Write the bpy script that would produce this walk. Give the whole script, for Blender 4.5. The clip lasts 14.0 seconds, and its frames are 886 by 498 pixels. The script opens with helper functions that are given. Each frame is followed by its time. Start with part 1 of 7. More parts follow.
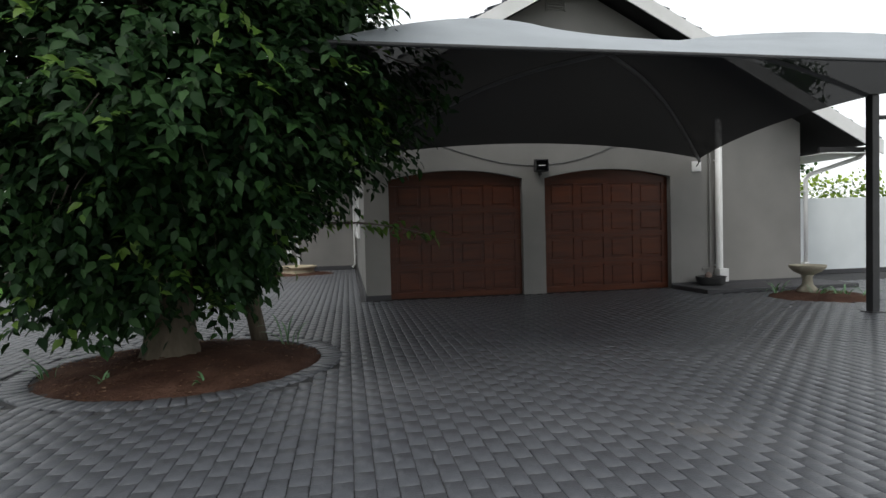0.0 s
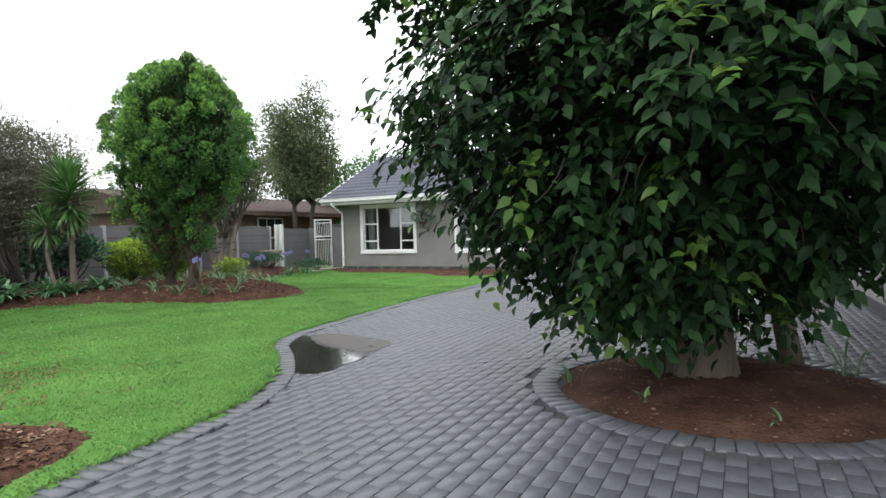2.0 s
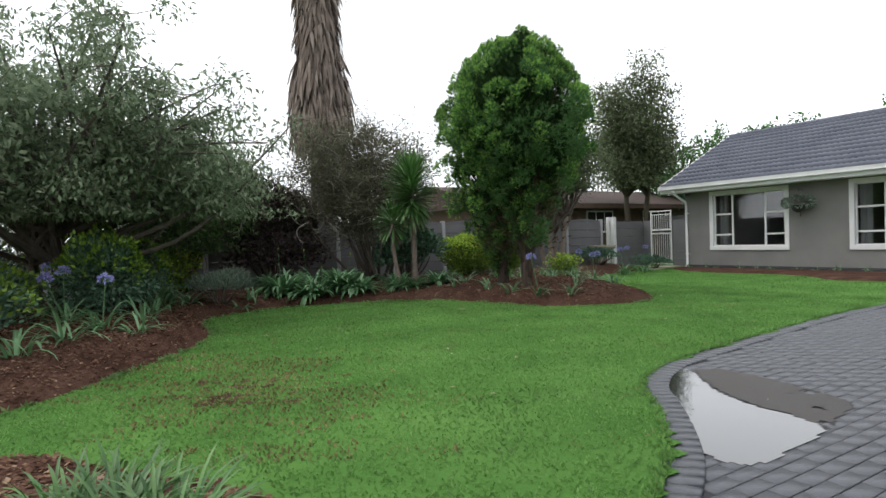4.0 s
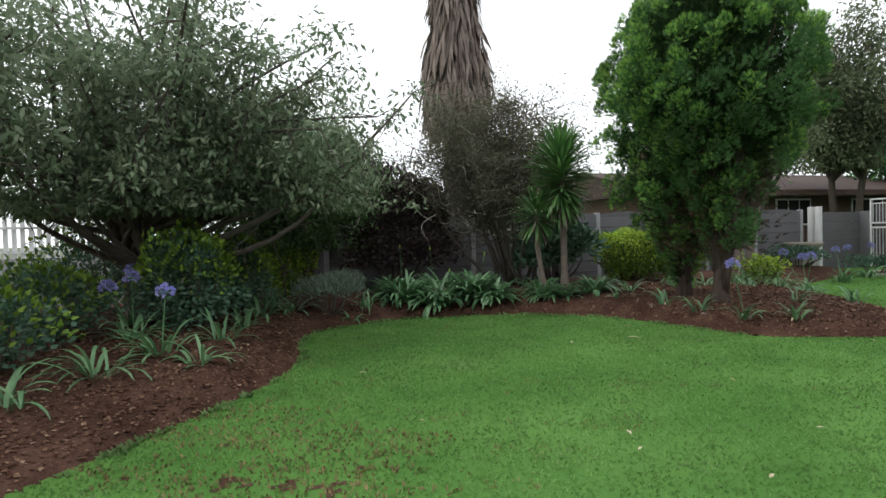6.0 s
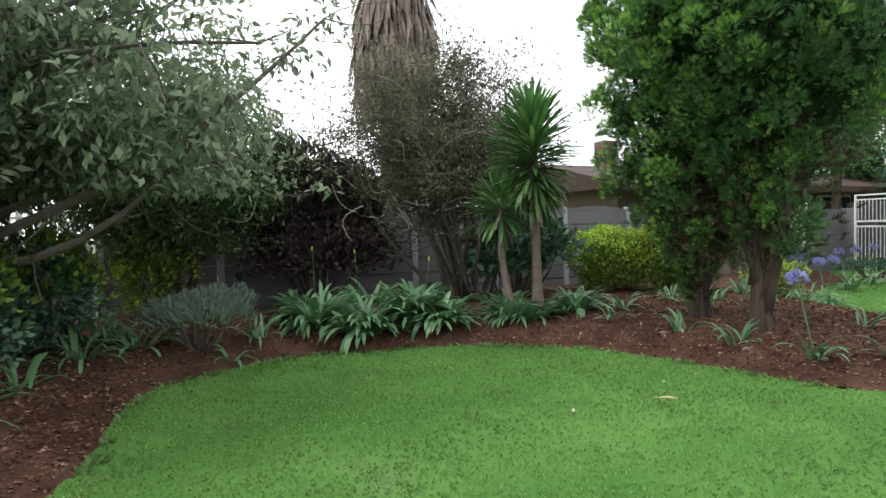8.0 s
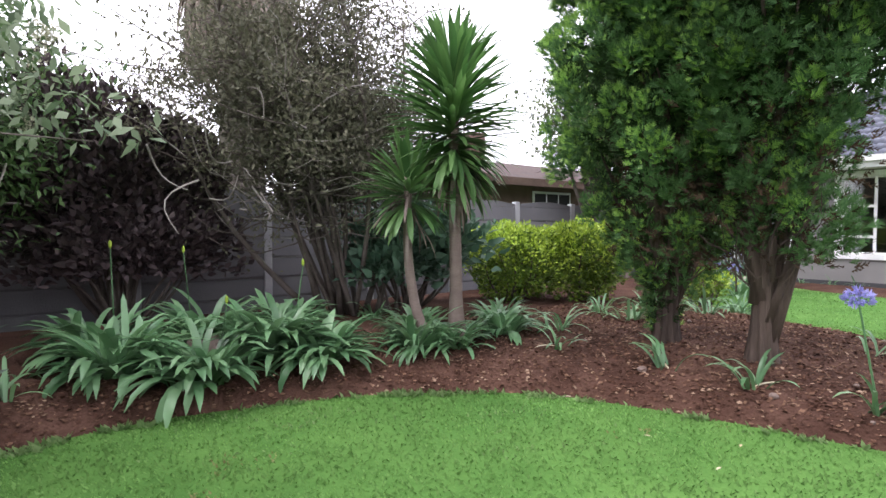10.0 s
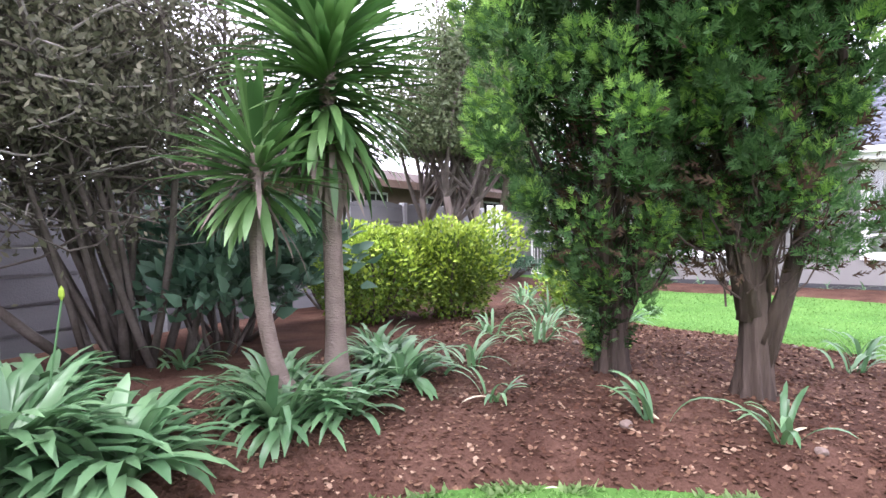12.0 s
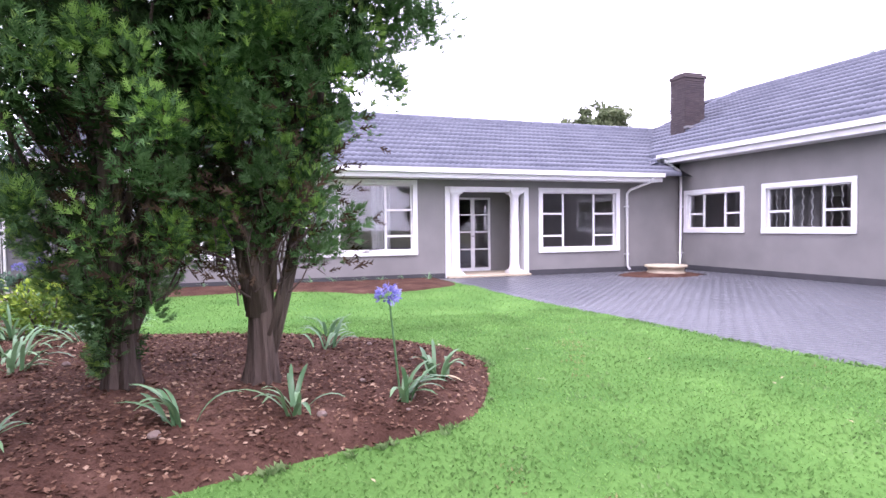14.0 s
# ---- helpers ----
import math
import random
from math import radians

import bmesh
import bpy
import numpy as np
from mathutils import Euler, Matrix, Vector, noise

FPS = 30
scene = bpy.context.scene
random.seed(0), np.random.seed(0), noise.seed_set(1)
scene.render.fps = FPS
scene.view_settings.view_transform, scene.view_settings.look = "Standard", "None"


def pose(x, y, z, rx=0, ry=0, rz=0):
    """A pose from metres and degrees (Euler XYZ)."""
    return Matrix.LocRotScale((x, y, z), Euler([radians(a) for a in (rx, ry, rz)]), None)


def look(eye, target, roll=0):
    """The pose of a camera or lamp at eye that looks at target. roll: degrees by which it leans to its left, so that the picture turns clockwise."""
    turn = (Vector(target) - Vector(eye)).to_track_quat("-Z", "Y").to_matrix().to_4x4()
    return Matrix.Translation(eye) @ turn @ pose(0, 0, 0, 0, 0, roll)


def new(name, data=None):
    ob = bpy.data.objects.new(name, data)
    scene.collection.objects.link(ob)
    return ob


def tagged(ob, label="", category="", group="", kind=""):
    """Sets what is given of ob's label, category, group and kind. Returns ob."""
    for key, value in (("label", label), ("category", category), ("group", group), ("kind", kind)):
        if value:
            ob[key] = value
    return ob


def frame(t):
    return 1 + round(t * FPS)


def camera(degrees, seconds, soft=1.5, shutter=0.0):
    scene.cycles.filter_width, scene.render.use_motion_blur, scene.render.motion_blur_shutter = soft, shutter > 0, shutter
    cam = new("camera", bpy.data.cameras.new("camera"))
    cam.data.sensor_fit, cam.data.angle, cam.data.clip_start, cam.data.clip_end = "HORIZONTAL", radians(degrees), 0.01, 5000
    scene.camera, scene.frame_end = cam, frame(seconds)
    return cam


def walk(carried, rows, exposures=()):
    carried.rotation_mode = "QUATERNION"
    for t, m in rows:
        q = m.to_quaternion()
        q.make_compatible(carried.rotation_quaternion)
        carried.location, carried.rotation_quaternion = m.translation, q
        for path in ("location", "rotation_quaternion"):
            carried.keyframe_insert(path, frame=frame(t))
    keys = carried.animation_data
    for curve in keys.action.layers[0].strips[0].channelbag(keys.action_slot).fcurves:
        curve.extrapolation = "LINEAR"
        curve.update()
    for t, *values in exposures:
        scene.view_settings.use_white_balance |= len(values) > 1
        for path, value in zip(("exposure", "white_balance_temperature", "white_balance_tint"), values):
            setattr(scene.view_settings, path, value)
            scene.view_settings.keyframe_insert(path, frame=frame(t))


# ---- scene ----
cam = camera(73.7, 14.0)
PATH = [
    (0, (1.99, -0.683, 1.268), (2.308, 1.291, 1.203), -1.5),
    (0.5, (1.71, -0.504, 1.307), (1.687, 1.495, 1.243), -1.6),
    (1, (1.392, -0.334, 1.32), (1.048, 1.635, 1.258), -1.7),
    (1.5, (1.019, -0.12, 1.347), (0.399, 1.781, 1.288), -1.8),
    (2, (0.556, 0.265, 1.275), (-0.355, 2.045, 1.23), -1.4),
    (2.5, (0.071, 0.646, 1.258), (-1.135, 2.241, 1.218), -1.3),
    (3, (-0.403, 0.983, 1.24), (-1.802, 2.411, 1.205), -1.5),
    (3.5, (-0.817, 1.281, 1.26), (-2.364, 2.548, 1.226), -1.6),
    (4, (-1.29, 1.634, 1.251), (-2.975, 2.711, 1.22), -1.8),
    (4.2, (-1.469, 1.753, 1.261), (-3.193, 2.765, 1.233), -1.9),
    (6.3, (-3.914, 2.939, 1.384), (-5.815, 3.559, 1.331), -1.3),
    (6.5, (-4.197, 3.038, 1.366), (-6.1, 3.651, 1.313), -1.2),
    (7, (-4.862, 3.322, 1.38), (-6.763, 3.942, 1.33), -1.2),
    (7.5, (-5.521, 3.659, 1.39), (-7.396, 4.353, 1.334), -1.4),
    (8, (-6.176, 3.895, 1.371), (-7.999, 4.715, 1.31), -1.3),
    (8.5, (-6.815, 4.097, 1.346), (-8.567, 5.059, 1.28), -1.2),
    (8.7, (-7.07, 4.149, 1.344), (-8.788, 5.171, 1.281), -1.1),
    (10.8, (-9.364, 4.882, 1.309), (-10.755, 6.317, 1.228), 0.2),
    (11, (-9.588, 4.992, 1.286), (-10.928, 6.475, 1.208), 0.0),
    (11.5, (-10.043, 5.213, 1.3), (-11.258, 6.799, 1.223), 0.0),
    (12, (-10.355, 5.373, 1.298), (-11.345, 7.109, 1.233), -0.4),
    (12.5, (-10.476, 5.356, 1.308), (-11.14, 7.242, 1.244), -0.6),
    (13, (-10.54, 5.234, 1.326), (-10.721, 7.225, 1.256), -0.7),
    (13.5, (-10.597, 5.173, 1.324), (-10.305, 7.15, 1.257), -0.7),
    (14, (-10.671, 5.158, 1.325), (-9.998, 7.041, 1.254), -0.6),
]
walk(cam, [(t, look(e, g, r)) for t, e, g, r in PATH],
     [(0, 0.0, 6650, 8), (0.5, 0.2, 6700, 6), (1.0, 0.6, 6700, 6), (1.5, 0.88, 6650, 7), (2.0, 0.82, 6500, 9), (3.0, 0.5, 6500, 10), (4.0, 0.25, 6500, 10), (6.5, 0.25, 6500, 10), (7.5, 0.6, 6500, 10), (8.5, 0.95, 6550, 12), (11.0, 1.66, 6150, 28), (12.0, 2.12, 6100, 29), (12.5, 2.26, 6100, 31), (13.0, 2.24, 6150, 37), (14.0, 1.68, 6000, 40)])

# ---------------------------------------------------------------- light
world = bpy.data.worlds.new("overcast_sky")
world.use_nodes = True
scene.world = world
_n, _l = world.node_tree.nodes, world.node_tree.links
_sky = _n.new("ShaderNodeTexSky")
_sky.sky_type, _sky.sun_disc = "NISHITA", False
_sky.sun_elevation, _sky.sun_rotation = radians(58), radians(215)
_sky.dust_density, _sky.air_density = 1.0, 1.0
_hs = _n.new("ShaderNodeHueSaturation")
_hs.inputs["Saturation"].default_value = 0.16
_l.new(_sky.outputs[0], _hs.inputs["Color"])
_cl = _n.new("ShaderNodeTexNoise")
_cl.inputs["Scale"].default_value, _cl.inputs["Detail"].default_value = 2.2, 4
_tc = _n.new("ShaderNodeTexCoord")
_l.new(_tc.outputs["Generated"], _cl.inputs["Vector"])
_cr = _n.new("ShaderNodeMapRange")
_cr.inputs["To Min"].default_value, _cr.inputs["To Max"].default_value = 0.93, 1.07
_l.new(_cl.outputs["Fac"], _cr.inputs["Value"])
_mu = _n.new("ShaderNodeVectorMath")
_mu.operation = "SCALE"
_mx = _n.new("ShaderNodeMix")
_mx.data_type = "RGBA"
_mx.inputs[0].default_value = 0.8
_l.new(_hs.outputs[0], _mx.inputs[6])
_mx.inputs[7].default_value = (8.6, 8.9, 9.3, 1)
_l.new(_mx.outputs[2], _mu.inputs[0])
_l.new(_cr.outputs[0], _mu.inputs["Scale"])
_l.new(_mu.outputs[0], _n["Background"].inputs["Color"])
_n["Background"].inputs["Strength"].default_value = 0.15
sun = new("sun", bpy.data.lights.new("sun", "SUN"))
sun.data.energy, sun.data.angle, sun.data.color = 0.9, radians(25), (1.0, 0.97, 0.92)
_az = radians(215)
sun.matrix_world = look((0, 0, 30), (-18 * math.sin(_az), -18 * math.cos(_az), 0))

# ---------------------------------------------------------------- materials


def mat(name, c1, c2=None, rough=0.7, scale=3.0, fine=40.0, bump=0.15, metal=0.0, c3=None, spec=0.4, stretch=(1, 1, 1), rand=0.0, mid=(0.35, 0.7)):
    """A surface of two or three colours mixed by coarse and fine noise, with relief."""
    m = bpy.data.materials.new(name)
    m.use_nodes = True
    n, l = m.node_tree.nodes, m.node_tree.links
    b = n["Principled BSDF"]
    c2 = c2 or tuple(v * 0.75 for v in c1)
    tc = n.new("ShaderNodeTexCoord")
    mp = n.new("ShaderNodeMapping")
    mp.inputs["Scale"].default_value = stretch
    l.new(tc.outputs["Object"], mp.inputs["Vector"])
    a = n.new("ShaderNodeTexNoise")
    a.inputs["Scale"].default_value, a.inputs["Detail"].default_value = scale, 5
    f = n.new("ShaderNodeTexNoise")
    f.inputs["Scale"].default_value, f.inputs["Detail"].default_value = fine, 3
    l.new(mp.outputs[0], a.inputs["Vector"])
    l.new(mp.outputs[0], f.inputs["Vector"])
    add = n.new("ShaderNodeMath")
    add.operation = "MULTIPLY_ADD"
    add.inputs[1].default_value = 0.35
    l.new(f.outputs["Fac"], add.inputs[0])
    l.new(a.outputs["Fac"], add.inputs[2])
    src = add.outputs[0]
    if rand:
        oi = n.new("ShaderNodeObjectInfo")
        gm = n.new("ShaderNodeNewGeometry")
        s1 = n.new("ShaderNodeMath")
        s1.operation = "ADD"
        l.new(oi.outputs["Random"], s1.inputs[0])
        l.new(gm.outputs["Random Per Island"], s1.inputs[1])
        s2 = n.new("ShaderNodeMath")
        s2.operation = "FRACT"
        l.new(s1.outputs[0], s2.inputs[0])
        s3 = n.new("ShaderNodeMath")
        s3.operation = "MULTIPLY_ADD"
        s3.inputs[1].default_value = rand
        l.new(s2.outputs[0], s3.inputs[0])
        l.new(src, s3.inputs[2])
        s4 = n.new("ShaderNodeMath")
        s4.operation = "SUBTRACT"
        s4.inputs[1].default_value = rand / 2
        l.new(s3.outputs[0], s4.inputs[0])
        src = s4.outputs[0]
    cr = n.new("ShaderNodeValToRGB")
    cr.color_ramp.elements[0].position, cr.color_ramp.elements[1].position = mid[0] + 0.17, mid[1] + 0.17
    cr.color_ramp.elements[0].color, cr.color_ramp.elements[1].color = (*c1, 1), (*c2, 1)
    if c3:
        e = cr.color_ramp.elements.new(min(0.99, mid[1] + 0.26))
        e.color = (*c3, 1)
    l.new(src, cr.inputs[0])
    l.new(cr.outputs[0], b.inputs["Base Color"])
    b.inputs["Metallic"].default_value = metal
    b.inputs["Specular IOR Level"].default_value = spec
    rr = n.new("ShaderNodeMapRange")
    rr.inputs["To Min"].default_value, rr.inputs["To Max"].default_value = max(0.03, rough - 0.12), min(1, rough + 0.1)
    l.new(a.outputs["Fac"], rr.inputs["Value"])
    l.new(rr.outputs[0], b.inputs["Roughness"])
    if bump:
        bp = n.new("ShaderNodeBump")
        bp.inputs["Strength"].default_value, bp.inputs["Distance"].default_value = bump, 0.02
        l.new(f.outputs["Fac"], bp.inputs["Height"])
        l.new(bp.outputs[0], b.inputs["Normal"])
    return m


def leafmat(name, dark, light, rough=0.45, translucent=0.3, spec=0.35):
    """Leaves whose colour varies from leaf to leaf, with light coming through."""
    m = bpy.data.materials.new(name)
    m.use_nodes = True
    n, l = m.node_tree.nodes, m.node_tree.links
    b, out = n["Principled BSDF"], n["Material Output"]
    g = n.new("ShaderNodeNewGeometry")
    cr = n.new("ShaderNodeValToRGB")
    cr.color_ramp.elements[0].color, cr.color_ramp.elements[1].color = (*dark, 1), (*light, 1)
    cr.color_ramp.elements[0].position = 0.1
    l.new(g.outputs["Random Per Island"], cr.inputs[0])
    tc = n.new("ShaderNodeTexCoord")
    nz = n.new("ShaderNodeTexNoise")
    nz.inputs["Scale"].default_value = 1.3
    l.new(tc.outputs["Object"], nz.inputs["Vector"])
    hs = n.new("ShaderNodeHueSaturation")
    mr = n.new("ShaderNodeMapRange")
    mr.inputs["From Min"].default_value, mr.inputs["From Max"].default_value = 0.3, 0.7
    mr.inputs["To Min"].default_value, mr.inputs["To Max"].default_value = 0.75, 1.25
    l.new(nz.outputs["Fac"], mr.inputs["Value"])
    l.new(mr.outputs[0], hs.inputs["Value"])
    l.new(cr.outputs[0], hs.inputs["Color"])
    l.new(hs.outputs[0], b.inputs["Base Color"])
    b.inputs["Roughness"].default_value, b.inputs["Specular IOR Level"].default_value = rough, spec
    t = n.new("ShaderNodeBsdfTranslucent")
    l.new(hs.outputs[0], t.inputs["Color"])
    mx = n.new("ShaderNodeMixShader")
    mx.inputs[0].default_value = translucent
    l.new(b.outputs[0], mx.inputs[1])
    l.new(t.outputs[0], mx.inputs[2])
    l.new(mx.outputs[0], out.inputs["Surface"])
    return m


STUCCO = mat("grey_stucco", (0.235, 0.228, 0.218), (0.20, 0.195, 0.187), 0.85, 1.2, 130, 0.35)
PLINTH = mat("charcoal_plinth_paint", (0.045, 0.045, 0.05), (0.06, 0.06, 0.065), 0.7, 3, 90, 0.2)
WHITE = mat("white_paint", (0.80, 0.80, 0.80), (0.70, 0.70, 0.69), 0.45, 2.0, 60, 0.05)
WHITEWALL = mat("white_wall_paint", (0.72, 0.76, 0.78), (0.62, 0.66, 0.68), 0.8, 0.9, 90, 0.2)
TILE = mat("slate_blue_roof_tile", (0.112, 0.122, 0.152), (0.150, 0.160, 0.192), 0.6, 1.2, 25, 0.2, spec=0.16, c3=(0.080, 0.085, 0.105))
PAVER = mat("charcoal_paver", (0.078, 0.083, 0.095), (0.104, 0.109, 0.121), 0.34, 0.55, 60, 0.2, c3=(0.15, 0.132, 0.118), rand=0.04, spec=0.40)
JOINT = mat("dark_joint_sand", (0.042, 0.043, 0.047), (0.056, 0.056, 0.058), 0.95, 3, 90, 0.3)
SOIL = mat("red_brown_mulch", (0.054, 0.027, 0.019), (0.110, 0.060, 0.043), 0.95, 2.6, 45, 1.0, spec=0.08, c3=(0.18, 0.115, 0.085))
CHIP = mat("bark_chip", (0.070, 0.033, 0.021), (0.18, 0.105, 0.068), 0.9, 9, 60, 0.4, spec=0.1, c3=(0.31, 0.215, 0.15), rand=0.5)
LAWN = mat("lawn_ground", (0.060, 0.152, 0.032), (0.106, 0.222, 0.052), 0.95, 0.9, 45, 0.5, spec=0.06, c3=(0.13, 0.21, 0.08))
EARTH = mat("far_ground", (0.09, 0.11, 0.05), (0.12, 0.12, 0.07), 0.95, 0.2, 10, 0.3)
FENCE = mat("grey_painted_precast", (0.138, 0.136, 0.142), (0.172, 0.169, 0.175), 0.8, 1.4, 60, 0.3, rand=0.1)
POSTM = mat("pale_precast_post", (0.42, 0.42, 0.43), (0.33, 0.33, 0.34), 0.85, 3, 50, 0.3)
DOORWOOD = mat("red_meranti_wood", (0.050, 0.0115, 0.0042), (0.086, 0.0225, 0.0075), 0.34, 3.0, 30, 0.12, spec=0.22, stretch=(0.4, 1, 3.5), rand=0.14)
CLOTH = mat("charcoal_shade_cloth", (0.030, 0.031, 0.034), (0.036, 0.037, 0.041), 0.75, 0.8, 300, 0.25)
CLOTHTOP = mat("weathered_skylit_shade_cloth", (0.34, 0.37, 0.40), (0.29, 0.315, 0.34), 0.7, 1.0, 300, 0.2)
for m_, k_ in ((CLOTH, 0.035),):
    n_, l_ = m_.node_tree.nodes, m_.node_tree.links
    tr_, mx_ = n_.new("ShaderNodeBsdfTransparent"), n_.new("ShaderNodeMixShader")
    mx_.inputs[0].default_value = k_
    l_.new(n_["Principled BSDF"].outputs[0], mx_.inputs[1])
    l_.new(tr_.outputs[0], mx_.inputs[2])
    l_.new(mx_.outputs[0], n_["Material Output"].inputs["Surface"])
STEEL = mat("dark_painted_steel", (0.035, 0.036, 0.038), (0.05, 0.05, 0.052), 0.45, 4, 50, 0.05)
PIPEG = mat("grey_steel_pipe", (0.13, 0.13, 0.135), (0.16, 0.16, 0.165), 0.5, 4, 50, 0.05)
BARK = mat("grey_brown_bark", (0.066, 0.054, 0.038), (0.110, 0.092, 0.068), 0.95, 3, 25, 1.0, stretch=(1, 1, 0.25))
PALEBARK = mat("pale_pinkish_grey_bark", (0.17, 0.135, 0.115), (0.24, 0.195, 0.17), 0.95, 3, 25, 0.8, stretch=(1, 1, 0.25))
DARKBARK = mat("fibrous_red_brown_bark", (0.045, 0.032, 0.026), (0.105, 0.076, 0.060), 0.95, 5, 40, 1.0, stretch=(1, 1, 0.12))
YBARK = mat("smooth_tan_stem", (0.185, 0.138, 0.118), (0.25, 0.195, 0.165), 0.85, 4, 40, 0.6, stretch=(1, 1, 3))
TWIG = mat("dry_twig", (0.075, 0.062, 0.050), (0.13, 0.11, 0.095), 0.95, 6, 50, 0.4)
PALETWIG = mat("lichen_grey_twig", (0.21, 0.19, 0.165), (0.29, 0.27, 0.24), 0.95, 6, 50, 0.4)
THATCH = mat("dead_palm_frond", (0.15, 0.115, 0.095), (0.24, 0.195, 0.165), 0.95, 3, 40, 0.4, rand=0.5)
CONCRETE = mat("weathered_cast_stone", (0.36, 0.33, 0.26), (0.25, 0.23, 0.18), 0.9, 4, 60, 0.5)
GREYPOT = mat("black_rubber_bowl", (0.03, 0.03, 0.032), (0.05, 0.05, 0.05), 0.7, 5, 50, 0.2)
CHIMB = mat("purple_brown_face_brick", (0.040, 0.031, 0.033), (0.062, 0.047, 0.047), 0.85, 3, 60, 0.4, rand=0.3)
INNER = mat("room_plaster", (0.42, 0.40, 0.37), (0.38, 0.36, 0.33), 0.9, 1, 60, 0.05)
INFLOOR = mat("room_floor_tile", (0.30, 0.26, 0.21), (0.24, 0.21, 0.17), 0.35, 1, 40, 0.05)
CURTAIN = mat("grey_lace_curtain", (0.40, 0.40, 0.40), (0.30, 0.30, 0.31), 0.9, 3, 90, 0.2)
BROWNROOF = mat("weathered_brown_roof", (0.052, 0.034, 0.029), (0.085, 0.055, 0.045), 0.9, 2, 20, 0.5)
FACEBRICK = mat("brown_face_brick_wall", (0.11, 0.070, 0.052), (0.15, 0.10, 0.075), 0.9, 3, 60, 0.4)
ROCK = mat("pinkish_field_stone", (0.17, 0.125, 0.105), (0.25, 0.19, 0.165), 0.95, 5, 40, 0.6)
DEADLEAF = mat("dry_fallen_leaf", (0.42, 0.34, 0.20), (0.55, 0.50, 0.36), 0.8, 8, 40, 0.2, rand=0.4)
BLACK = mat("matt_black", (0.012, 0.012, 0.013), (0.02, 0.02, 0.02), 0.8, 4, 40, 0.05)
TERRA = mat("cream_cast_ring", (0.52, 0.45, 0.33), (0.42, 0.36, 0.26), 0.85, 4, 60, 0.3)

L_BIG = leafmat("dark_green_broad_leaf", (0.009, 0.027, 0.010), (0.025, 0.064, 0.017), 0.55, 0.15, 0.16)
L_BIGY = leafmat("young_yellow_green_leaf", (0.055, 0.125, 0.020), (0.13, 0.22, 0.040), 0.42, 0.4)
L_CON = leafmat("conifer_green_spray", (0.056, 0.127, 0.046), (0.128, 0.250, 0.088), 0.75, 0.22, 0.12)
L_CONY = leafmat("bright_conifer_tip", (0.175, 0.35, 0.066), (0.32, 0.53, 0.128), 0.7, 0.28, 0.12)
# darker copy of the conifer green: the crown's inner shade as colour
L_CON_SHADE = leafmat("inner_shade_conifer_spray", (0.020, 0.042, 0.016), (0.040, 0.078, 0.026), 0.8, 0.12, 0.1)
L_DEADCON = leafmat("dead_shade_conifer_spray", (0.035, 0.024, 0.015), (0.085, 0.055, 0.034), 0.9, 0.1, 0.1)
L_PRIVET = leafmat("mid_green_privet_leaf", (0.055, 0.115, 0.040), (0.14, 0.23, 0.085), 0.5, 0.3, 0.3)
L_CREAM = leafmat("cream_privet_blossom", (0.45, 0.46, 0.32), (0.62, 0.62, 0.46), 0.8, 0.3, 0.1)
L_GREY = leafmat("grey_green_small_leaf", (0.125, 0.180, 0.104), (0.29, 0.355, 0.23), 0.65, 0.42, 0.2)
L_OLIVE = leafmat("olive_leaf", (0.075, 0.105, 0.050), (0.165, 0.20, 0.10), 0.6, 0.35)
L_BROWN = leafmat("brown_green_dry_leaf", (0.075, 0.080, 0.048), (0.18, 0.175, 0.115), 0.75, 0.3)
L_PURP = leafmat("dark_purple_leaf", (0.042, 0.030, 0.032), (0.105, 0.075, 0.074), 0.6, 0.15)
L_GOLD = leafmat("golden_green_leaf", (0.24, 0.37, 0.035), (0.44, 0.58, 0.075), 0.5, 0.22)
# shaded copy of the golden leaf: shade put into the leaf colour
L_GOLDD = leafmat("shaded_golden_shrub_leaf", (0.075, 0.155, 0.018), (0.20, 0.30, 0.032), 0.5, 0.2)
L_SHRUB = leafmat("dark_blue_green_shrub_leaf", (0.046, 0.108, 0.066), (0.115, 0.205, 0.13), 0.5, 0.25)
L_AGA = leafmat("agapanthus_leaf", (0.085, 0.195, 0.085), (0.19, 0.345, 0.165), 0.38, 0.25, 0.5)
L_YUC = leafmat("yucca_leaf", (0.065, 0.165, 0.048), (0.165, 0.315, 0.10), 0.42, 0.25, 0.5)
L_SILV = leafmat("silver_green_leaf", (0.13, 0.18, 0.14), (0.22, 0.28, 0.22), 0.6, 0.3)
L_GRASS = leafmat("lawn_blade", (0.126, 0.260, 0.070), (0.208, 0.375, 0.116), 0.85, 0.5, 0.04)
L_FRINGE = leafmat("ragged_edge_grass", (0.13, 0.23, 0.080), (0.26, 0.37, 0.16), 0.85, 0.5, 0.04)
L_DRY = leafmat("dry_lawn_blade", (0.19, 0.18, 0.075), (0.38, 0.35, 0.17), 0.8, 0.5, 0.05)
L_LITTER = leafmat("brown_dead_stalk", (0.13, 0.11, 0.05), (0.28, 0.22, 0.11), 0.9, 0.2, 0.05)
L_FLOWER = leafmat("lilac_blue_petal", (0.26, 0.25, 0.58), (0.45, 0.44, 0.75), 0.5, 0.4)


def glass(name, tint=(0.9, 0.93, 0.93)):
    m = bpy.data.materials.new(name)
    m.use_nodes = True
    b = m.node_tree.nodes["Principled BSDF"]
    b.inputs["Base Color"].default_value = (*tint, 1)
    b.inputs["Transmission Weight"].default_value = 1.0
    b.inputs["Roughness"].default_value = 0.01
    b.inputs["IOR"].default_value = 1.62
    return m


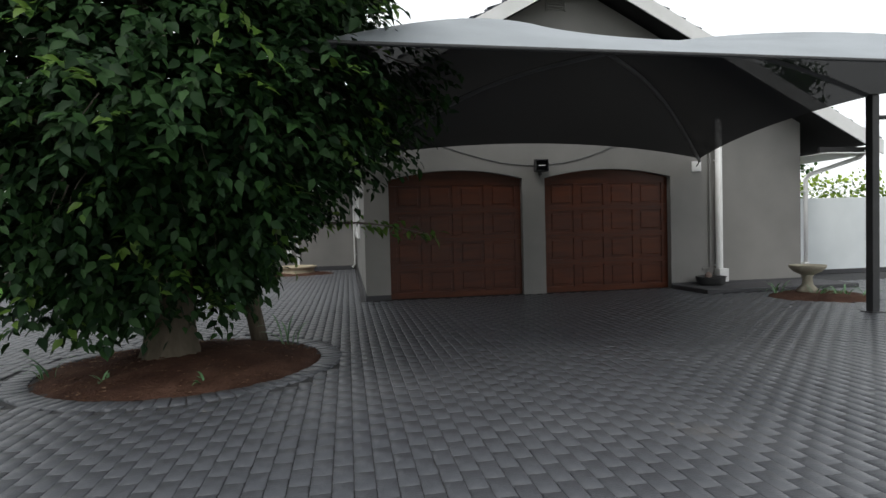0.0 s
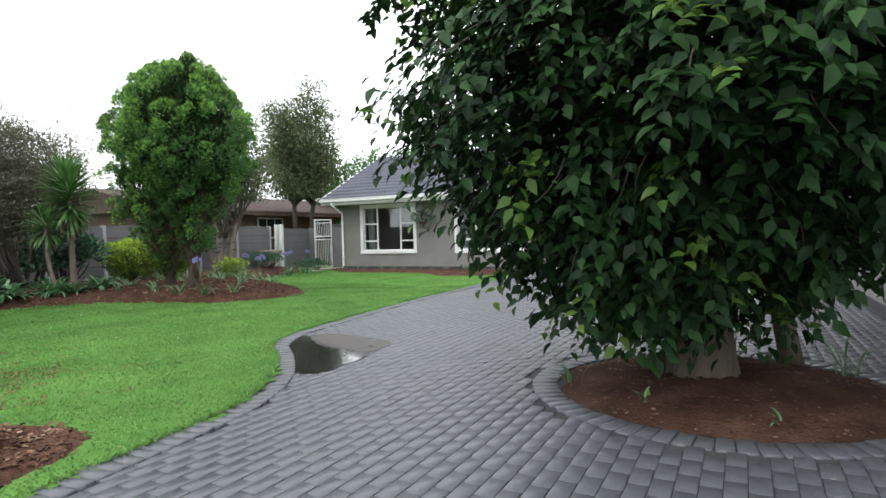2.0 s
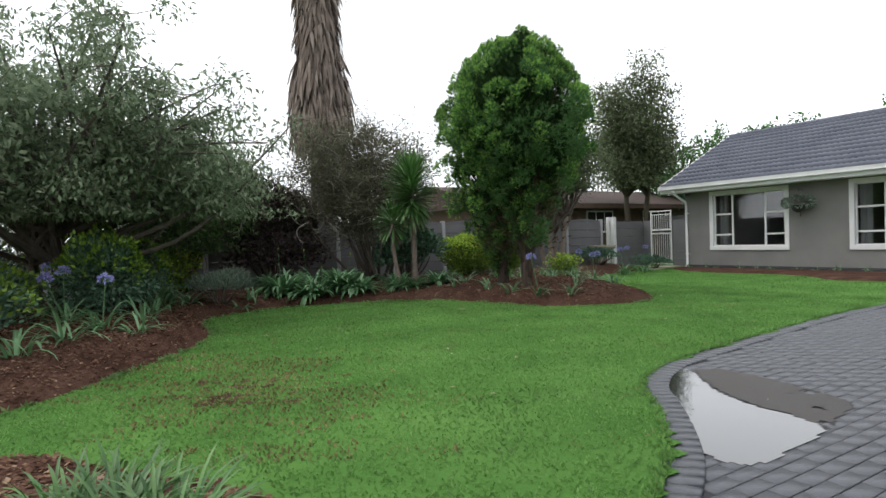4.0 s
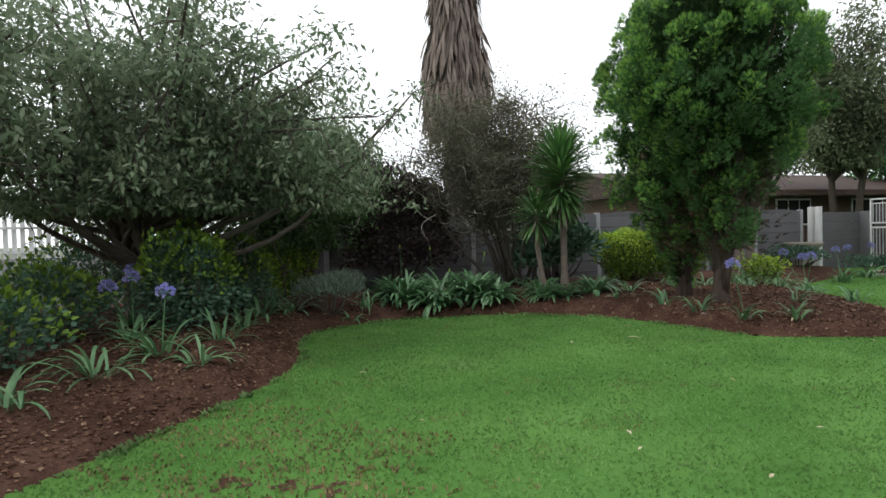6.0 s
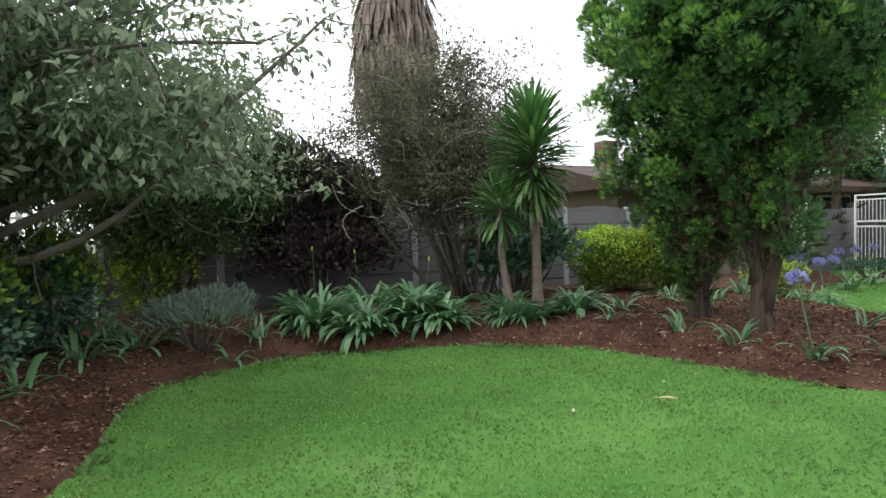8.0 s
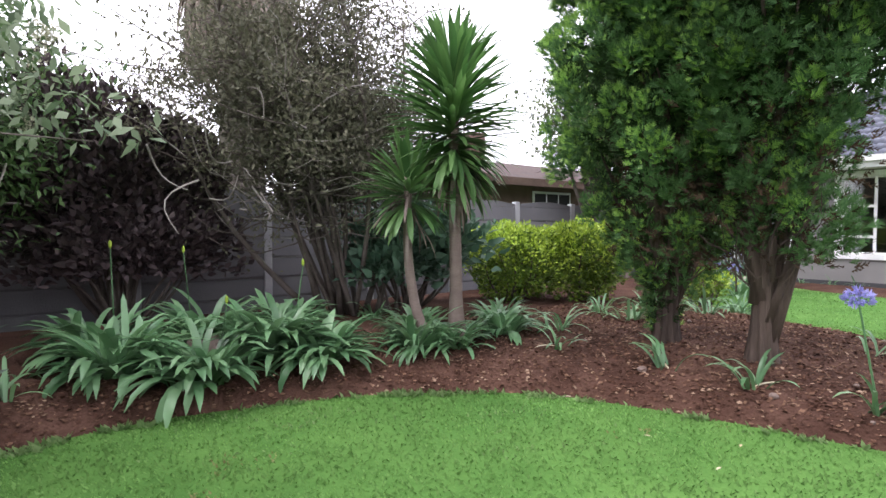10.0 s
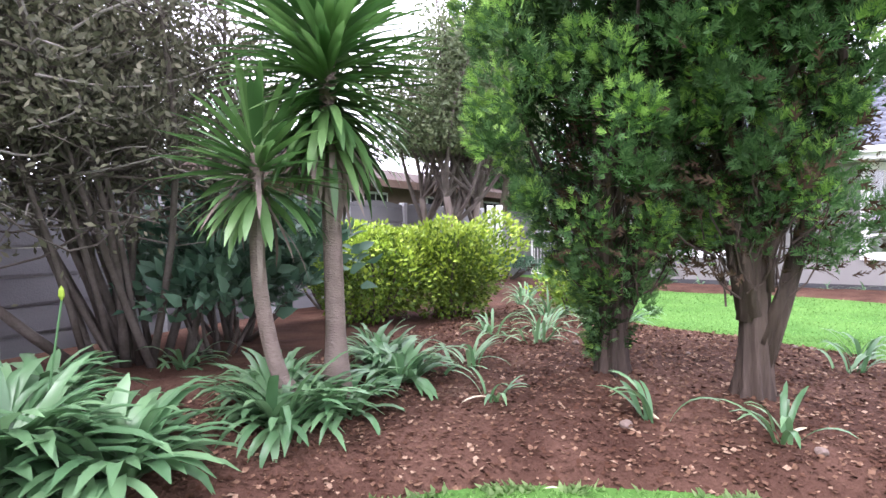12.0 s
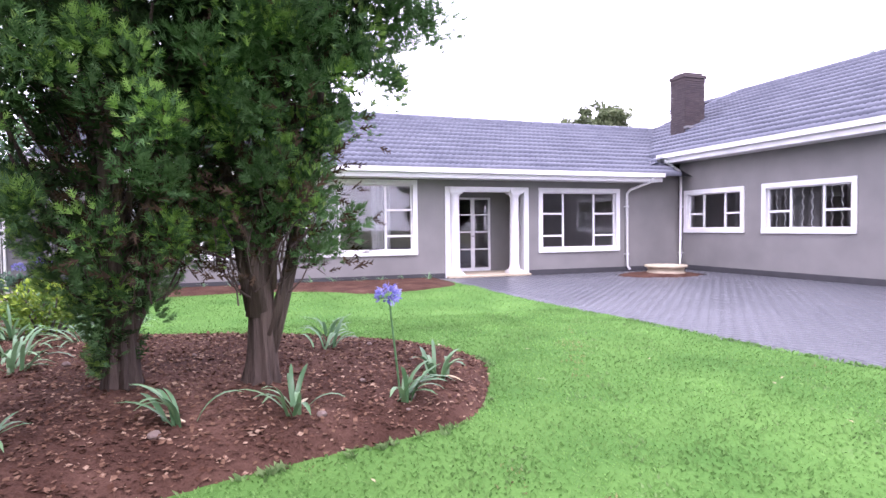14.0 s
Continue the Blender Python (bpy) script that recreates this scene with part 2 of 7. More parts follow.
GLASS = glass("window_glass")
MUD = mat("wet_brown_silt", (0.042, 0.036, 0.032), (0.060, 0.050, 0.043), 0.45, 3, 60, 0.25, c3=(0.09, 0.08, 0.07), spec=0.3)
WATER = mat("puddle_water", (0.02, 0.02, 0.021), (0.025, 0.025, 0.026), 0.05, 1, 6, 0.01, spec=1.0)
WATER.node_tree.nodes["Principled BSDF"].inputs["Coat Weight"].default_value = 0.55
WATER.node_tree.nodes["Principled BSDF"].inputs["Coat Roughness"].default_value = 0.02

# ---------------------------------------------------------------- builders


def finish(ob, bm, material, smooth=False):
    me = bpy.data.meshes.new(ob if isinstance(ob, str) else ob.name)
    bm.to_mesh(me)
    bm.free()
    me.materials.append(material)
    if smooth:
        me.polygons.foreach_set("use_smooth", [True] * len(me.polygons))
    return me


def part(name, bm, material, parent=None, label="", smooth=False):
    """Links a bmesh as one mesh object, under a thing or under a part."""
    ob = new(name, finish(name, bm, material, smooth))
    if parent is not None:
        ob.parent = parent
    if label:
        ob["label"] = label
    return ob


def thing(name, label, category, m=None, group="", kind=""):
    ob = tagged(new(name), label, category, group, kind)
    if m is not None:
        ob.matrix_world = m
    return ob


def box(bm, x0, x1, y0, y1, z0, z1, bevel=0.0):
    r = bmesh.ops.create_cube(bm, size=1.0, matrix=Matrix.Translation(((x0 + x1) / 2, (y0 + y1) / 2, (z0 + z1) / 2)) @ Matrix.Diagonal((x1 - x0, y1 - y0, z1 - z0, 1)))
    if bevel:
        es = list({e for v in r["verts"] for e in v.link_edges})
        bmesh.ops.bevel(bm, geom=es, offset=bevel, segments=2, affect="EDGES", profile=0.5)
    return bm


def boxes(*bs, bevel=0.0):
    bm = bmesh.new()
    for b in bs:
        box(bm, *b, bevel=bevel)
    return bm


def tube(bm, pts, radii, seg=8, caps=True):
    """A round pipe or limb along points, with a radius at each."""
    pts = [Vector(p) for p in pts]
    rings = []
    up = Vector((0.13, 0.31, 0.94))
    for i, p in enumerate(pts):
        d = (pts[min(i + 1, len(pts) - 1)] - pts[max(i - 1, 0)]).normalized()
        a = d.cross(up)
        if a.length < 0.05:
            a = d.cross(Vector((1, 0, 0)))
        a.normalize()
        b = d.cross(a)
        r = radii[i] if hasattr(radii, "__len__") else radii
        rings.append([bm.verts.new(p + a * (r * math.cos(k * math.tau / seg)) + b * (r * math.sin(k * math.tau / seg))) for k in range(seg)])
    for q, s in zip(rings, rings[1:]):
        for k in range(seg):
            bm.faces.new((q[k], q[(k + 1) % seg], s[(k + 1) % seg], s[k]))
    if caps:
        bm.faces.new(rings[0][::-1])
        bm.faces.new(rings[-1])
    return bm


def lathe(bm, profile, seg=24, at=(0, 0, 0)):
    rings = [[bm.verts.new((at[0] + r * math.cos(k * math.tau / seg), at[1] + r * math.sin(k * math.tau / seg), at[2] + z)) for k in range(seg)] for r, z in profile]
    for q, s in zip(rings, rings[1:]):
        for k in range(seg):
            bm.faces.new((q[k], q[(k + 1) % seg], s[(k + 1) % seg], s[k]))
    bm.faces.new(rings[0][::-1])
    bm.faces.new(rings[-1])
    return bm


def mesh_np(name, verts, faces, material, parent=None, label="", smooth=False):
    """A mesh of numpy verts (n, 3) and faces (m, k)."""
    me = bpy.data.meshes.new(name)
    verts, faces = np.asarray(verts, np.float32), np.asarray(faces, np.int32)
    me.vertices.add(len(verts))
    me.vertices.foreach_set("co", verts.ravel())
    k = faces.shape[1]
    me.loops.add(faces.size)
    me.loops.foreach_set("vertex_index", faces.ravel())
    me.polygons.add(len(faces))
    me.polygons.foreach_set("loop_start", np.arange(0, faces.size, k, dtype=np.int32))
    if smooth:
        me.polygons.foreach_set("use_smooth", np.ones(len(faces), bool))
    me.update(calc_edges=True)
    me.materials.append(material)
    ob = new(name, me)
    if parent is not None:
        ob.parent = parent
    if label:
        ob["label"] = label
    return ob


rng = np.random.default_rng(7)


def unit(v):
    return v / (np.linalg.norm(v, axis=-1, keepdims=True) + 1e-9)


LEAF_V = np.array([(0, 0, 0), (-.30, .33, .07), (0, .33, 0), (.30, .33, .07), (-.21, .68, .03), (0, .68, -.04), (.21, .68, .03), (0, 1.05, -.16)])
LEAF_F = np.array([(0, 2, 1), (0, 3, 2), (1, 2, 5), (1, 5, 4), (2, 3, 6), (2, 6, 5), (4, 5, 7), (5, 6, 7)])
SMALL_V = np.array([(0, 0, 0), (-.24, .45, .05), (.24, .45, .05), (0, 1, -.06)])
SMALL_F = np.array([(0, 2, 1), (1, 2, 3)])
FINGERS = ((0.0, 0.0, 1.0), (0.05, 0.55, 0.62), (0.05, -0.55, 0.62), (0.3, 0.75, 0.5), (0.3, -0.75, 0.5), (0.52, 0.6, 0.36), (0.52, -0.6, 0.36))
FAN_V = np.array([q for y, a, l in FINGERS for q in ((-0.055 * math.cos(a), y + 0.055 * math.sin(a), 0.0), (0.055 * math.cos(a), y - 0.055 * math.sin(a), 0.0), (l * math.sin(a), y + l * math.cos(a), 0.10 * math.sin(3 * a)))])
FAN_F = np.arange(21).reshape(7, 3)
BARBS = [(0.0, 0.0, 1.0)] + [(0.08 + 0.15 * k, (0.75 if k % 2 else -0.75), 0.46 - 0.055 * k) for k in range(6)] + [(0.12 + 0.2 * k, (-0.7 if k % 2 else 0.7), 0.44 - 0.07 * k) for k in range(4)]
FEATHER_V = np.array([q for y, a, l in BARBS for q in ((-0.055 * math.cos(a), y + 0.055 * math.sin(a), 0.0), (0.055 * math.cos(a), y - 0.055 * math.sin(a), 0.0), (l * math.sin(a), y + l * math.cos(a), 0.12 * math.sin(3 * a) * l))])
FEATHER_F = np.arange(3 * len(BARBS)).reshape(-1, 3)


def leaves(name, at, ahead, up, size, material, shape=(LEAF_V, LEAF_F), parent=None, label=""):
    """Many leaves in one mesh: each grows from a place in a direction, its face towards up."""
    a = unit(np.asarray(ahead))
    s = unit(np.cross(a, np.asarray(up) + 1e-4))
    n = np.cross(s, a)
    v, f = shape
    size = np.broadcast_to(np.asarray(size, float), (len(at),))[:, None, None]
    p = np.asarray(at)[:, None] + size * (v[None, :, :1] * s[:, None] + v[None, :, 1:2] * a[:, None] + v[None, :, 2:] * n[:, None])
    faces = f[None] + (np.arange(len(at)) * len(v))[:, None, None]
    return mesh_np(name, p.reshape(-1, 3), faces.reshape(-1, 3), material, parent, label)


def sphere_dirs(n):
    return unit(rng.normal(size=(n, 3)))


def lumps(d, n=26, amount=0.22, sharp=9.0, seed=1):
    """Radial swelling of a crown in the directions d."""
    r = np.random.default_rng(seed)
    c = unit(r.normal(size=(n, 3)))
    w = np.exp(sharp * (d @ c.T - 1)) * r.uniform(0.5, 1.3, n)
    return 1 - amount * 0.7 + amount * np.clip(w.sum(1), 0, 1.7)


def straps(name, base, azimuth, rise, length, width, droop, material, parent=None, label="", seg=5):
    """Long arching leaves with a keel. rise: the angle at the base above level; droop: radians lost to the tip."""
    k = len(base)
    t = np.linspace(0, 1, seg + 1)
    ang = rise[:, None] - droop[:, None] * t[None] ** 1.3
    step = length[:, None] / seg
    h = np.concatenate([np.zeros((k, 1)), np.cumsum(np.cos(ang[:, :-1]) * step, 1)], 1)
    z = np.concatenate([np.zeros((k, 1)), np.cumsum(np.sin(ang[:, :-1]) * step, 1)], 1)
    w = width[:, None] * (0.55 + 0.45 * np.sin(np.pi * np.clip(t * 0.9 + 0.1, 0, 1)))[None] * np.where(t > 0.999, 0.12, 1.0)[None]
    ca, sa = np.cos(azimuth)[:, None], np.sin(azimuth)[:, None]
    mid = np.stack([base[:, :1] + h * ca, base[:, 1:2] + h * sa, base[:, 2:] + z], -1)
    side = np.stack([-sa + 0 * h, ca + 0 * h, 0 * h], -1) * w[..., None] / 2
    fold = np.zeros_like(mid)
    fold[..., 2] = w * 0.16
    v = np.stack([mid - side + fold, mid, mid + side + fold], 2)
    i = np.arange(seg)
    q = np.concatenate([np.stack([i * 3, i * 3 + 1, i * 3 + 4, i * 3 + 3], 1), np.stack([i * 3 + 1, i * 3 + 2, i * 3 + 5, i * 3 + 4], 1)])
    f = q[None] + (np.arange(k) * (seg + 1) * 3)[:, None, None]
    return mesh_np(name, v.reshape(-1, 3), f.reshape(-1, 4), material, parent, label)


def inside(px, py, poly):
    """Which of the points lie in the polygon."""
    r = np.zeros(np.shape(px), bool)
    for (x0, y0), (x1, y1) in zip(poly, poly[1:] + poly[:1]):
        c = (y0 > py) != (y1 > py)
        r ^= c & (px < (x1 - x0) * (py - y0) / (y1 - y0 + 1e-12) + x0)
    return r


def edge_distance(px, py, poly):
    best = np.full(np.shape(px), 1e9)
    for (x0, y0), (x1, y1) in zip(poly, poly[1:] + poly[:1]):
        dx, dy = x1 - x0, y1 - y0
        t = np.clip(((px - x0) * dx + (py - y0) * dy) / (dx * dx + dy * dy), 0, 1)
        best = np.minimum(best, np.hypot(px - x0 - t * dx, py - y0 - t * dy))
    return best


def smooth_line(pts, n=8):
    """A Catmull-Rom curve through the points."""
    p = [np.array(q, float) for q in pts]
    p = [2 * p[0] - p[1]] + p + [2 * p[-1] - p[-2]]
    out = []
    for a, b, c, d in zip(p, p[1:], p[2:], p[3:]):
        for t in np.linspace(0, 1, n, endpoint=False):
            out.append(0.5 * (2 * b + (c - a) * t + (2 * a - 5 * b + 4 * c - d) * t * t + (3 * b - a - 3 * c + d) * t ** 3))
    return [tuple(q) for q in out] + [tuple(p[-2])]


def wavy(x, y, s=1.0, seed=0.0):
    return (np.sin(1.7 * s * x + 0.6 + seed) * np.cos(1.3 * s * y + seed) + 0.6 * np.sin(3.9 * s * x - 2.1 * s * y + seed) + 0.4 * np.sin(7.7 * s * y + 5.1 * s * x + seed)) / 2


def grid_sheet(name, x0, x1, y0, y1, step, keep, height, material, parent=None):
    """A sheet of small cells over the plan where keep holds, at the given height."""
    xs, ys = np.arange(x0, x1 + step / 2, step), np.arange(y0, y1 + step / 2, step)
    gx, gy = np.meshgrid(xs, ys)
    nx = len(xs)
    v = np.stack([gx, gy, height(gx, gy)], -1).reshape(-1, 3)
    cx, cy = (gx[:-1, :-1] + step / 2), (gy[:-1, :-1] + step / 2)
    jj, ii = np.nonzero(keep(cx, cy))
    a = jj * nx + ii
    f = np.stack([a, a + 1, a + nx + 1, a + nx], 1)
    used, inv = np.unique(f, return_inverse=True)
    return mesh_np(name, v[used], inv.reshape(f.shape), material, parent, smooth=True)

# ---------------------------------------------------------------- plan
FACADE, GARAGE, WING, FENCEX = 19.84, 10.11, 2.3, -16.8
KERB = smooth_line([(-2.2, -9), (-2.25, -4), (-2.4, 0), (-2.65, 1.6), (-2.78, 2.6), (-2.85, 3.2), (-3.0, 3.75), (-3.35, 4.4), (-3.95, 5.1), (-4.5, 5.65), (-4.85, 6.35), (-5.02, 7.4), (-5.22, 9.0), (-5.40, 11.0), (-5.5, 13.5), (-5.56, 15.5), (-5.6, 17.2), (-5.62, 18.6), (-5.62, 19.8)], 10)
BEDWEST = smooth_line([(-16.7, -4), (-7.5, -2.5), (-6.75, 0.2), (-7.1, 1.3), (-8.0, 2.1), (-9.2, 2.95), (-10.2, 3.35), (-11.6, 3.5), (-12.3, 3.95), (-12.75, 5.0), (-12.65, 6.2), (-12.25, 7.2), (-11.75, 7.85), (-11.1, 8.25), (-10.3, 8.52), (-9.5, 8.72), (-9.0, 9.05), (-8.6, 9.75), (-8.4, 10.4), (-8.62, 11.0), (-9.3, 11.7), (-10.5, 12.4), (-11.6, 12.8), (-12.7, 13.6), (-13.6, 15.0), (-14.3, 16.6), (-14.9, 18.3), (-16.7, 18.6)], 5)
BEDNEAR = smooth_line([(-6.0, -1.5), (-5.8, 1.2), (-5.2, 1.8), (-4.4, 2.38), (-3.6, 2.72), (-3.15, 2.55), (-2.95, 2.0), (-2.75, 0.5), (-2.6, -1.5)], 5)
BEDHOUSE = smooth_line([(-14.3, 19.8), (-14.0, 18.9), (-12.1, 17.9), (-10.4, 18.2), (-9.0, 17.6), (-8.0, 16.8), (-6.6, 17.2), (-5.75, 17.9), (-5.65, 19.8)], 6)
RING = (0.38, 5.5, 1.28)

# ---------------------------------------------------------------- ground
bm = bmesh.new()
bmesh.ops.create_grid(bm, x_segments=40, y_segments=40, size=400)
for v in bm.verts:
    v.co.z = -0.09
tagged(part("ground", bm, EARTH), "flat grassy ground reaching the horizon", "ground", kind="structure")
KPOLY_W = [(-16.9, -9.0)] + list(KERB) + [(-16.9, 19.8)]
KPOLY_E = list(KERB) + [(16.0, 19.8), (16.0, -9.0)]
lawn = grid_sheet("lawn", -24, -2, -9, 30, 0.13, lambda x, y: inside(x, y, KPOLY_W) | (y > 19.8) & (x < -5) | (x < -16.85), lambda x, y: 0.012 + 0.012 * wavy(x, y, 0.5), LAWN)
tagged(lawn, "bright green mown lawn with thin dry patches", "lawn", kind="structure")


def bed(name, poly, top, label, step=0.07):
    xs, ys = [p[0] for p in poly], [p[1] for p in poly]

    def height(x, y):
        d = edge_distance(x, y, poly)
        rough = 0.5 * wavy(x, y, 3.1, 1.0) + 0.5 * wavy(x, y, 8.3, 2.0)
        return -0.02 + top * (1 - np.exp(-d / 0.5)) + 0.045 * np.clip(d / 0.1, 0, 1) + rough * 0.016
    ob = grid_sheet(name, min(xs), max(xs), min(ys), max(ys), step, lambda x, y: inside(x, y, poly), height, SOIL)
    return tagged(ob, label, "flower bed", kind="structure"), height


bed_west, BEDH = bed("flower_bed", BEDWEST, 0.27, "raised bed of loose red-brown bark mulch beside the lawn")
bed_near, BEDNH = bed("flower_bed", BEDNEAR, 0.08, "dug bed of dark red soil beside the paved drive")
bed_house, BEDHH = bed("flower_bed", BEDHOUSE, 0.08, "bare brown bed along the house wall")


def bed_z(x, y):
    p = (np.array([x]), np.array([y]))
    for poly, h in ((BEDWEST, BEDH), (BEDNEAR, BEDNH), (BEDHOUSE, BEDHH)):
        if inside(*p, poly)[0]:
            return float(h(*p)[0])
    return 0.015


# bark chips and litter on the mulch
n = 130000
cx, cy = rng.uniform(-13.5, -5.5, n), rng.uniform(0.6, 13.0, n)
ok = inside(cx, cy, BEDWEST)
cx, cy = cx[ok], cy[ok]
cz = BEDH(cx, cy) + 0.006
az = rng.uniform(0, 6.28, len(cx))
dirs = np.stack([np.cos(az), np.sin(az), rng.normal(0, 0.35, len(cx))], -1)
tagged(leaves("bark_chips", np.stack([cx, cy, cz], -1), dirs, np.stack([rng.normal(0, .3, len(cx)), rng.normal(0, .3, len(cx)), np.ones(len(cx))], -1), rng.uniform(0.010, 0.048, len(cx)), CHIP, (SMALL_V * (1.6, 1, 1), SMALL_F)), "loose bark chips strewn over the mulch", "mulch", kind="stuff")

n = 16000
ex, ey = rng.uniform(min(q[0] for q in BEDNEAR), max(q[0] for q in BEDNEAR), n), rng.uniform(min(q[1] for q in BEDNEAR), max(q[1] for q in BEDNEAR), n)
ok = inside(ex, ey, BEDNEAR)
ex, ey = ex[ok], ey[ok]
ea = rng.uniform(0, 6.28, len(ex))
tagged(leaves("bark_chips", np.stack([ex, ey, BEDNH(ex, ey) + 0.006], -1), np.stack([np.cos(ea), np.sin(ea), rng.normal(0, 0.35, len(ex))], -1), np.stack([rng.normal(0, .3, len(ex)), rng.normal(0, .3, len(ex)), np.ones(len(ex))], -1), rng.uniform(0.012, 0.055, len(ex)), CHIP, (SMALL_V * (1.6, 1, 1), SMALL_F)), "loose bark chips in the bed by the drive", "mulch", kind="stuff")

# grass blades
def lawn_blades(name, count, x0, x1, y0, y1, material, label, size, patch=None):
    x, y = rng.uniform(x0, x1, count), rng.uniform(y0, y1, count)
    k = inside(x, y, KPOLY_W) & ~inside(x, y, BEDNEAR) & ~inside(x, y, BEDWEST) & ~inside(x, y, BEDHOUSE)
    if patch is not None:
        k &= patch(x, y)
    x, y = x[k], y[k]
    a = rng.uniform(0, 6.28, len(x))
    up = np.stack([0.7 * np.cos(a), 0.7 * np.sin(a), rng.uniform(0.5, 1.3, len(x))], -1)
    at = np.stack([x, y, 0.005 + 0.012 * wavy(x, y, 0.5)], -1)
    ob = leaves(name, at, up, np.stack([0.35 * np.cos(a + 1.3), 0.35 * np.sin(a + 1.3), 0 * a + 1.0], -1), rng.uniform(*size, len(x)), material, (SMALL_V * (0.8, 1, 1), SMALL_F))
    return tagged(ob, label, "grass", kind="stuff")


def worn(x, y):
    """How bare the lawn is: most beside the shaded border."""
    g = np.exp(-(((x + 6.7) / 2.1) ** 2 + ((y - 2.9) / 1.2) ** 2))
    return g * 0.95 + 0.34 * wavy(x, y, 2.1, 2.0) + 0.34 * wavy(x, y, 5.3, 1.0) - 0.13


bare = grid_sheet("bare_soil", -10.2, -4.0, 1.0, 5.6, 0.045, lambda x, y: (worn(x, y) + 0.22 * wavy(x, y, 17, 0.5) > 0.98) & ~inside(x, y, BEDNEAR) & ~inside(x, y, BEDWEST), lambda x, y: 0.016 + 0.012 * wavy(x, y, 0.5), SOIL)
tagged(bare, "bare brown soil showing through thin lawn", "soil", kind="structure")
thin = lambda x, y: rng.uniform(size=len(x)) > 0.5 * np.clip((worn(x, y) - 0.25) * 3, 0, 1)
dry = lambda x, y: wavy(x, y, 0.9, 3.0) + wavy(x, y, 2.6, 1.0) > 1.0 - 0.9 * np.exp(-(((x + 6.6) / 2.6) ** 2 + ((y - 3.0) / 1.8) ** 2))
lawn_blades("lawn_grass", 230000, -13.2, -2.8, 0.5, 13.5, L_GRASS, "short green lawn blades", (0.018, 0.042), thin)
lawn_blades("lawn_grass", 40000, -14.5, -4.5, 12, 19, L_GRASS, "short green lawn blades by the house", (0.02, 0.045))
lawn_blades("lawn_tufts", 60000, -13.2, -2.8, 0.5, 13.5, L_FRINGE, "duller coarse tufts in the lawn", (0.02, 0.045), lambda x, y: wavy(x, y, 1.7, 5.0) + wavy(x, y, 4.3, 2.0) > 0.55)
lawn_blades("lawn_fringe", 300000, -13.4, -7.0, 0.6, 13.5, L_FRINGE, "ragged grass along the bed's edge", (0.03, 0.08), lambda x, y: edge_distance(x, y, BEDWEST) < 0.15 * np.clip(wavy(x, y, 3.1, 2.0) + 0.7 * wavy(x, y, 8.3, 4.0), 0, 1))
lawn_blades("lawn_fringe", 160000, -6.5, -2.6, -1.0, 12.0, L_GRASS, "grass leaning over the kerb", (0.03, 0.065), lambda x, y: edge_distance(x, y, KPOLY_W) < 0.05)
lawn_blades("dry_grass", 22000, -10.0, -4.0, 1.0, 5.6, L_LITTER, "brown dead stalks in the bare patches", (0.02, 0.05), lambda x, y: worn(x, y) > 0.42)
lawn_blades("dry_grass", 80000, -13.2, -3.0, 0.5, 12, L_DRY, "straw-coloured dead blades in thin patches", (0.018, 0.038), dry)

# ---------------------------------------------------------------- house
def wall_mesh(length, height, thick, holes, base=0.0):
    """A wall along x from 0, its outer face at y = 0, with holes (u0, u1, v0, v1)."""
    bm = bmesh.new()
    us = sorted({0.0, length, *[h[0] for h in holes], *[h[1] for h in holes]})
    for a, b in zip(us, us[1:]):
        cut = sorted((h[2], h[3]) for h in holes if h[0] < (a + b) / 2 < h[1])
        z = base
        for c, d in cut + [(height, height)]:
            if c - z > 1e-4:
                box(bm, a, b, 0, thick, z, c)
            z = d
    bmesh.ops.remove_doubles(bm, verts=bm.verts, dist=1e-4)
    return bm


TURN_WEST = pose(0, 0, 0, 0, 0, -90)
NWIN = [0]


def window(m, w, h, cols, rows, label, bars=False, open_left=False):
    """A steel window in a white plaster surround, its lower corner at m; the side lights are split at the heights in rows."""
    NWIN[0] += 1
    win = thing(f"window_{NWIN[0]}", label, "window", m, kind="structure")
    s = 0.13
    part("surround", boxes((0, w, -0.035, 0.16, h - s, h), (0, w, -0.045, 0.16, 0, s), (0, s, -0.035, 0.16, s, h - s), (w - s, w, -0.035, 0.16, s, h - s), bevel=0.008), WHITE, win, "white plaster surround and sill")
    fx = [s] + [s + (w - 2 * s) * c for c in cols] + [w - s]
    g = 0.028
    fr = bmesh.new()
    for i, x in enumerate(fx):
        box(fr, x - (0 if i == 0 else g), x + (g if i < len(fx) - 1 else 0), 0.075, 0.125, s, h - s)
    for i, (a, b) in enumerate(zip(fx, fx[1:])):
        cuts = [s] + ([s + (h - 2 * s) * r for r in rows] if i != 1 else []) + [h - s]
        for j, z in enumerate(cuts):
            box(fr, a + g, b - g, 0.078, 0.122, z - (0 if j == 0 else g), z + (g if j < len(cuts) - 1 else 0))
        for z0, z1 in zip(cuts, cuts[1:]):
            pane = part("pane", boxes((a + g * 0.7, b - g * 0.7, 0.097, 0.103, z0 + g * 0.7, z1 - g * 0.7)), GLASS, win)
            pane.visible_shadow = False
    part("window_frame", fr, WHITE, win)
    if bars:
        bm = bmesh.new()
        for k in range(9):
            x = s + (w - 2 * s) * (k + 0.5) / 9
            zig = [(x + 0.03 * (-1) ** q, 0.22, s + (h - 2 * s) * q / 8) for q in range(9)]
            tube(bm, zig, 0.009, 5)
        part("burglar_bar", bm, WHITE, win, "white zigzag burglar bars behind the glass")
    return win


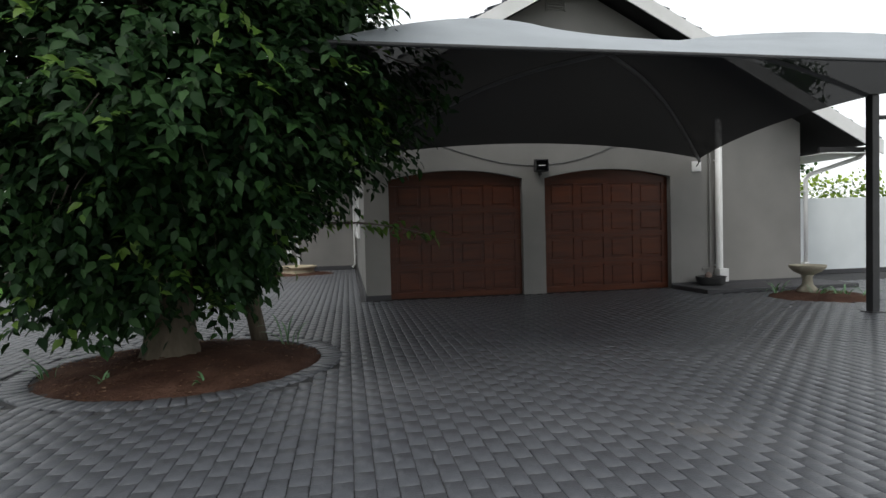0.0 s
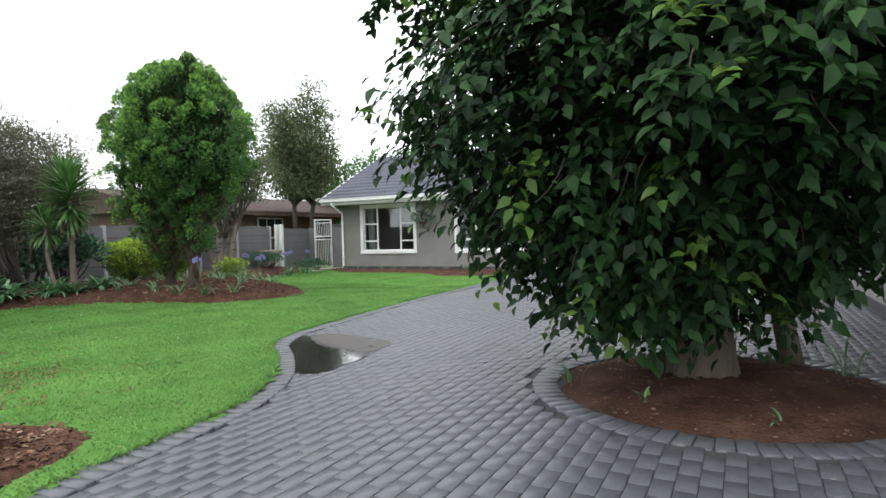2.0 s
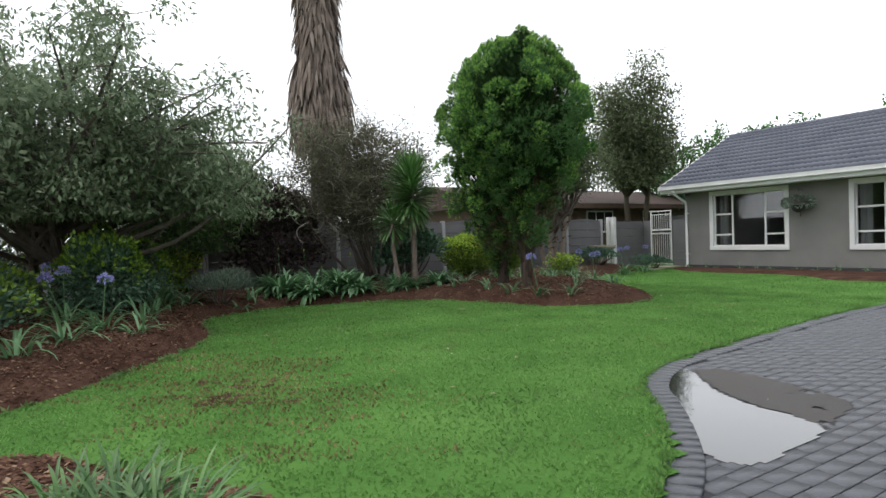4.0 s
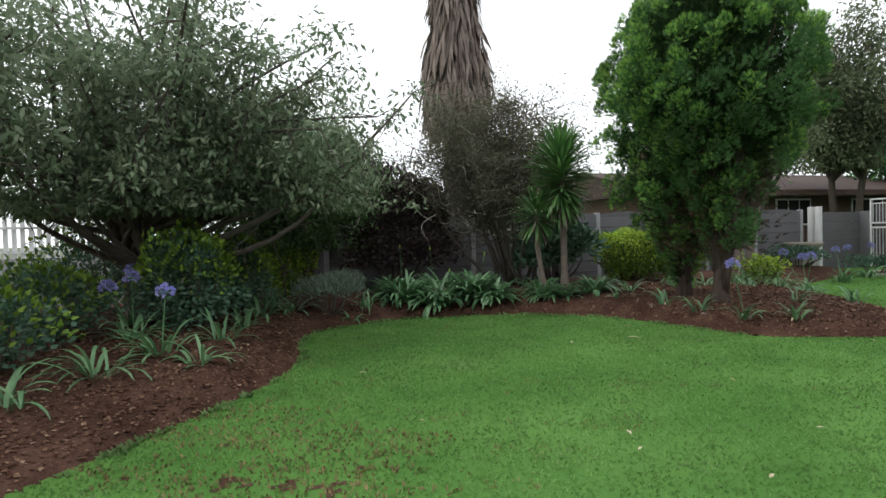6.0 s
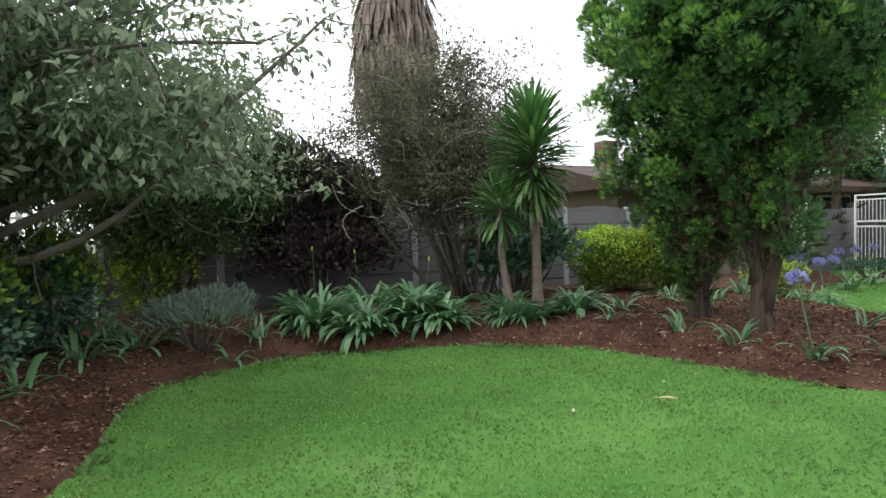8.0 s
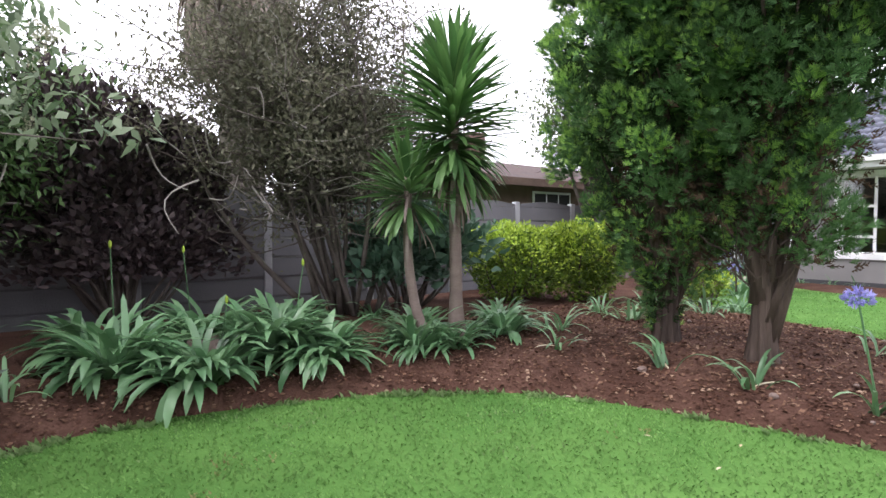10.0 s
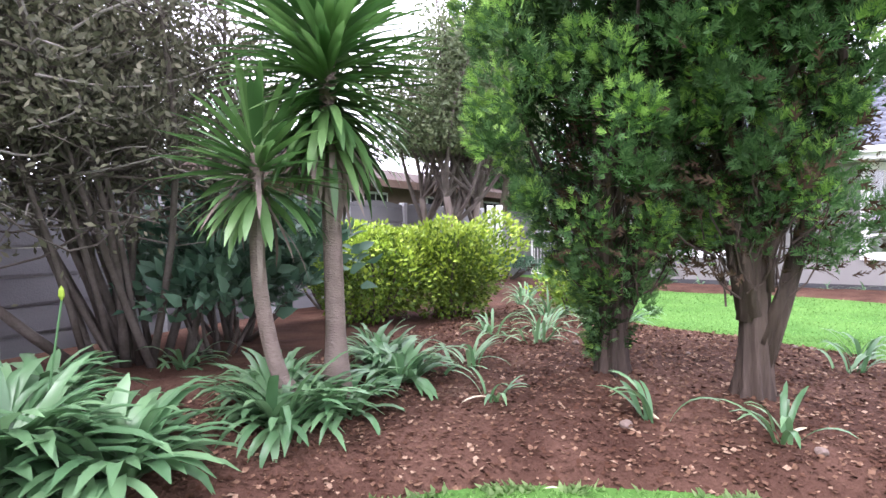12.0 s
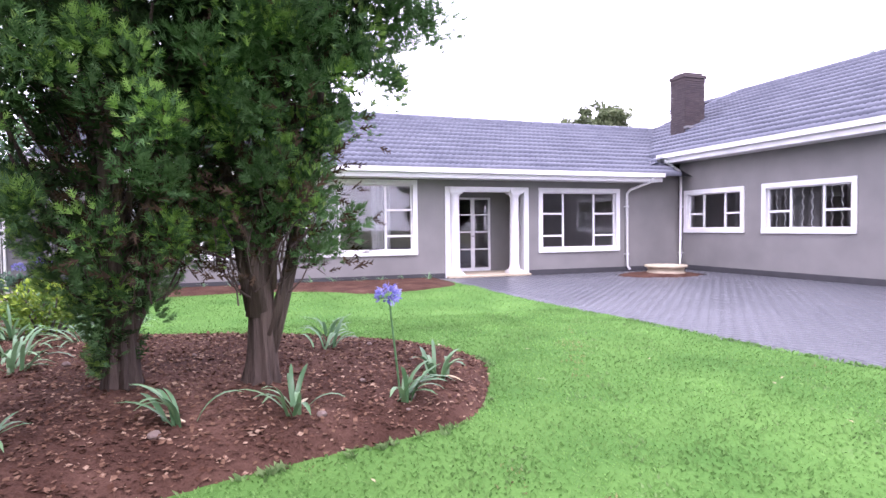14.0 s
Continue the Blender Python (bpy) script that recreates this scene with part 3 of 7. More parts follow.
W_TOP, W_SILL = 2.57, 0.63
front_holes = [(-13.14 + 14.05, -10.57 + 14.05, W_SILL, W_TOP), (-8.96 + 14.05, -6.12 + 14.05, W_SILL, W_TOP), (-5.36 + 14.05, -2.9 + 14.05, 0.0, 2.42), (-2.58 + 14.05, 0.11 + 14.05, 0.60, 2.42)]
inset = lambda hs, d=0.05: [(a + d, b - d, c + d if c > 0 else c, e - d) for a, b, c, e in hs]
M_FRONT = pose(-14.05, FACADE, 0)
w = part("wall_front", wall_mesh(14.05 + WING + 0.3, 3.0, 0.24, inset(front_holes)), STUCCO)
w.matrix_world = M_FRONT
tagged(w, "grey stuccoed front wall of the house", "wall", kind="structure")
for a, b in ((0.0, 8.69), (11.15, 16.3)):
    p = part("plinth", boxes((-14.05 + a, -14.05 + b, FACADE - 0.012, FACADE + 0.01, -0.03, 0.13), bevel=0.003), PLINTH, None)
    tagged(p, "charcoal painted plinth band along the grey wall", "plinth", kind="structure")
window(pose(-13.14, FACADE, W_SILL), 2.57, 1.94, (0.27, 0.73), (0.22, 0.62), "wide white steel window in a white plaster surround")
window(pose(-8.96, FACADE, W_SILL), 2.84, 1.94, (0.27, 0.73), (0.22, 0.62), "wide white steel window with grey curtains behind it")
window(pose(-2.58, FACADE, 0.60), 2.69, 1.82, (0.29, 0.71), (0.22, 0.62), "white steel window beside the front door")

wing_holes = [(FACADE - 19.62, FACADE - 17.38, 1.11, 2.37), (FACADE - 16.83, FACADE - 14.34, 1.10, 2.38)]
M_WING = Matrix.Translation((WING, FACADE, 0)) @ TURN_WEST
w = part("wall_wing", wall_mesh(FACADE - GARAGE - 0.24, 3.65, 0.24, inset(wing_holes)), STUCCO)
w.matrix_world = M_WING
tagged(w, "grey stuccoed side wall of the garage wing", "wall", kind="structure")
tagged(part("plinth", boxes((WING - 0.012, WING + 0.01, GARAGE, FACADE - 0.02, -0.03, 0.14), bevel=0.003), PLINTH), "charcoal painted plinth band along the wing", "plinth", kind="structure")
window(M_WING @ pose(wing_holes[0][0], 0, 1.11), 2.24, 1.26, (0.29, 0.69), (0.42,), "low white steel window in a white surround")
window(M_WING @ pose(wing_holes[1][0], 0, 1.10), 2.49, 1.28, (0.29, 0.68), (0.42,), "white steel window with zigzag burglar bars", bars=True)
for k, (u, z) in enumerate(((FACADE - 18.5, 2.72), (FACADE - 15.6, 2.78))):
    vent = thing("air_vent", "small grey air brick set in the wing wall", "air vent", M_WING @ pose(u, 0, z))
    part("grille", boxes(*[(-0.11, 0.11, -0.012, 0.01, 0.03 * q, 0.03 * q + 0.016) for q in range(4)]), STUCCO, vent)

# rooms behind the windows, so that the glass looks into real depth
room = boxes((-14.05, -13.85, FACADE + 0.24, 27.3, 0, 3.0), (-14.05, 12.0, 27.3, 27.5, 0, 3.0), (-9.9, -9.75, FACADE + 0.24, 27.3, 0, 2.75), (-5.55, -5.42, FACADE + 0.24, 27.3, 0, 2.75), (-2.84, -2.7, FACADE + 0.24, 27.3, 0, 2.75), (0.75, 0.9, FACADE + 0.24, 27.3, 0, 2.75), (WING + 3.4, WING + 3.55, GARAGE + 5.2, FACADE + 3, 0, 3.2), (WING + 0.24, WING + 3.4, GARAGE + 3.4, GARAGE + 3.55, 0, 3.2), (WING + 0.24, WING + 3.4, 17.05, 17.2, 0, 3.2))
tagged(part("wall_inner", room, INNER), "plain plastered inner walls of the rooms", "wall", kind="structure")
tagged(part("floor_inner", boxes((-13.85, WING + 8.7, FACADE + 0.24, 27.3, -0.04, 0.05), (WING + 0.24, 11.0, GARAGE + 0.45, FACADE + 0.24, -0.04, 0.045)), INFLOOR), "dark tiled floor inside the rooms", "floor", kind="structure")
tagged(part("ceiling", boxes((-13.85, WING, FACADE + 0.24, 27.3, 2.76, 2.8), (WING + 0.24, 10.9, GARAGE + 0.3, 27.3, 3.3, 3.34)), INNER), "flat white plaster ceiling of the rooms", "ceiling", kind="structure")
w = part("wall_east", boxes((10.93, 11.15, GARAGE + 0.3, 27.5, 0, 3.25)), STUCCO)
tagged(w, "grey side wall of the garage wing", "wall", kind="structure")


def curtain(x0, x1, y, z0, z1, label):
    c = thing("curtain", label, "curtain", pose(0, 0, 0))
    k = max(8, int((x1 - x0) * 40))
    us = np.linspace(x0, x1, k)
    ys = y + 0.05 * np.sin(us * 38) + 0.02 * np.sin(us * 91)
    v = [(u, q, z) for z in (z0, z1) for u, q in zip(us, ys)]
    v += [(u, q + 0.01, z) for z in (z0, z1) for u, q in zip(us, ys)]
    f = [(i, i + 1, k + i + 1, k + i) for i in range(k - 1)] + [(2 * k + i + 1, 2 * k + i, 3 * k + i, 3 * k + i + 1) for i in range(k - 1)]
    mesh_np("fabric", np.array(v), np.array(f), CURTAIN, c, smooth=True)


curtain(-7.25, -6.75, FACADE + 0.32, 0.5, 2.6, "grey lace curtain drawn to the side of the window")
curtain(-8.9, -8.55, FACADE + 0.32, 0.5, 2.6, "grey lace curtain hanging beside the window")
curtain(-12.98, -12.7, FACADE + 0.32, 0.5, 2.6, "pale curtain gathered at the window's edge")

# entrance: white surround, two columns, a glazed door set back
ent = thing("door_surround", "white moulded surround of the recessed front entrance", "door frame", pose(-5.36, FACADE, 0), kind="structure")
part("surround", boxes((0, 0.14, -0.04, 0.26, 0, 2.42), (2.32, 2.46, -0.04, 0.26, 0, 2.42), (0.14, 2.32, -0.04, 0.26, 2.29, 2.42), bevel=0.008), WHITE, ent)
tagged(part("porch_floor", boxes((-5.34, -2.92, FACADE - 0.22, FACADE + 1.2, 0.0, 0.06), bevel=0.01), TERRA), "pale tiled porch step at the front door", "step", kind="structure")


def column(x, y):
    c = thing("column", "white painted round column with a square foot", "column", pose(x, y, 0.06), group="columns at the entrance")
    part("base", boxes((-0.21, 0.21, -0.21, 0.21, 0, 0.06), (-0.17, 0.17, -0.17, 0.17, 0.06, 0.1), bevel=0.008), WHITE, c)
    part("shaft", lathe(bmesh.new(), [(0.165, 0.1), (0.17, 0.13), (0.145, 0.16), (0.135, 0.25), (0.13, 1.2), (0.118, 2.05), (0.118, 2.1), (0.15, 2.13), (0.15, 2.17), (0.125, 2.2)], 28), WHITE, c, smooth=True)
    part("capital", boxes((-0.19, 0.19, -0.19, 0.19, 2.2, 2.30), (-0.165, 0.165, -0.165, 0.165, 2.165, 2.2), bevel=0.008), WHITE, c)


column(-5.06, FACADE + 0.06)
column(-3.30, FACADE + 0.06)
PORCH = FACADE + 1.2
tagged(part("wall_porch", boxes((-5.42, -4.62, PORCH, PORCH + 0.12, 0, 2.76), (-3.50, -2.84, PORCH, PORCH + 0.12, 0, 2.76), (-4.62, -3.50, PORCH, PORCH + 0.12, 2.2, 2.76)), STUCCO), "grey back wall of the porch", "wall", kind="structure")
door = thing("door_1", "glazed white steel front door, closed", "door", pose(-4.62, PORCH + 0.02, 0.06), kind="structure")
DW = 1.12
rails = [0.0, 0.10, 0.62, 0.66, 1.12, 1.16, 1.62, 1.66, 2.08, 2.14]
frame_bars = [(0, 0.07, 0, 0.06, 0, 2.14), (DW - 0.07, DW, 0, 0.06, 0, 2.14), (DW / 2 - 0.06, DW / 2 + 0.06, 0.002, 0.058, 0.10, 2.08)]
frame_bars += [(0.07, DW - 0.07, 0.004, 0.056, lo_, hi_) for lo_, hi_ in zip(rails[::2], rails[1::2])]
part("door_frame", boxes(*frame_bars, bevel=0.004), WHITE, door)
for lo_, hi_ in zip(rails[1::2], rails[2::2]):
    for a, b in ((0.07, DW / 2 - 0.06), (DW / 2 + 0.06, DW - 0.07)):
        part("pane", boxes((a, b, 0.025, 0.031, lo_, hi_)), GLASS, door).visible_shadow = False
part("door_handle", tube(bmesh.new(), [(0.60, -0.005, 1.02), (0.60, -0.05, 1.02), (0.50, -0.05, 1.02)], 0.011, 8), PIPEG, door, "brushed steel lever handle")


def roof_sheet(name, origin, along, slope, width, length, keep, label, tile=0.33, course=0.36):
    """Interlocking double-roll tiles laid in courses over a slope."""
    o, a, s = Vector(origin), Vector(along).normalized(), Vector(slope).normalized()
    nrm = a.cross(s)
    if nrm.z < 0:
        nrm = -nrm
    k = int(width / tile * 8) + 1
    us = np.linspace(0, width, k)
    ph = (us / tile) % 1.0
    wave = 0.040 * np.abs(np.sin(np.pi * 2 * ph)) ** 0.8 - 0.010 * (ph > 0.94)
    rows = int(length / course) + 1
    V, F = [], []
    o, a, s, nr = (np.array(q) for q in (o, a, s, nrm))
    rj = np.random.default_rng(3)
    for r in range(rows):
        jit = rj.normal(0, 0.0035, k // 8 + 2)[(us / tile).astype(int)]
        lift = np.stack([-0.02 + 0 * us, wave + 0.082 + jit, wave + 0.004 + jit])
        pos = np.minimum(np.array([r * course - 0.012, r * course - 0.015, (r + 1) * course + 0.02]), length)
        b = len(V) * 0 + sum(len(q) for q in V)
        pts = o + us[None, :, None] * a + pos[:, None, None] * s + lift[..., None] * nr
        V.append(pts.reshape(-1, 3))
        i = np.arange(k - 1)
        cx = o + (us[:-1, None] + 0.02) * a + (r + 0.5) * course * s
        ok = keep(cx[:, 0], cx[:, 1])
        i = i[ok]
        for q in (0, 1):
            F.append(np.stack([b + q * k + i, b + q * k + i + 1, b + (q + 1) * k + i + 1, b + (q + 1) * k + i], 1))
    ob = mesh_np(name, np.concatenate(V), np.concatenate(F), TILE)
    return tagged(ob, label, "roof", kind="structure")


EAVE_Y, EAVE_Z, RIDGE_Y, RIDGE_Z = FACADE - 0.55, 2.83, 23.4, 4.84
slope_f = (0, RIDGE_Y - EAVE_Y, RIDGE_Z - EAVE_Z)
len_f = math.hypot(slope_f[1], slope_f[2])
W_EX, W_EZ, W_RX, W_RZ, W_HIP = WING - 0.5, 3.47, 6.3, 5.98, 21.6
in_wing = lambda x, y: (x > W_EX - 1.0) & ((W_EZ + (x - W_EX) * (W_RZ - W_EZ) / (W_RX - W_EX)) > EAVE_Z + (y - EAVE_Y) * (RIDGE_Z - EAVE_Z) / (RIDGE_Y - EAVE_Y) + 0.02)
roof_sheet("roof_front", (-14.55, EAVE_Y - 0.06, EAVE_Z - 0.03), (1, 0, 0), slope_f, 20.0, len_f, lambda x, y: ~((x > W_EX) & in_wing(x, y)), "slate-blue concrete tile roof with a long straight eave")
roof_sheet("roof_front_back", (5.5, 2 * RIDGE_Y - EAVE_Y, EAVE_Z), (-1, 0, 0), (0, -slope_f[1], slope_f[2]), 20.0, len_f, lambda x, y: x < 99, "slate-blue tile roof slope behind the ridge")
slope_w = (W_RX - W_EX, 0, W_RZ - W_EZ)
len_w = math.hypot(slope_w[0], slope_w[2])
roof_sheet("roof_wing", (W_EX - 0.06, 26.0, W_EZ - 0.03), (0, -1, 0), slope_w, 26.0 - 9.45, len_w, lambda x, y: (y < W_HIP + (W_RX - x)) & ((y < FACADE + 0.2) | in_wing(x, y)), "slate-blue concrete tile roof of the garage wing")
roof_sheet("roof_wing_return", (W_EX - 1.05, 21.2, W_EZ - 0.03 - 1.05 * slope_w[2] / slope_w[0]), (0, -1, 0), slope_w, 1.5, 1.1, lambda x, y: (x > W_EX - 1.0) & (in_wing(x, y)), "low tiled return of the wing roof above the valley")
roof_sheet("roof_wing_east", (12.35, 9.45, 2.78), (0, 1, 0), (W_RX - 12.35, 0, W_RZ - 2.78), 16, math.hypot(12.35 - W_RX, W_RZ - 2.78), lambda x, y: y < 25, "slate-blue tile roof slope on the far side")
# ridge caps
bm = bmesh.new()
for k in range(48):
    x = -14.5 + k * 0.4
    if x < 4.3:
        tube(bm, [(x, RIDGE_Y, RIDGE_Z + 0.01), (x + 0.43, RIDGE_Y, RIDGE_Z + 0.025)], [0.11, 0.10], 10)
for k in range(30):
    y = 9.5 + k * 0.4
    tube(bm, [(W_RX, y, W_RZ + 0.01), (W_RX, y + 0.43, W_RZ + 0.025)], [0.11, 0.10], 10)
for k in range(7):
    q = k * 0.3
    tube(bm, [(W_RX - q, W_HIP + q, W_RZ - q * 0.588 + 0.01), (W_RX - q - 0.32, W_HIP + q + 0.32, W_RZ - (q + 0.32) * 0.588 + 0.02)], [0.11, 0.1], 10)
tagged(part("ridge_tiles", bm, TILE, smooth=True), "slate-blue half-round ridge tiles", "roof", kind="structure")
# decks under the tiles close the roof from below
bm = bmesh.new()
for quad in (((-14.5, EAVE_Y, EAVE_Z - 0.05), (5.0, EAVE_Y, EAVE_Z - 0.05), (5.0, RIDGE_Y, RIDGE_Z - 0.05), (-14.5, RIDGE_Y, RIDGE_Z - 0.05)), ((W_EX, 9.6, W_EZ - 0.06), (W_RX, 9.6, W_RZ - 0.06), (W_RX, 21.3, W_RZ - 0.06), (W_EX, 21.3, W_EZ - 0.06)), ((W_RX, 9.6, W_RZ - 0.06), (12.3, 9.6, 2.74), (12.3, 25, 2.74), (W_RX, 25, W_RZ - 0.06))):
    bm.faces.new([bm.verts.new(q) for q in quad])
tagged(part("roof_underlay", bm, BLACK), "dark underlay beneath the roof tiles", "roof", kind="structure")
# gutters, fascias and soffits
def gutter(name, p, q, out, label, drop=0.24):
    """A white square gutter on a fascia board along the eave from p to q."""
    p, q, o = Vector(p), Vector(q), Vector(out).normalized()
    L = (q - p).length
    m = Matrix.Translation(p) @ Matrix((((q - p) / L), -o, Vector((0, 0, 1)))).transposed().to_4x4()
    g = thing(name, label, "gutter", m, kind="structure")
    part("fascia", boxes((0, L, 0.0, 0.025, -drop, 0.0), bevel=0.003), WHITE, g)
    part("trough", boxes((0, L, -0.115, -0.004, -0.115, -0.10), (0, L, -0.125, -0.112, -0.115, 0.0), (0, L, -0.135, -0.125, -0.02, 0.005), (0, 0.012, -0.115, -0.004, -0.10, -0.005), (L - 0.012, L, -0.115, -0.004, -0.10, -0.005)), WHITE, g)
    return g


gutter("gutter", (-14.6, EAVE_Y - 0.07, EAVE_Z), (1.15, EAVE_Y - 0.07, EAVE_Z), (0, -1, 0), "white gutter and fascia along the front eave")
gutter("gutter", (W_EX - 0.07, 20.05, W_EZ), (W_EX - 0.07, 9.5, W_EZ), (-1, 0, 0), "white gutter and fascia along the wing eave", 0.26)
tagged(part("soffit", boxes((-14.6, 1.15, EAVE_Y - 0.04, FACADE, EAVE_Z - 0.23, EAVE_Z - 0.21), (W_EX - 0.04, WING, 9.5, 20.05, W_EZ - 0.25, W_EZ - 0.23)), WHITE), "white boarded soffit under the eaves", "soffit", kind="structure")
# sloping return of the fascia where the two roofs meet
bm = bmesh.new()
pts = [(W_EX - 0.07, 19.98, W_EZ + 0.01), (W_EX - 1.05, 19.98, W_EZ - 0.52)]
vs = [bm.verts.new((x, y + dy, z + dz)) for dy in (0, 0.03) for (x, y, z) in pts for dz in (0, -0.25)]
for f in ((0, 1, 3, 2), (4, 6, 7, 5), (0, 2, 6, 4), (1, 5, 7, 3), (2, 3, 7, 6), (0, 4, 5, 1)):
    bm.faces.new([vs[i] for i in f])
tagged(part("fascia_return", bm, WHITE), "white sloping fascia return at the roof valley", "fascia", kind="structure")
# west gable
bm = bmesh.new()
for x in (-14.05, -13.85):
    [bm.verts.new(q) for q in ((x, FACADE, 2.5), (x, 2 * RIDGE_Y - FACADE, 2.5), (x, RIDGE_Y, RIDGE_Z - 0.1), (x, FACADE, 2.95))]
bm.verts.ensure_lookup_table()
for f in ((0, 1, 2, 3), (4, 7, 6, 5), (0, 4, 5, 1), (1, 5, 6, 2), (2, 6, 7, 3), (3, 7, 4, 0)):
    bm.faces.new([bm.verts[i] for i in f])
tagged(part("wall_gable", bm, STUCCO), "grey stuccoed gable wall at the house end", "wall", kind="structure")
bm = bmesh.new()
o = Vector((-14.6, EAVE_Y - 0.1, EAVE_Z - 0.2))
e = Vector((-14.6, RIDGE_Y, RIDGE_Z - 0.17))
vs = [bm.verts.new(p + Vector((dx, 0, dz))) for dx in (0, 0.03) for p in (o, e) for dz in (0, 0.24)]
for f in ((0, 2, 3, 1), (4, 5, 7, 6), (0, 1, 5, 4), (2, 6, 7, 3), (1, 3, 7, 5), (0, 4, 6, 2)):
    bm.faces.new([vs[i] for i in f])
tagged(part("barge_board", bm, WHITE), "white barge board on the gable verge", "barge board", kind="structure")


def downpipe(name, pts, r, label, brackets=()):
    d = thing(name, label, "downpipe", pose(0, 0, 0))
    part("pipe", tube(bmesh.new(), pts, r, 10), WHITE, d, smooth=True)
    for (x, y, z, nx, ny) in brackets:
        part("bracket", boxes((x - 0.06, x + 0.06, y - 0.06, y + 0.06, z - 0.015, z + 0.015), bevel=0.004), WHITE, d)
    return d


downpipe("downpipe", [(-14.05, EAVE_Y - 0.13, 2.68), (-14.05, EAVE_Y - 0.1, 2.58), (-13.98, FACADE - 0.1, 2.28), (-13.98, FACADE - 0.07, 2.15), (-13.98, FACADE - 0.07, 0.16), (-13.98, FACADE - 0.17, 0.07)], 0.04, "white rain pipe at the house corner", ((-13.98, FACADE - 0.05, 1.9, 0, 1), (-13.98, FACADE - 0.05, 0.5, 0, 1)))
downpipe("downpipe", [(0.78, EAVE_Y - 0.13, 2.7), (0.75, EAVE_Y - 0.08, 2.6), (0.42, FACADE - 0.12, 2.4), (0.33, FACADE - 0.07, 2.28), (0.33, FACADE - 0.07, 0.16), (0.36, FACADE - 0.17, 0.06)], 0.04, "white rain pipe beside the window", ((0.33, FACADE - 0.05, 1.9, 0, 1), (0.33, FACADE - 0.05, 0.5, 0, 1)))
downpipe("downpipe", [(W_EX - 0.13, 19.75, 3.34), (W_EX - 0.10, 19.75, 3.26), (WING - 0.1, 19.72, 2.98), (WING - 0.07, 19.7, 2.85), (WING - 0.07, 19.7, 0.2), (WING - 0.17, 19.66, 0.08)], 0.04, "white rain pipe in the corner of the house", ((WING - 0.05, 19.7, 1.9, 1, 0), (WING - 0.05, 19.7, 0.5, 1, 0)))

# chimney of single bricks
chim = thing("chimney", "purple-brown face-brick chimney with a stepped cap", "chimney", pose(3.65, 21.0, 3.9))
part("core", boxes((-0.39, 0.39, -0.3, 0.3, 0, 2.25)), JOINT, chim)
brick_me = finish("brick", box(bmesh.new(), -0.105, 0.105, -0.012, 0.012, -0.034, 0.034, 0.004), CHIMB)
for r in range(26):
    z = 0.35 + r * 0.0755
    for side in range(2):
        for k in range(4):
            u = -0.4 + 0.105 + k * 0.2 + (0.0 if r % 2 else -0.0)
            b = new("brick", brick_me)
            b.parent = chim
            off = 0.03 if r % 2 else -0.03
            b.matrix_local = pose(u + off * 0.5, -0.305, z) if side == 0 else pose(-0.395, -0.3 + 0.1 + k * 0.155 - 0.03 + off * 0.3, z, 0, 0, 90)
part("cap", boxes((-0.45, 0.45, -0.36, 0.36, 2.22, 2.32), (-0.42, 0.42, -0.33, 0.33, 2.12, 2.22), (-0.36, 0.36, -0.27, 0.27, 2.32, 2.40), bevel=0.008), CHIMB, chim)
part("flashing", boxes((-0.44, 0.44, -0.5, -0.31, 0.55, 0.64), bevel=0.02), PIPEG, chim, "grey lead flashing")

# ---------------------------------------------------------------- garage front
DOORS = ((2.75, 5.27), (5.71, 8.29))
SPRING, CROWN = 2.2, 2.36
bm = bmesh.new()
for a, b in ((WING, DOORS[0][0]), (DOORS[0][1], DOORS[1][0]), (DOORS[1][1], 11.16)):
    box(bm, a, b, GARAGE, GARAGE + 0.3, 0, 2.6)
for a, b in DOORS:
    k = 20
    for i in range(k):
        u0, u1 = i / k, (i + 1) / k
        z0, z1 = (SPRING + (CROWN - SPRING) * (1 - (2 * u - 1) ** 2) for u in (u0, u1))
        x0, x1 = a + (b - a) * u0, a + (b - a) * u1
        vs = [bm.verts.new(q) for y in (GARAGE, GARAGE + 0.3) for q in ((x0, y, z0), (x1, y, z1), (x1, y, 2.6), (x0, y, 2.6))]
        for f in ((0, 1, 2, 3), (4, 7, 6, 5), (0, 4, 5, 1)):
            bm.faces.new([vs[j] for j in f])
g = [(WING, 2.6), (11.16, 2.6), (11.16, 3.25), (W_RX, W_RZ - 0.12), (WING, 3.6)]
vs = [bm.verts.new((x, y, z)) for y in (GARAGE, GARAGE + 0.3) for x, z in g]
bm.faces.new(vs[:5])
bm.faces.new(vs[5:][::-1])
for i in range(1, 5):
    bm.faces.new((vs[i], vs[(i + 1) % 5], vs[5 + (i + 1) % 5], vs[5 + i]))
bmesh.ops.remove_doubles(bm, verts=bm.verts, dist=1e-4)
tagged(part("wall_garage", bm, STUCCO), "grey stuccoed garage gable with two arched doorways", "wall", kind="structure")
for a, b in ((WING - 0.012, DOORS[0][0]), (8.29, 11.17)):
    tagged(part("plinth", boxes((a, b, GARAGE - 0.012, GARAGE + 0.01, -0.03, 0.1), bevel=0.003), PLINTH), "charcoal painted plinth band on the garage wall", "plinth", kind="structure")
ver = thing("air_vent", "small louvred vent high in the garage gable", "air vent", pose(6.0, GARAGE, 5.35))
part("louvre", boxes(*[(-0.17, 0.17, -0.03, 0.0, 0.05 * q, 0.05 * q + 0.03) for q in range(7)], (-0.2, -0.17, -0.03, 0, -0.02, 0.36), (0.17, 0.2, -0.03, 0, -0.02, 0.36)), STUCCO, ver)


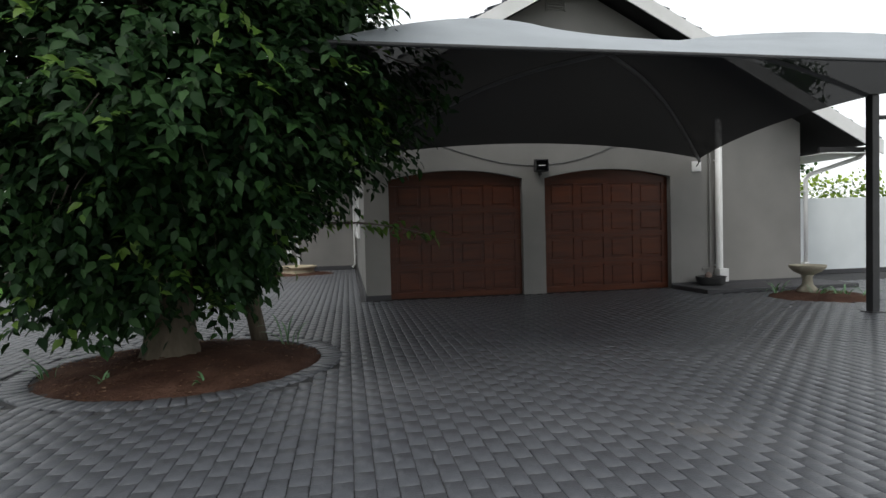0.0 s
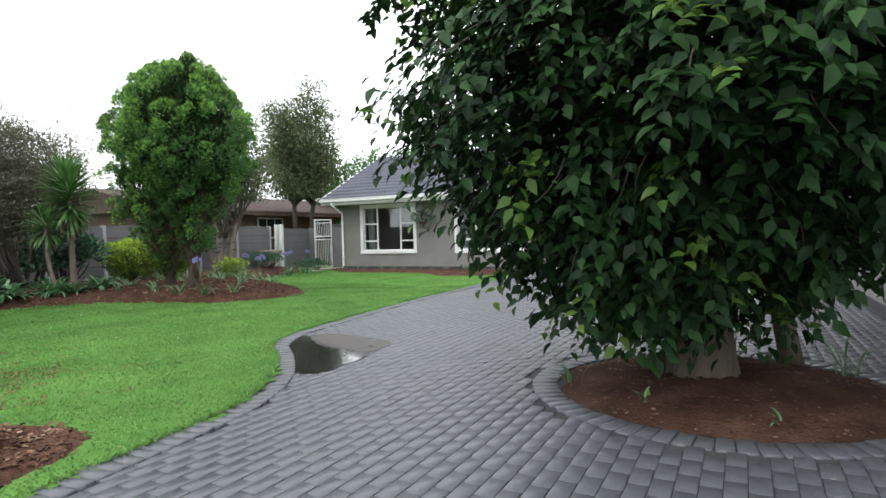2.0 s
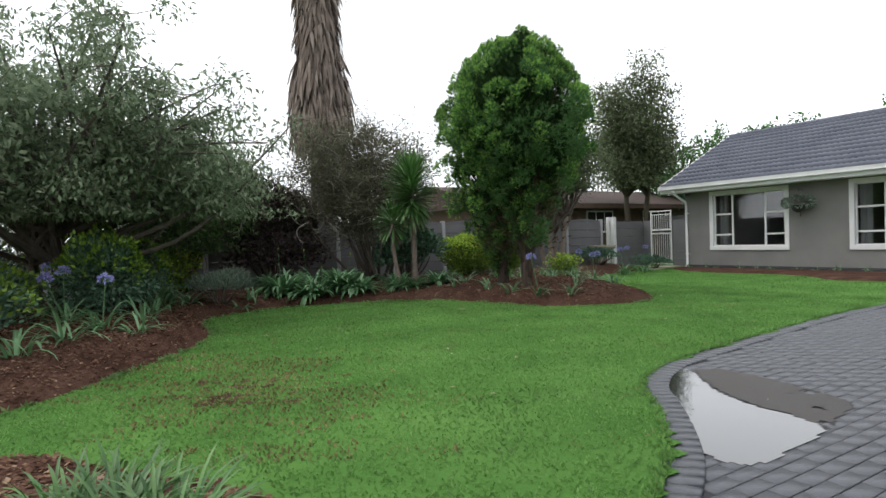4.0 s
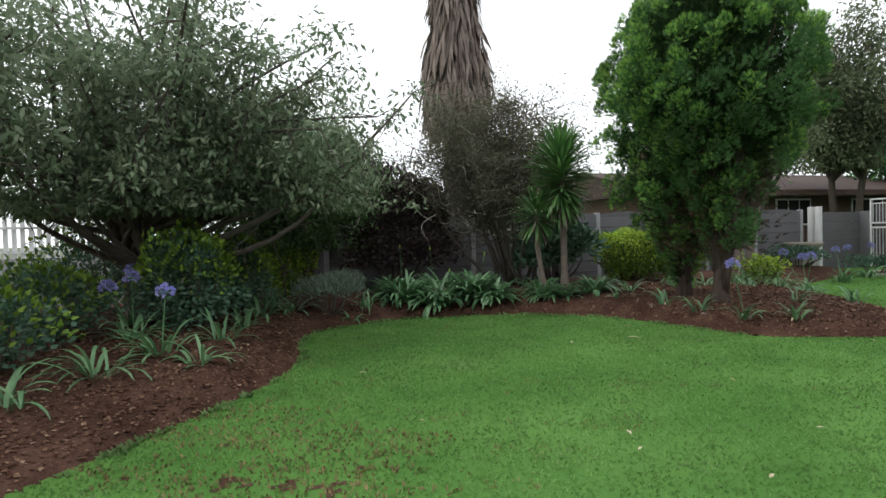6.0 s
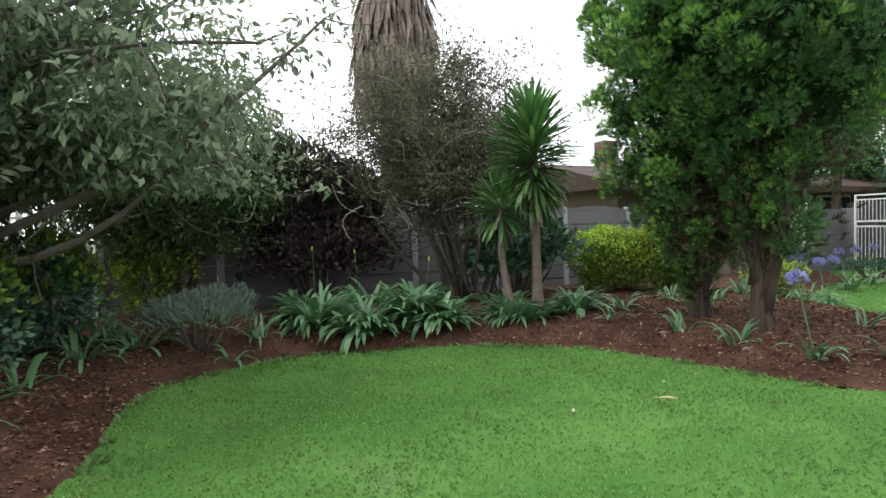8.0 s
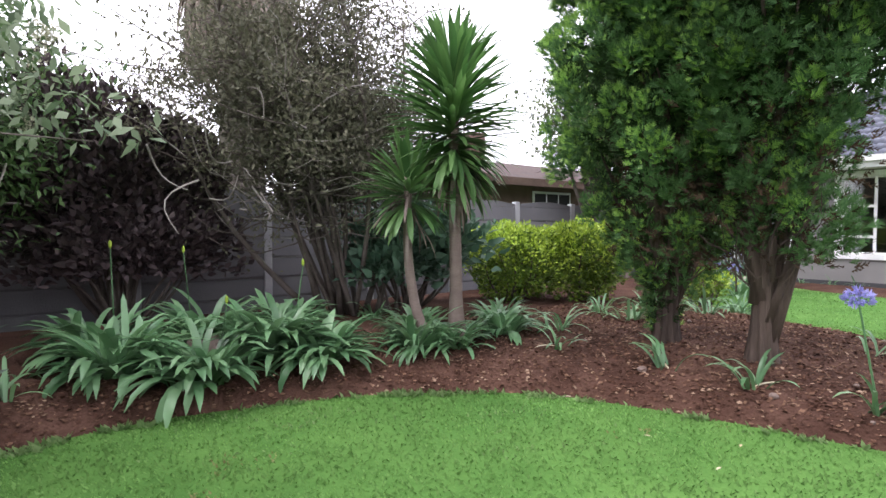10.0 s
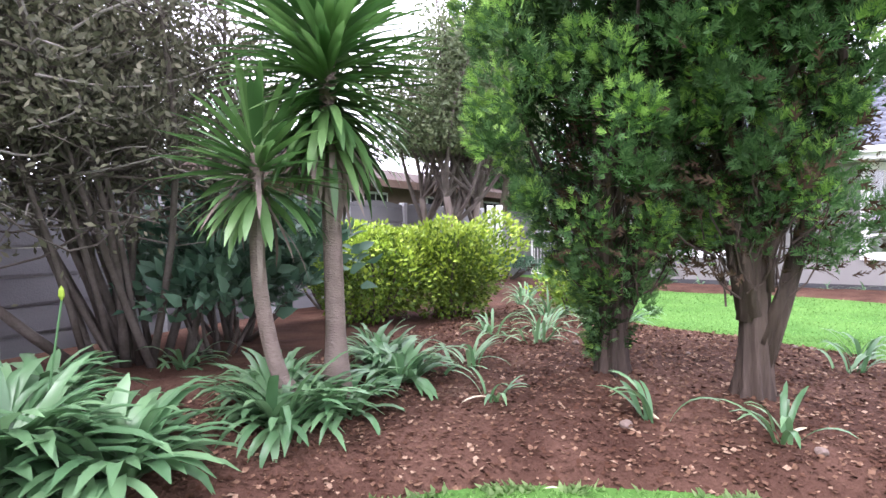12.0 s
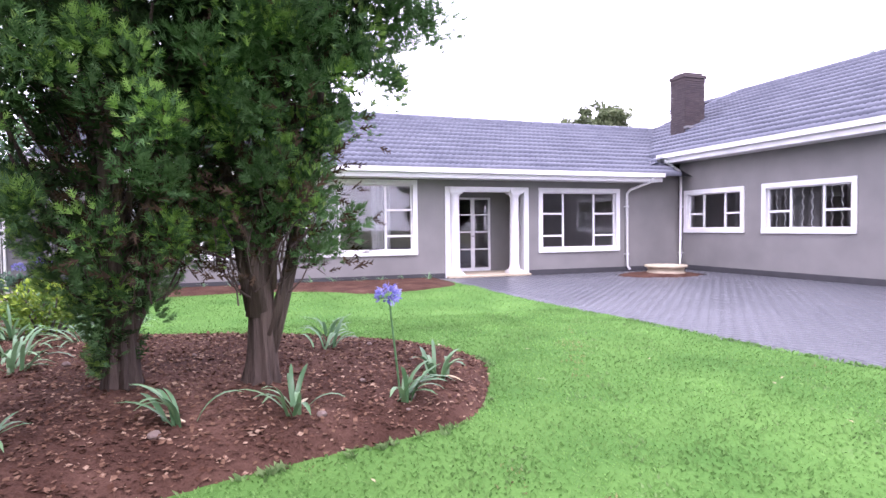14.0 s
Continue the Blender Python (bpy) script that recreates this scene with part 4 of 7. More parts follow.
def barge(p, q, y, label):
    bm = bmesh.new()
    vs = [bm.verts.new((x, y + dy, z + dz)) for dy in (0, 0.03) for (x, z) in (p, q) for dz in (-0.26, 0.02)]
    for f in ((0, 2, 3, 1), (4, 5, 7, 6), (0, 1, 5, 4), (2, 6, 7, 3), (1, 3, 7, 5), (0, 4, 6, 2)):
        bm.faces.new([vs[i] for i in f])
    tagged(part("barge_board", bm, WHITE), label, "barge board", kind="structure")


barge((W_EX - 0.1, W_EZ), (W_RX, W_RZ + 0.02), 9.42, "white barge board on the garage gable")
barge((W_RX, W_RZ + 0.02), (12.42, 2.78), 9.42, "white barge board falling to the low eave")
sof = boxes((11.16, 12.3, 9.45, 20, 2.55, 2.57))
tagged(part("soffit", sof, WHITE), "white soffit beside the garage", "soffit", kind="structure")
for k in range(7):
    raf = thing("rafter_end", "dark timber rafter end under the side eave", "rafter", pose(11.16, 9.6 + k * 0.9, 2.95))
    part("timber", boxes((0, 1.1, 0, 0.06, -0.36, -0.26), bevel=0.004), BLACK, raf)


def garage_door(a, b, label):
    d = thing("garage_door", label, "garage door", pose(a, GARAGE + 0.13, 0.0), group="timber garage doors")
    w = b - a
    part("backing", boxes((0, w, 0.03, 0.07, 0, 2.36)), DOORWOOD, d)
    rows, cols = 4, 4
    H = 2.2
    st = 0.13
    cw = (w - st * (cols + 1)) / cols
    rh = (H - 0.11 * (rows + 1)) / rows
    for r in range(rows + 1):
        z = r * (rh + 0.11)
        part("rail", boxes((0, w, 0.0, 0.03, z, z + (0.11 if r < rows else 0.27)), bevel=0.004), DOORWOOD, d)
    for c in range(cols + 1):
        x = c * (cw + st)
        for r in range(rows):
            z = r * (rh + 0.11) + 0.11
            part("stile", boxes((x, x + st, 0.001, 0.03, z, z + rh), bevel=0.004), DOORWOOD, d)
    for r in range(rows):
        for c in range(cols):
            x, z = st + c * (cw + st), 0.11 + r * (rh + 0.11)
            bm = bmesh.new()
            q = [(0, 0.028), (0.012, 0.028), (0.05, 0.006)]
            box(bm, x, x + cw, 0.02, 0.03, z, z + rh)
            box(bm, x + 0.05, x + cw - 0.05, 0.004, 0.02, z + 0.05, z + rh - 0.05, 0.008)
            part("panel", bm, DOORWOOD, d)
    for r in range(1, rows):
        part("section_seam", boxes((0, w, -0.002, 0.004, r * (rh + 0.11) + 0.052, r * (rh + 0.11) + 0.058)), BLACK, d)
    return d


garage_door(*DOORS[0], "red-brown timber panelled garage door under an arch, closed")
garage_door(*DOORS[1], "red-brown timber panelled garage door, closed, slightly worn")
fl = thing("floodlight", "square black floodlight on the wall between the garage doors", "lamp", pose(5.62, GARAGE, 2.42))
part("housing", boxes((-0.13, 0.13, -0.16, -0.05, -0.11, 0.12), bevel=0.012), STEEL, fl)
part("lens", boxes((-0.11, 0.11, -0.166, -0.160, -0.09, 0.10)), GLASS, fl)
part("bulb", tube(bmesh.new(), [(-0.06, -0.165, 0), (0.06, -0.165, 0)], 0.008, 8), WHITE, fl)
part("bracket", boxes((-0.02, 0.02, -0.06, 0.0, -0.17, 0.02)), STEEL, fl)
cab = thing("cable", "thin white cable looping along the wall to the floodlight", "cable", pose(0, 0, 0))
part("wire", tube(bmesh.new(), [(3.6 + 1.9 * t, GARAGE - 0.012, 2.86 - 0.42 * math.sin(t * 1.55)) for t in np.linspace(0, 1, 14)], 0.008, 6), PIPEG, cab)
part("wire", tube(bmesh.new(), [(7.4 - 1.65 * t, GARAGE - 0.012, 2.92 - 0.46 * math.sin(t * 1.55)) for t in np.linspace(0, 1, 14)], 0.008, 6), PIPEG, cab)
sp = downpipe("soil_pipe", [(9.27, GARAGE - 0.09, 3.3), (9.27, GARAGE - 0.09, 0.3), (9.27, GARAGE - 0.09, 0.12)], 0.068, "thick white drain pipe with a collar on the garage wall", ((9.27, GARAGE - 0.07, 2.5, 0, 1), (9.27, GARAGE - 0.07, 0.42, 0, 1)))
part("shoe", boxes((9.2, 9.4, GARAGE - 0.2, GARAGE - 0.02, 0.1, 0.36), bevel=0.01), WHITE, sp)
cd = thing("conduit", "thin grey conduit running up the garage wall", "conduit", pose(0, 0, 0))
part("pipe", tube(bmesh.new(), [(9.11, GARAGE - 0.03, 3.2), (9.11, GARAGE - 0.03, 0.42), (9.04, GARAGE - 0.03, 0.36), (8.94, GARAGE - 0.03, 0.36)], 0.018, 8), STUCCO, cd)
downpipe("downpipe", [(12.2, 9.6, 2.62), (12.15, 9.7, 2.5), (11.35, GARAGE - 0.02, 2.2), (11.24, GARAGE - 0.05, 2.1), (11.24, GARAGE - 0.05, 0.12)], 0.042, "white rain pipe bent in to the garage corner", ((11.22, GARAGE - 0.04, 1.85, 0, 1), (11.22, GARAGE - 0.04, 0.4, 0, 1)))
tagged(part("step", boxes((8.3, 11.4, 8.95, GARAGE - 0.013, -0.02, 0.075), bevel=0.015), PLINTH), "low charcoal concrete apron beside the garage door", "step", kind="structure")
bowl = thing("rubber_bowl", "black rubber bowl standing on the apron by the pipe", "bowl", pose(8.9, 9.75, 0.075))
part("bowl", lathe(bmesh.new(), [(0.20, 0), (0.25, 0.03), (0.27, 0.14), (0.28, 0.16), (0.25, 0.16), (0.22, 0.10), (0.01, 0.08)], 24), GREYPOT, bowl, smooth=True)
part("stone", lathe(bmesh.new(), [(0.02, 0.08), (0.07, 0.1), (0.06, 0.2), (0.02, 0.25)], 9, (-0.05, 0, 0)), ROCK, bowl)

# ---------------------------------------------------------------- shade-cloth carport
carport = thing("carport", "charcoal shade-cloth carport on curved steel pipes, fixed to the garage wall", "carport", pose(0, 0, 0))
P = Vector((5.6, 7.05, 3.68))
A, B, G2, F1, F2 = Vector((2.44, 9.98, 2.64)), Vector((8.84, 9.98, 2.53)), Vector((9.05, 6.3, 2.93)), Vector((1.7, 3.9, 2.69)), Vector((9.4, 3.4, 2.46))


def sail(p, q, r, sag, n=16):
    """A stretched cloth triangle from the edge q-r up to the peak p; the edge bows in by sag."""
    bm = bmesh.new()
    ctr = (q + r) / 2
    rows = []
    for i in range(n + 1):
        t = i / n
        row = []
        for j in range(n + 1):
            u = j / n
            e = q.lerp(r, u)
            bow = 4 * u * (1 - u) * sag
            e = e + (p - ctr).normalized() * bow
            pt = e.lerp(p, t)
            pt.z += (0.30 - 0.62 * u * (1 - u)) * math.sin(math.pi * t)
            row.append(bm.verts.new(pt))
        rows.append(row)
    for a, b in zip(rows, rows[1:]):
        for j in range(n):
            bm.faces.new((a[j], a[j + 1], b[j + 1], b[j]))
    bmesh.ops.remove_doubles(bm, verts=bm.verts, dist=1e-4)
    return bm


# front panel: weathered cloth, with sky light on its top put into the colour
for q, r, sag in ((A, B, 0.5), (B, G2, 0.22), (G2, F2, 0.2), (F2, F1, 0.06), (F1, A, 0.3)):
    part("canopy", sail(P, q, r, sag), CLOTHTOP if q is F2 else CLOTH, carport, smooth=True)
bm = bmesh.new()
n = 40
top, bot = [], []
for j in range(n + 1):
    u = j / n
    e = F1.lerp(F2, u)
    hgt = 0.03 + 0.012 * math.cos(u * 2 * math.pi * 1.9 - 0.5)
    bot.append(bm.verts.new(e + Vector((0, -0.07, 0.01))))
    top.append(bm.verts.new(e + Vector((0, 0.10, hgt + 0.02))))
for j in range(n):
    bm.faces.new((bot[j], bot[j + 1], top[j + 1], top[j]))
part("valance", bm, CLOTHTOP, carport, "weathered front flap of the canopy, coloured pale for sky light", smooth=True)
part("canopy_edge", tube(bmesh.new(), [F1 + Vector((0, -0.06, 0)), F2 + Vector((0, -0.06, 0))], 0.016, 8), STEEL, carport)


def hip(a, lift=0.30):
    return [tuple(a.lerp(P, t) + Vector((0, 0, lift * math.sin(math.pi * t) - 0.05))) for t in np.linspace(0, 1, 12)]


for q in (A, B, G2, F1, F2):
    part("arch_pipe", tube(bmesh.new(), hip(q), 0.03, 10), PIPEG, carport, smooth=True)
part("ridge_pipe", tube(bmesh.new(), [P + Vector((-0.12, 0, -0.02)), P + Vector((0.12, 0, -0.02))], 0.045, 10), PIPEG, carport)
for q, foot in ((G2, (9.0, 6.28)), (F2, (9.4, 3.55)), (F1, (1.7, 3.85))):
    if foot[0] > 5:
        part("post", boxes((foot[0] - 0.055, foot[0] + 0.055, foot[1] - 0.055, foot[1] + 0.055, 0, q.z), bevel=0.006), STEEL, carport, "black square steel post")
        part("base_plate", boxes((foot[0] - 0.1, foot[0] + 0.1, foot[1] - 0.1, foot[1] + 0.1, -0.005, 0.012)), STEEL, carport)
part("arm", tube(bmesh.new(), [(9.0, 6.28, 2.62), (9.3, 6.2, 2.62), (9.9, 6.1, 2.8)], 0.03, 8), STEEL, carport)
for q in (A, B):
    part("wall_bracket", boxes((q.x - 0.1, q.x + 0.1, GARAGE - 0.03, GARAGE, q.z - 0.24, q.z - 0.04), bevel=0.006), WHITE, carport, "white steel wall plate")
    part("shackle", tube(bmesh.new(), [(q.x, GARAGE - 0.02, q.z - 0.14), (q.x, GARAGE - 0.08, q.z - 0.1), tuple(q)], 0.014, 8), PIPEG, carport)

# ---------------------------------------------------------------- boundary: precast fence
POSTY = [2.795 + 1.755 * k for k in range(10)]
post_me = finish("post", box(bmesh.new(), -0.065, 0.065, -0.06, 0.06, -0.05, 1.83, 0.015), POSTM)
fence = thing("precast_fence", "dark grey painted precast concrete fence with pale posts", "fence", pose(FENCEX, 0, 0), kind="structure")
for k, y in enumerate(POSTY):
    b = new("post", post_me)
    b.parent = fence
    b.matrix_local = pose(0, y, 0, 0, 0.6 * math.sin(k * 2.1), 0)
bm = bmesh.new()
prof = [(-0.02, 0.0), (0.035, 0.0), (0.045, 0.03), (0.03, 0.262), (0.022, 0.284), (-0.02, 0.284)]
for y in (0.05, 1.705):
    [bm.verts.new((x, y, z)) for x, z in prof]
bm.verts.ensure_lookup_table()
for i in range(6):
    j = (i + 1) % 6
    bm.faces.new([bm.verts[q] for q in (i, j, 6 + j, 6 + i)])
bm.faces.new([bm.verts[i] for i in range(5, -1, -1)])
bm.faces.new([bm.verts[i] for i in range(6, 12)])
plank_me = finish("plank", bm, FENCE)
bm = bmesh.new()
for y0 in (0.0,):
    k = 10
    lo = [bm.verts.new((x, 0.05 + 1.655 * i / k, 0)) for x in (-0.02, 0.03) for i in range(k + 1)]
    hi = [bm.verts.new((x, 0.05 + 1.655 * i / k, 0.05 + 0.07 * math.sin(math.pi * i / k))) for x in (-0.02, 0.03) for i in range(k + 1)]
    for i in range(k):
        bm.faces.new((lo[k + 1 + i], lo[k + 2 + i], hi[k + 2 + i], hi[k + 1 + i]))
        bm.faces.new((hi[i], hi[i + 1], lo[i + 1], lo[i]))
        bm.faces.new((hi[k + 1 + i], hi[k + 2 + i], hi[i + 1], hi[i]))
cap_me = finish("coping", bm, FENCE)
for y in POSTY[:-1]:
    for r in range(6):
        b = new("plank", plank_me)
        b.parent = fence
        b.matrix_local = pose(0, y, 0.0 + r * 0.288)
    b = new("coping", cap_me)
    b.parent = fence
    b.matrix_local = pose(0, y, 1.728)
# fence return to the house with the gate
ret = thing("boundary_wall", "low grey precast wall returning to the house gate", "fence", pose(0, 0, 0), kind="structure")
for r in range(6):
    part("plank", boxes((-15.44, -14.66, 21.0 + 0.006 * (r % 2), 21.06, r * 0.29, r * 0.29 + 0.282), bevel=0.008), FENCE, ret)
part("post", boxes((-14.66, -14.52, 20.92, 21.08, 0, 2.12), bevel=0.012), POSTM, ret)
part("plank", boxes((-14.52, -14.06, 21.0, 21.06, 0, 1.9), bevel=0.008), FENCE, ret)
for x in (-16.70, -16.46):
    part("post", boxes((x - 0.07, x + 0.07, 18.85, 18.99, 0, 1.9), bevel=0.012), WHITE, ret, "white painted post")
for r in range(6):
    part("plank", boxes((FENCEX - 0.03, FENCEX + 0.03, 18.95, 21.06, r * 0.29, r * 0.29 + 0.282), bevel=0.008), FENCE, ret)
part("plank", boxes((FENCEX + 0.03, -16.42, 21.0, 21.06, 0, 1.75), bevel=0.008), FENCE, ret)
for r in range(7):
    part("plank", boxes((-19.1, -14.06, 25.0 + 0.006 * (r % 2), 25.06, r * 0.29, r * 0.29 + 0.282), bevel=0.008), FENCE, ret)
gate = thing("garden_gate", "white steel bar gate, closed, beside the house", "gate", pose(-16.41, 20.98, 0.05))
GW = 0.95
part("gate_frame", boxes((0, 0.05, -0.02, 0.02, 0, 2.06), (GW - 0.05, GW, -0.02, 0.02, 0, 2.06), (0.05, GW - 0.05, -0.02, 0.02, 0, 0.04), (0.05, GW - 0.05, -0.02, 0.02, 2.02, 2.06), (0.05, GW - 0.05, -0.02, 0.02, 1.30, 1.35), (0.05, GW - 0.05, -0.02, 0.02, 1.16, 1.21), bevel=0.004), WHITE, gate)
for k in range(9):
    x = 0.05 + (GW - 0.1) * (k + 0.5) / 9
    part("bar", tube(bmesh.new(), [(x, 0, 0.03), (x, 0, 1.17)], 0.010, 6), WHITE, gate)
    part("bar", tube(bmesh.new(), [(x, 0, 1.34), (x, 0, 1.92)], 0.010, 6), WHITE, gate)
part("top_rail", boxes((0.05, GW - 0.05, -0.012, 0.012, 1.90, 1.93)), WHITE, gate)
part("latch", boxes((GW - 0.32, GW - 0.02, -0.045, -0.02, 1.22, 1.29), bevel=0.004), STEEL, gate)
tagged(part("stepping_stone", boxes((-15.3, -14.5, 19.4, 20.4, 0.0, 0.05), (-14.9, -14.2, 18.2, 18.9, 0.0, 0.04), bevel=0.02), CONCRETE), "pale concrete stepping stones before the gate", "paving", kind="structure")
# pale palisade on the street side
pal = thing("palisade", "white picket palisade on a low wall by the street", "fence", pose(FENCEX, 0, 0), kind="structure")
part("low_wall", boxes((-0.1, 0.1, -9, 2.7, 0, 1.12)), POSTM, pal)
pk = finish("picket", boxes((-0.012, 0.012, -0.04, 0.04, 1.0, 1.9), bevel=0.004), WHITE)
for k in range(84):
    b = new("picket", pk)
    b.parent = pal
    b.matrix_local = pose(0, 2.6 - k * 0.14, 0)
part("rail", boxes((0.015, 0.05, -9, 2.7, 1.22, 1.27), (0.015, 0.05, -9, 2.7, 1.68, 1.73)), WHITE, pal)
# white wall and hedge on the far side of the drive
tagged(part("wall_white", boxes((11.3, 40, 11.6, 11.8, 0, 1.78), bevel=0.01), WHITEWALL), "white painted boundary wall beyond the carport", "wall", kind="structure")
tagged(part("plinth", boxes((11.3, 40, 11.585, 11.6, 0, 0.1)), PLINTH), "dark foot of the white wall", "plinth", kind="structure")

# ---------------------------------------------------------------- trees and plants
def limb(bm, p, q, r0, r1, bend=0.15, n=6, seg=8):
    p, q = Vector(p), Vector(q)
    d = q - p
    side = Vector(rng.normal(size=3)).cross(d).normalized() * d.length * bend
    pts = [p.lerp(q, t) + side * math.sin(math.pi * t) for t in np.linspace(0, 1, n)]
    tube(bm, pts, list(np.linspace(r0, r1, n)), seg)
    return [tuple(v) for v in pts]


def flared_trunk(bm, at, height, r, ridges=9, lean=(0, 0), seg=30, flare=0.75, depth=0.10):
    """A trunk with buttressed, fluted foot."""
    rings = []
    for t in np.linspace(0, 1, 14):
        rr = r * (1 + flare * math.exp(-t * 6)) * (1 - 0.18 * t)
        ring = []
        for k in range(seg):
            a = k * math.tau / seg
            q = rr * (1 + depth * (0.5 + math.exp(-t * 4)) * math.sin(ridges * a + 2.2 * math.sin(3 * t) + 0.7 * math.sin(2 * a)))
            ring.append(bm.verts.new((at[0] + lean[0] * t + q * math.cos(a), at[1] + lean[1] * t + q * math.sin(a), at[2] + t * height)))
        rings.append(ring)
    for a, b in zip(rings, rings[1:]):
        for k in range(seg):
            bm.faces.new((a[k], a[(k + 1) % seg], b[(k + 1) % seg], b[k]))
    return bm


def broad_tree():
    """The big tree in the round bed: a low dense crown of drooping shoots."""
    tx, ty = 0.22, 5.5
    t = thing("broadleaf_tree", "dense broadleaf tree with drooping dark green leaves over a mulch bed", "tree", pose(0, 0, 0))
    bm = flared_trunk(bmesh.new(), (tx, ty, -0.02), 1.7, 0.20, 11, (0.05, 0.1), flare=0.6)
    part("trunk", bm, BARK, t, "thick grey-brown fluted trunk", smooth=True)
    bm = bmesh.new()
    limb(bm, (0.93, 6.55, 0), (0.75, 6.3, 2.0), 0.10, 0.07, 0.05, 8, 10)
    part("trunk", bm, BARK, t, "thin second stem beside the main trunk", smooth=True)
    C = np.array([0.28, 5.7, 3.15])
    R = np.array([2.5, 2.5, 2.8])
    for k in range(26):
        bm = bmesh.new()
        d = sphere_dirs(1)[0]
        d[2] = abs(d[2]) * 0.9 - 0.25
        d = d / np.linalg.norm(d)
        q = C + d * R * rng.uniform(0.7, 0.92)
        if q[2] < 0.7:
            q[2] = 0.7 + 0.1 * k % 0.4
        limb(bm, (tx + 0.05, ty + 0.1, rng.uniform(1.0, 2.2)), C + (q - C) * 0.75, 0.085, 0.012, 0.12, 7, 6)
        part("limb", bm, BARK, t, smooth=True)

    def reach(z, az):
        """How far the crown reaches from its axis at a height, swelling and sinking in clumps."""
        d = unit(np.stack([np.cos(az), np.sin(az), (z - 2.6) / 2.3], -1))
        return np.interp(z, [0.4, 0.7, 1.1, 2.0, 3.0, 4.0, 5.0, 5.8], [0.6, 0.95, 1.36, 1.92, 2.36, 2.42, 1.95, 0.3]) * lumps(d, 60, 0.34, 34, 4) * (1 - 0.13 * np.clip(np.cos(az + 0.3), 0, 1) + 0.08 * np.clip(-np.cos(az), 0, 1))

    def shell(count, r0, r1):
        z, az = rng.uniform(0.5, 5.75, count), rng.uniform(0, 6.28, count)
        w = reach(z, az)
        k = rng.uniform(0, 2.6, count) < w
        z, az, w = z[k], az[k], w[k] * rng.uniform(r0, r1, k.sum())
        return np.stack([C[0] + w * np.cos(az), C[1] + w * np.sin(az), z], -1)

    def shoots(count, r0, r1, per, size, material, label, spread=0.28, droop=0.55, name="foliage", shape=(LEAF_V, LEAF_F)):
        p = shell(count, r0, r1)
        k = (p[:, 2] > 0.56) & ((p[:, 2] > 1.1) | (np.hypot(p[:, 0] - 0.3, p[:, 1] - 5.6) > 0.6))
        p = p[k]
        d = unit(p - C)
        out = unit(d * (1, 1, 0.3) + rng.normal(0, 0.35, d.shape))
        at, ah, up = [], [], []
        for k in range(per):
            s = (k + 0.5) / per
            pos = p + out * (s - 0.5) * 0.40 + np.array([0, 0, -0.20]) * s * s + rng.normal(0, 0.022, p.shape)
            sd = unit(np.cross(out, (0, 0, 1.0)) + 1e-6) * (1 if k % 2 else -1)
            a = unit(out * 0.65 + sd * 0.75 + np.array([0, 0, -droop]) + rng.normal(0, spread, p.shape))
            at.append(pos)
            ah.append(a)
            up.append(unit(np.array([0, 0, 1.0]) + out * 0.6 + rng.normal(0, 0.3, p.shape)))
        at, ah, up = np.concatenate(at), np.concatenate(ah), np.concatenate(up)
        return leaves(name, at, ah, up, rng.uniform(*size, len(at)), material, shape, parent=t, label=label)

    shoots(5400, 0.80, 1.03, 9, (0.075, 0.145), L_BIG, "dark green drooping leaves")
    shoots(3600, 0.62, 0.88, 8, (0.08, 0.15), L_BIG, "inner shaded leaves", shape=(SMALL_V * (1.3, 1, 1), SMALL_F))
    shoots(1800, 0.3, 0.66, 8, (0.12, 0.2), L_BIG, "inner shaded leaves", shape=(SMALL_V * (1.3, 1, 1), SMALL_F))
    shoots(330, 0.97, 1.07, 9, (0.07, 0.13), L_BIGY, "young yellow-green shoot tips", 0.3, 0.35)
    bm = bmesh.new()
    for q in shell(420, 0.97, 1.02):
        if q[2] > 0.7:
            limb(bm, C + (q - C) * 0.86, q + (0, 0, -0.08), 0.008, 0.003, 0.08, 4, 4)
    tagged(part("twig", bm, TWIG, t), kind="stuff")
    # long low branches reaching towards the garage
    for base, tip in (((1.4, 6.4, 1.35), (3.0, 6.3, 1.20)), ((1.6, 5.2, 2.6), (2.9, 4.9, 2.5))):
        bm = bmesh.new()
        pts = np.array(limb(bm, base, tip, 0.02, 0.004, 0.06, 14, 6))
        part("limb", bm, TWIG, t)
        k = 70
        i = rng.integers(2, 14, k)
        at = pts[i] + rng.normal(0, 0.05, (k, 3))
        ah = unit(rng.normal(0, 0.6, (k, 3)) + np.array(unit(np.subtract(tip, base))) * 0.6 + (0, 0, -0.6))
        leaves("foliage", at, ah, np.tile((0.0, 0.0, 1.0), (k, 1)) + rng.normal(0, .3, (k, 3)), rng.uniform(0.07, 0.15, k), L_BIG if tip[2] > 1.22 else L_BIGY, parent=t)
    return t


broad_tree()


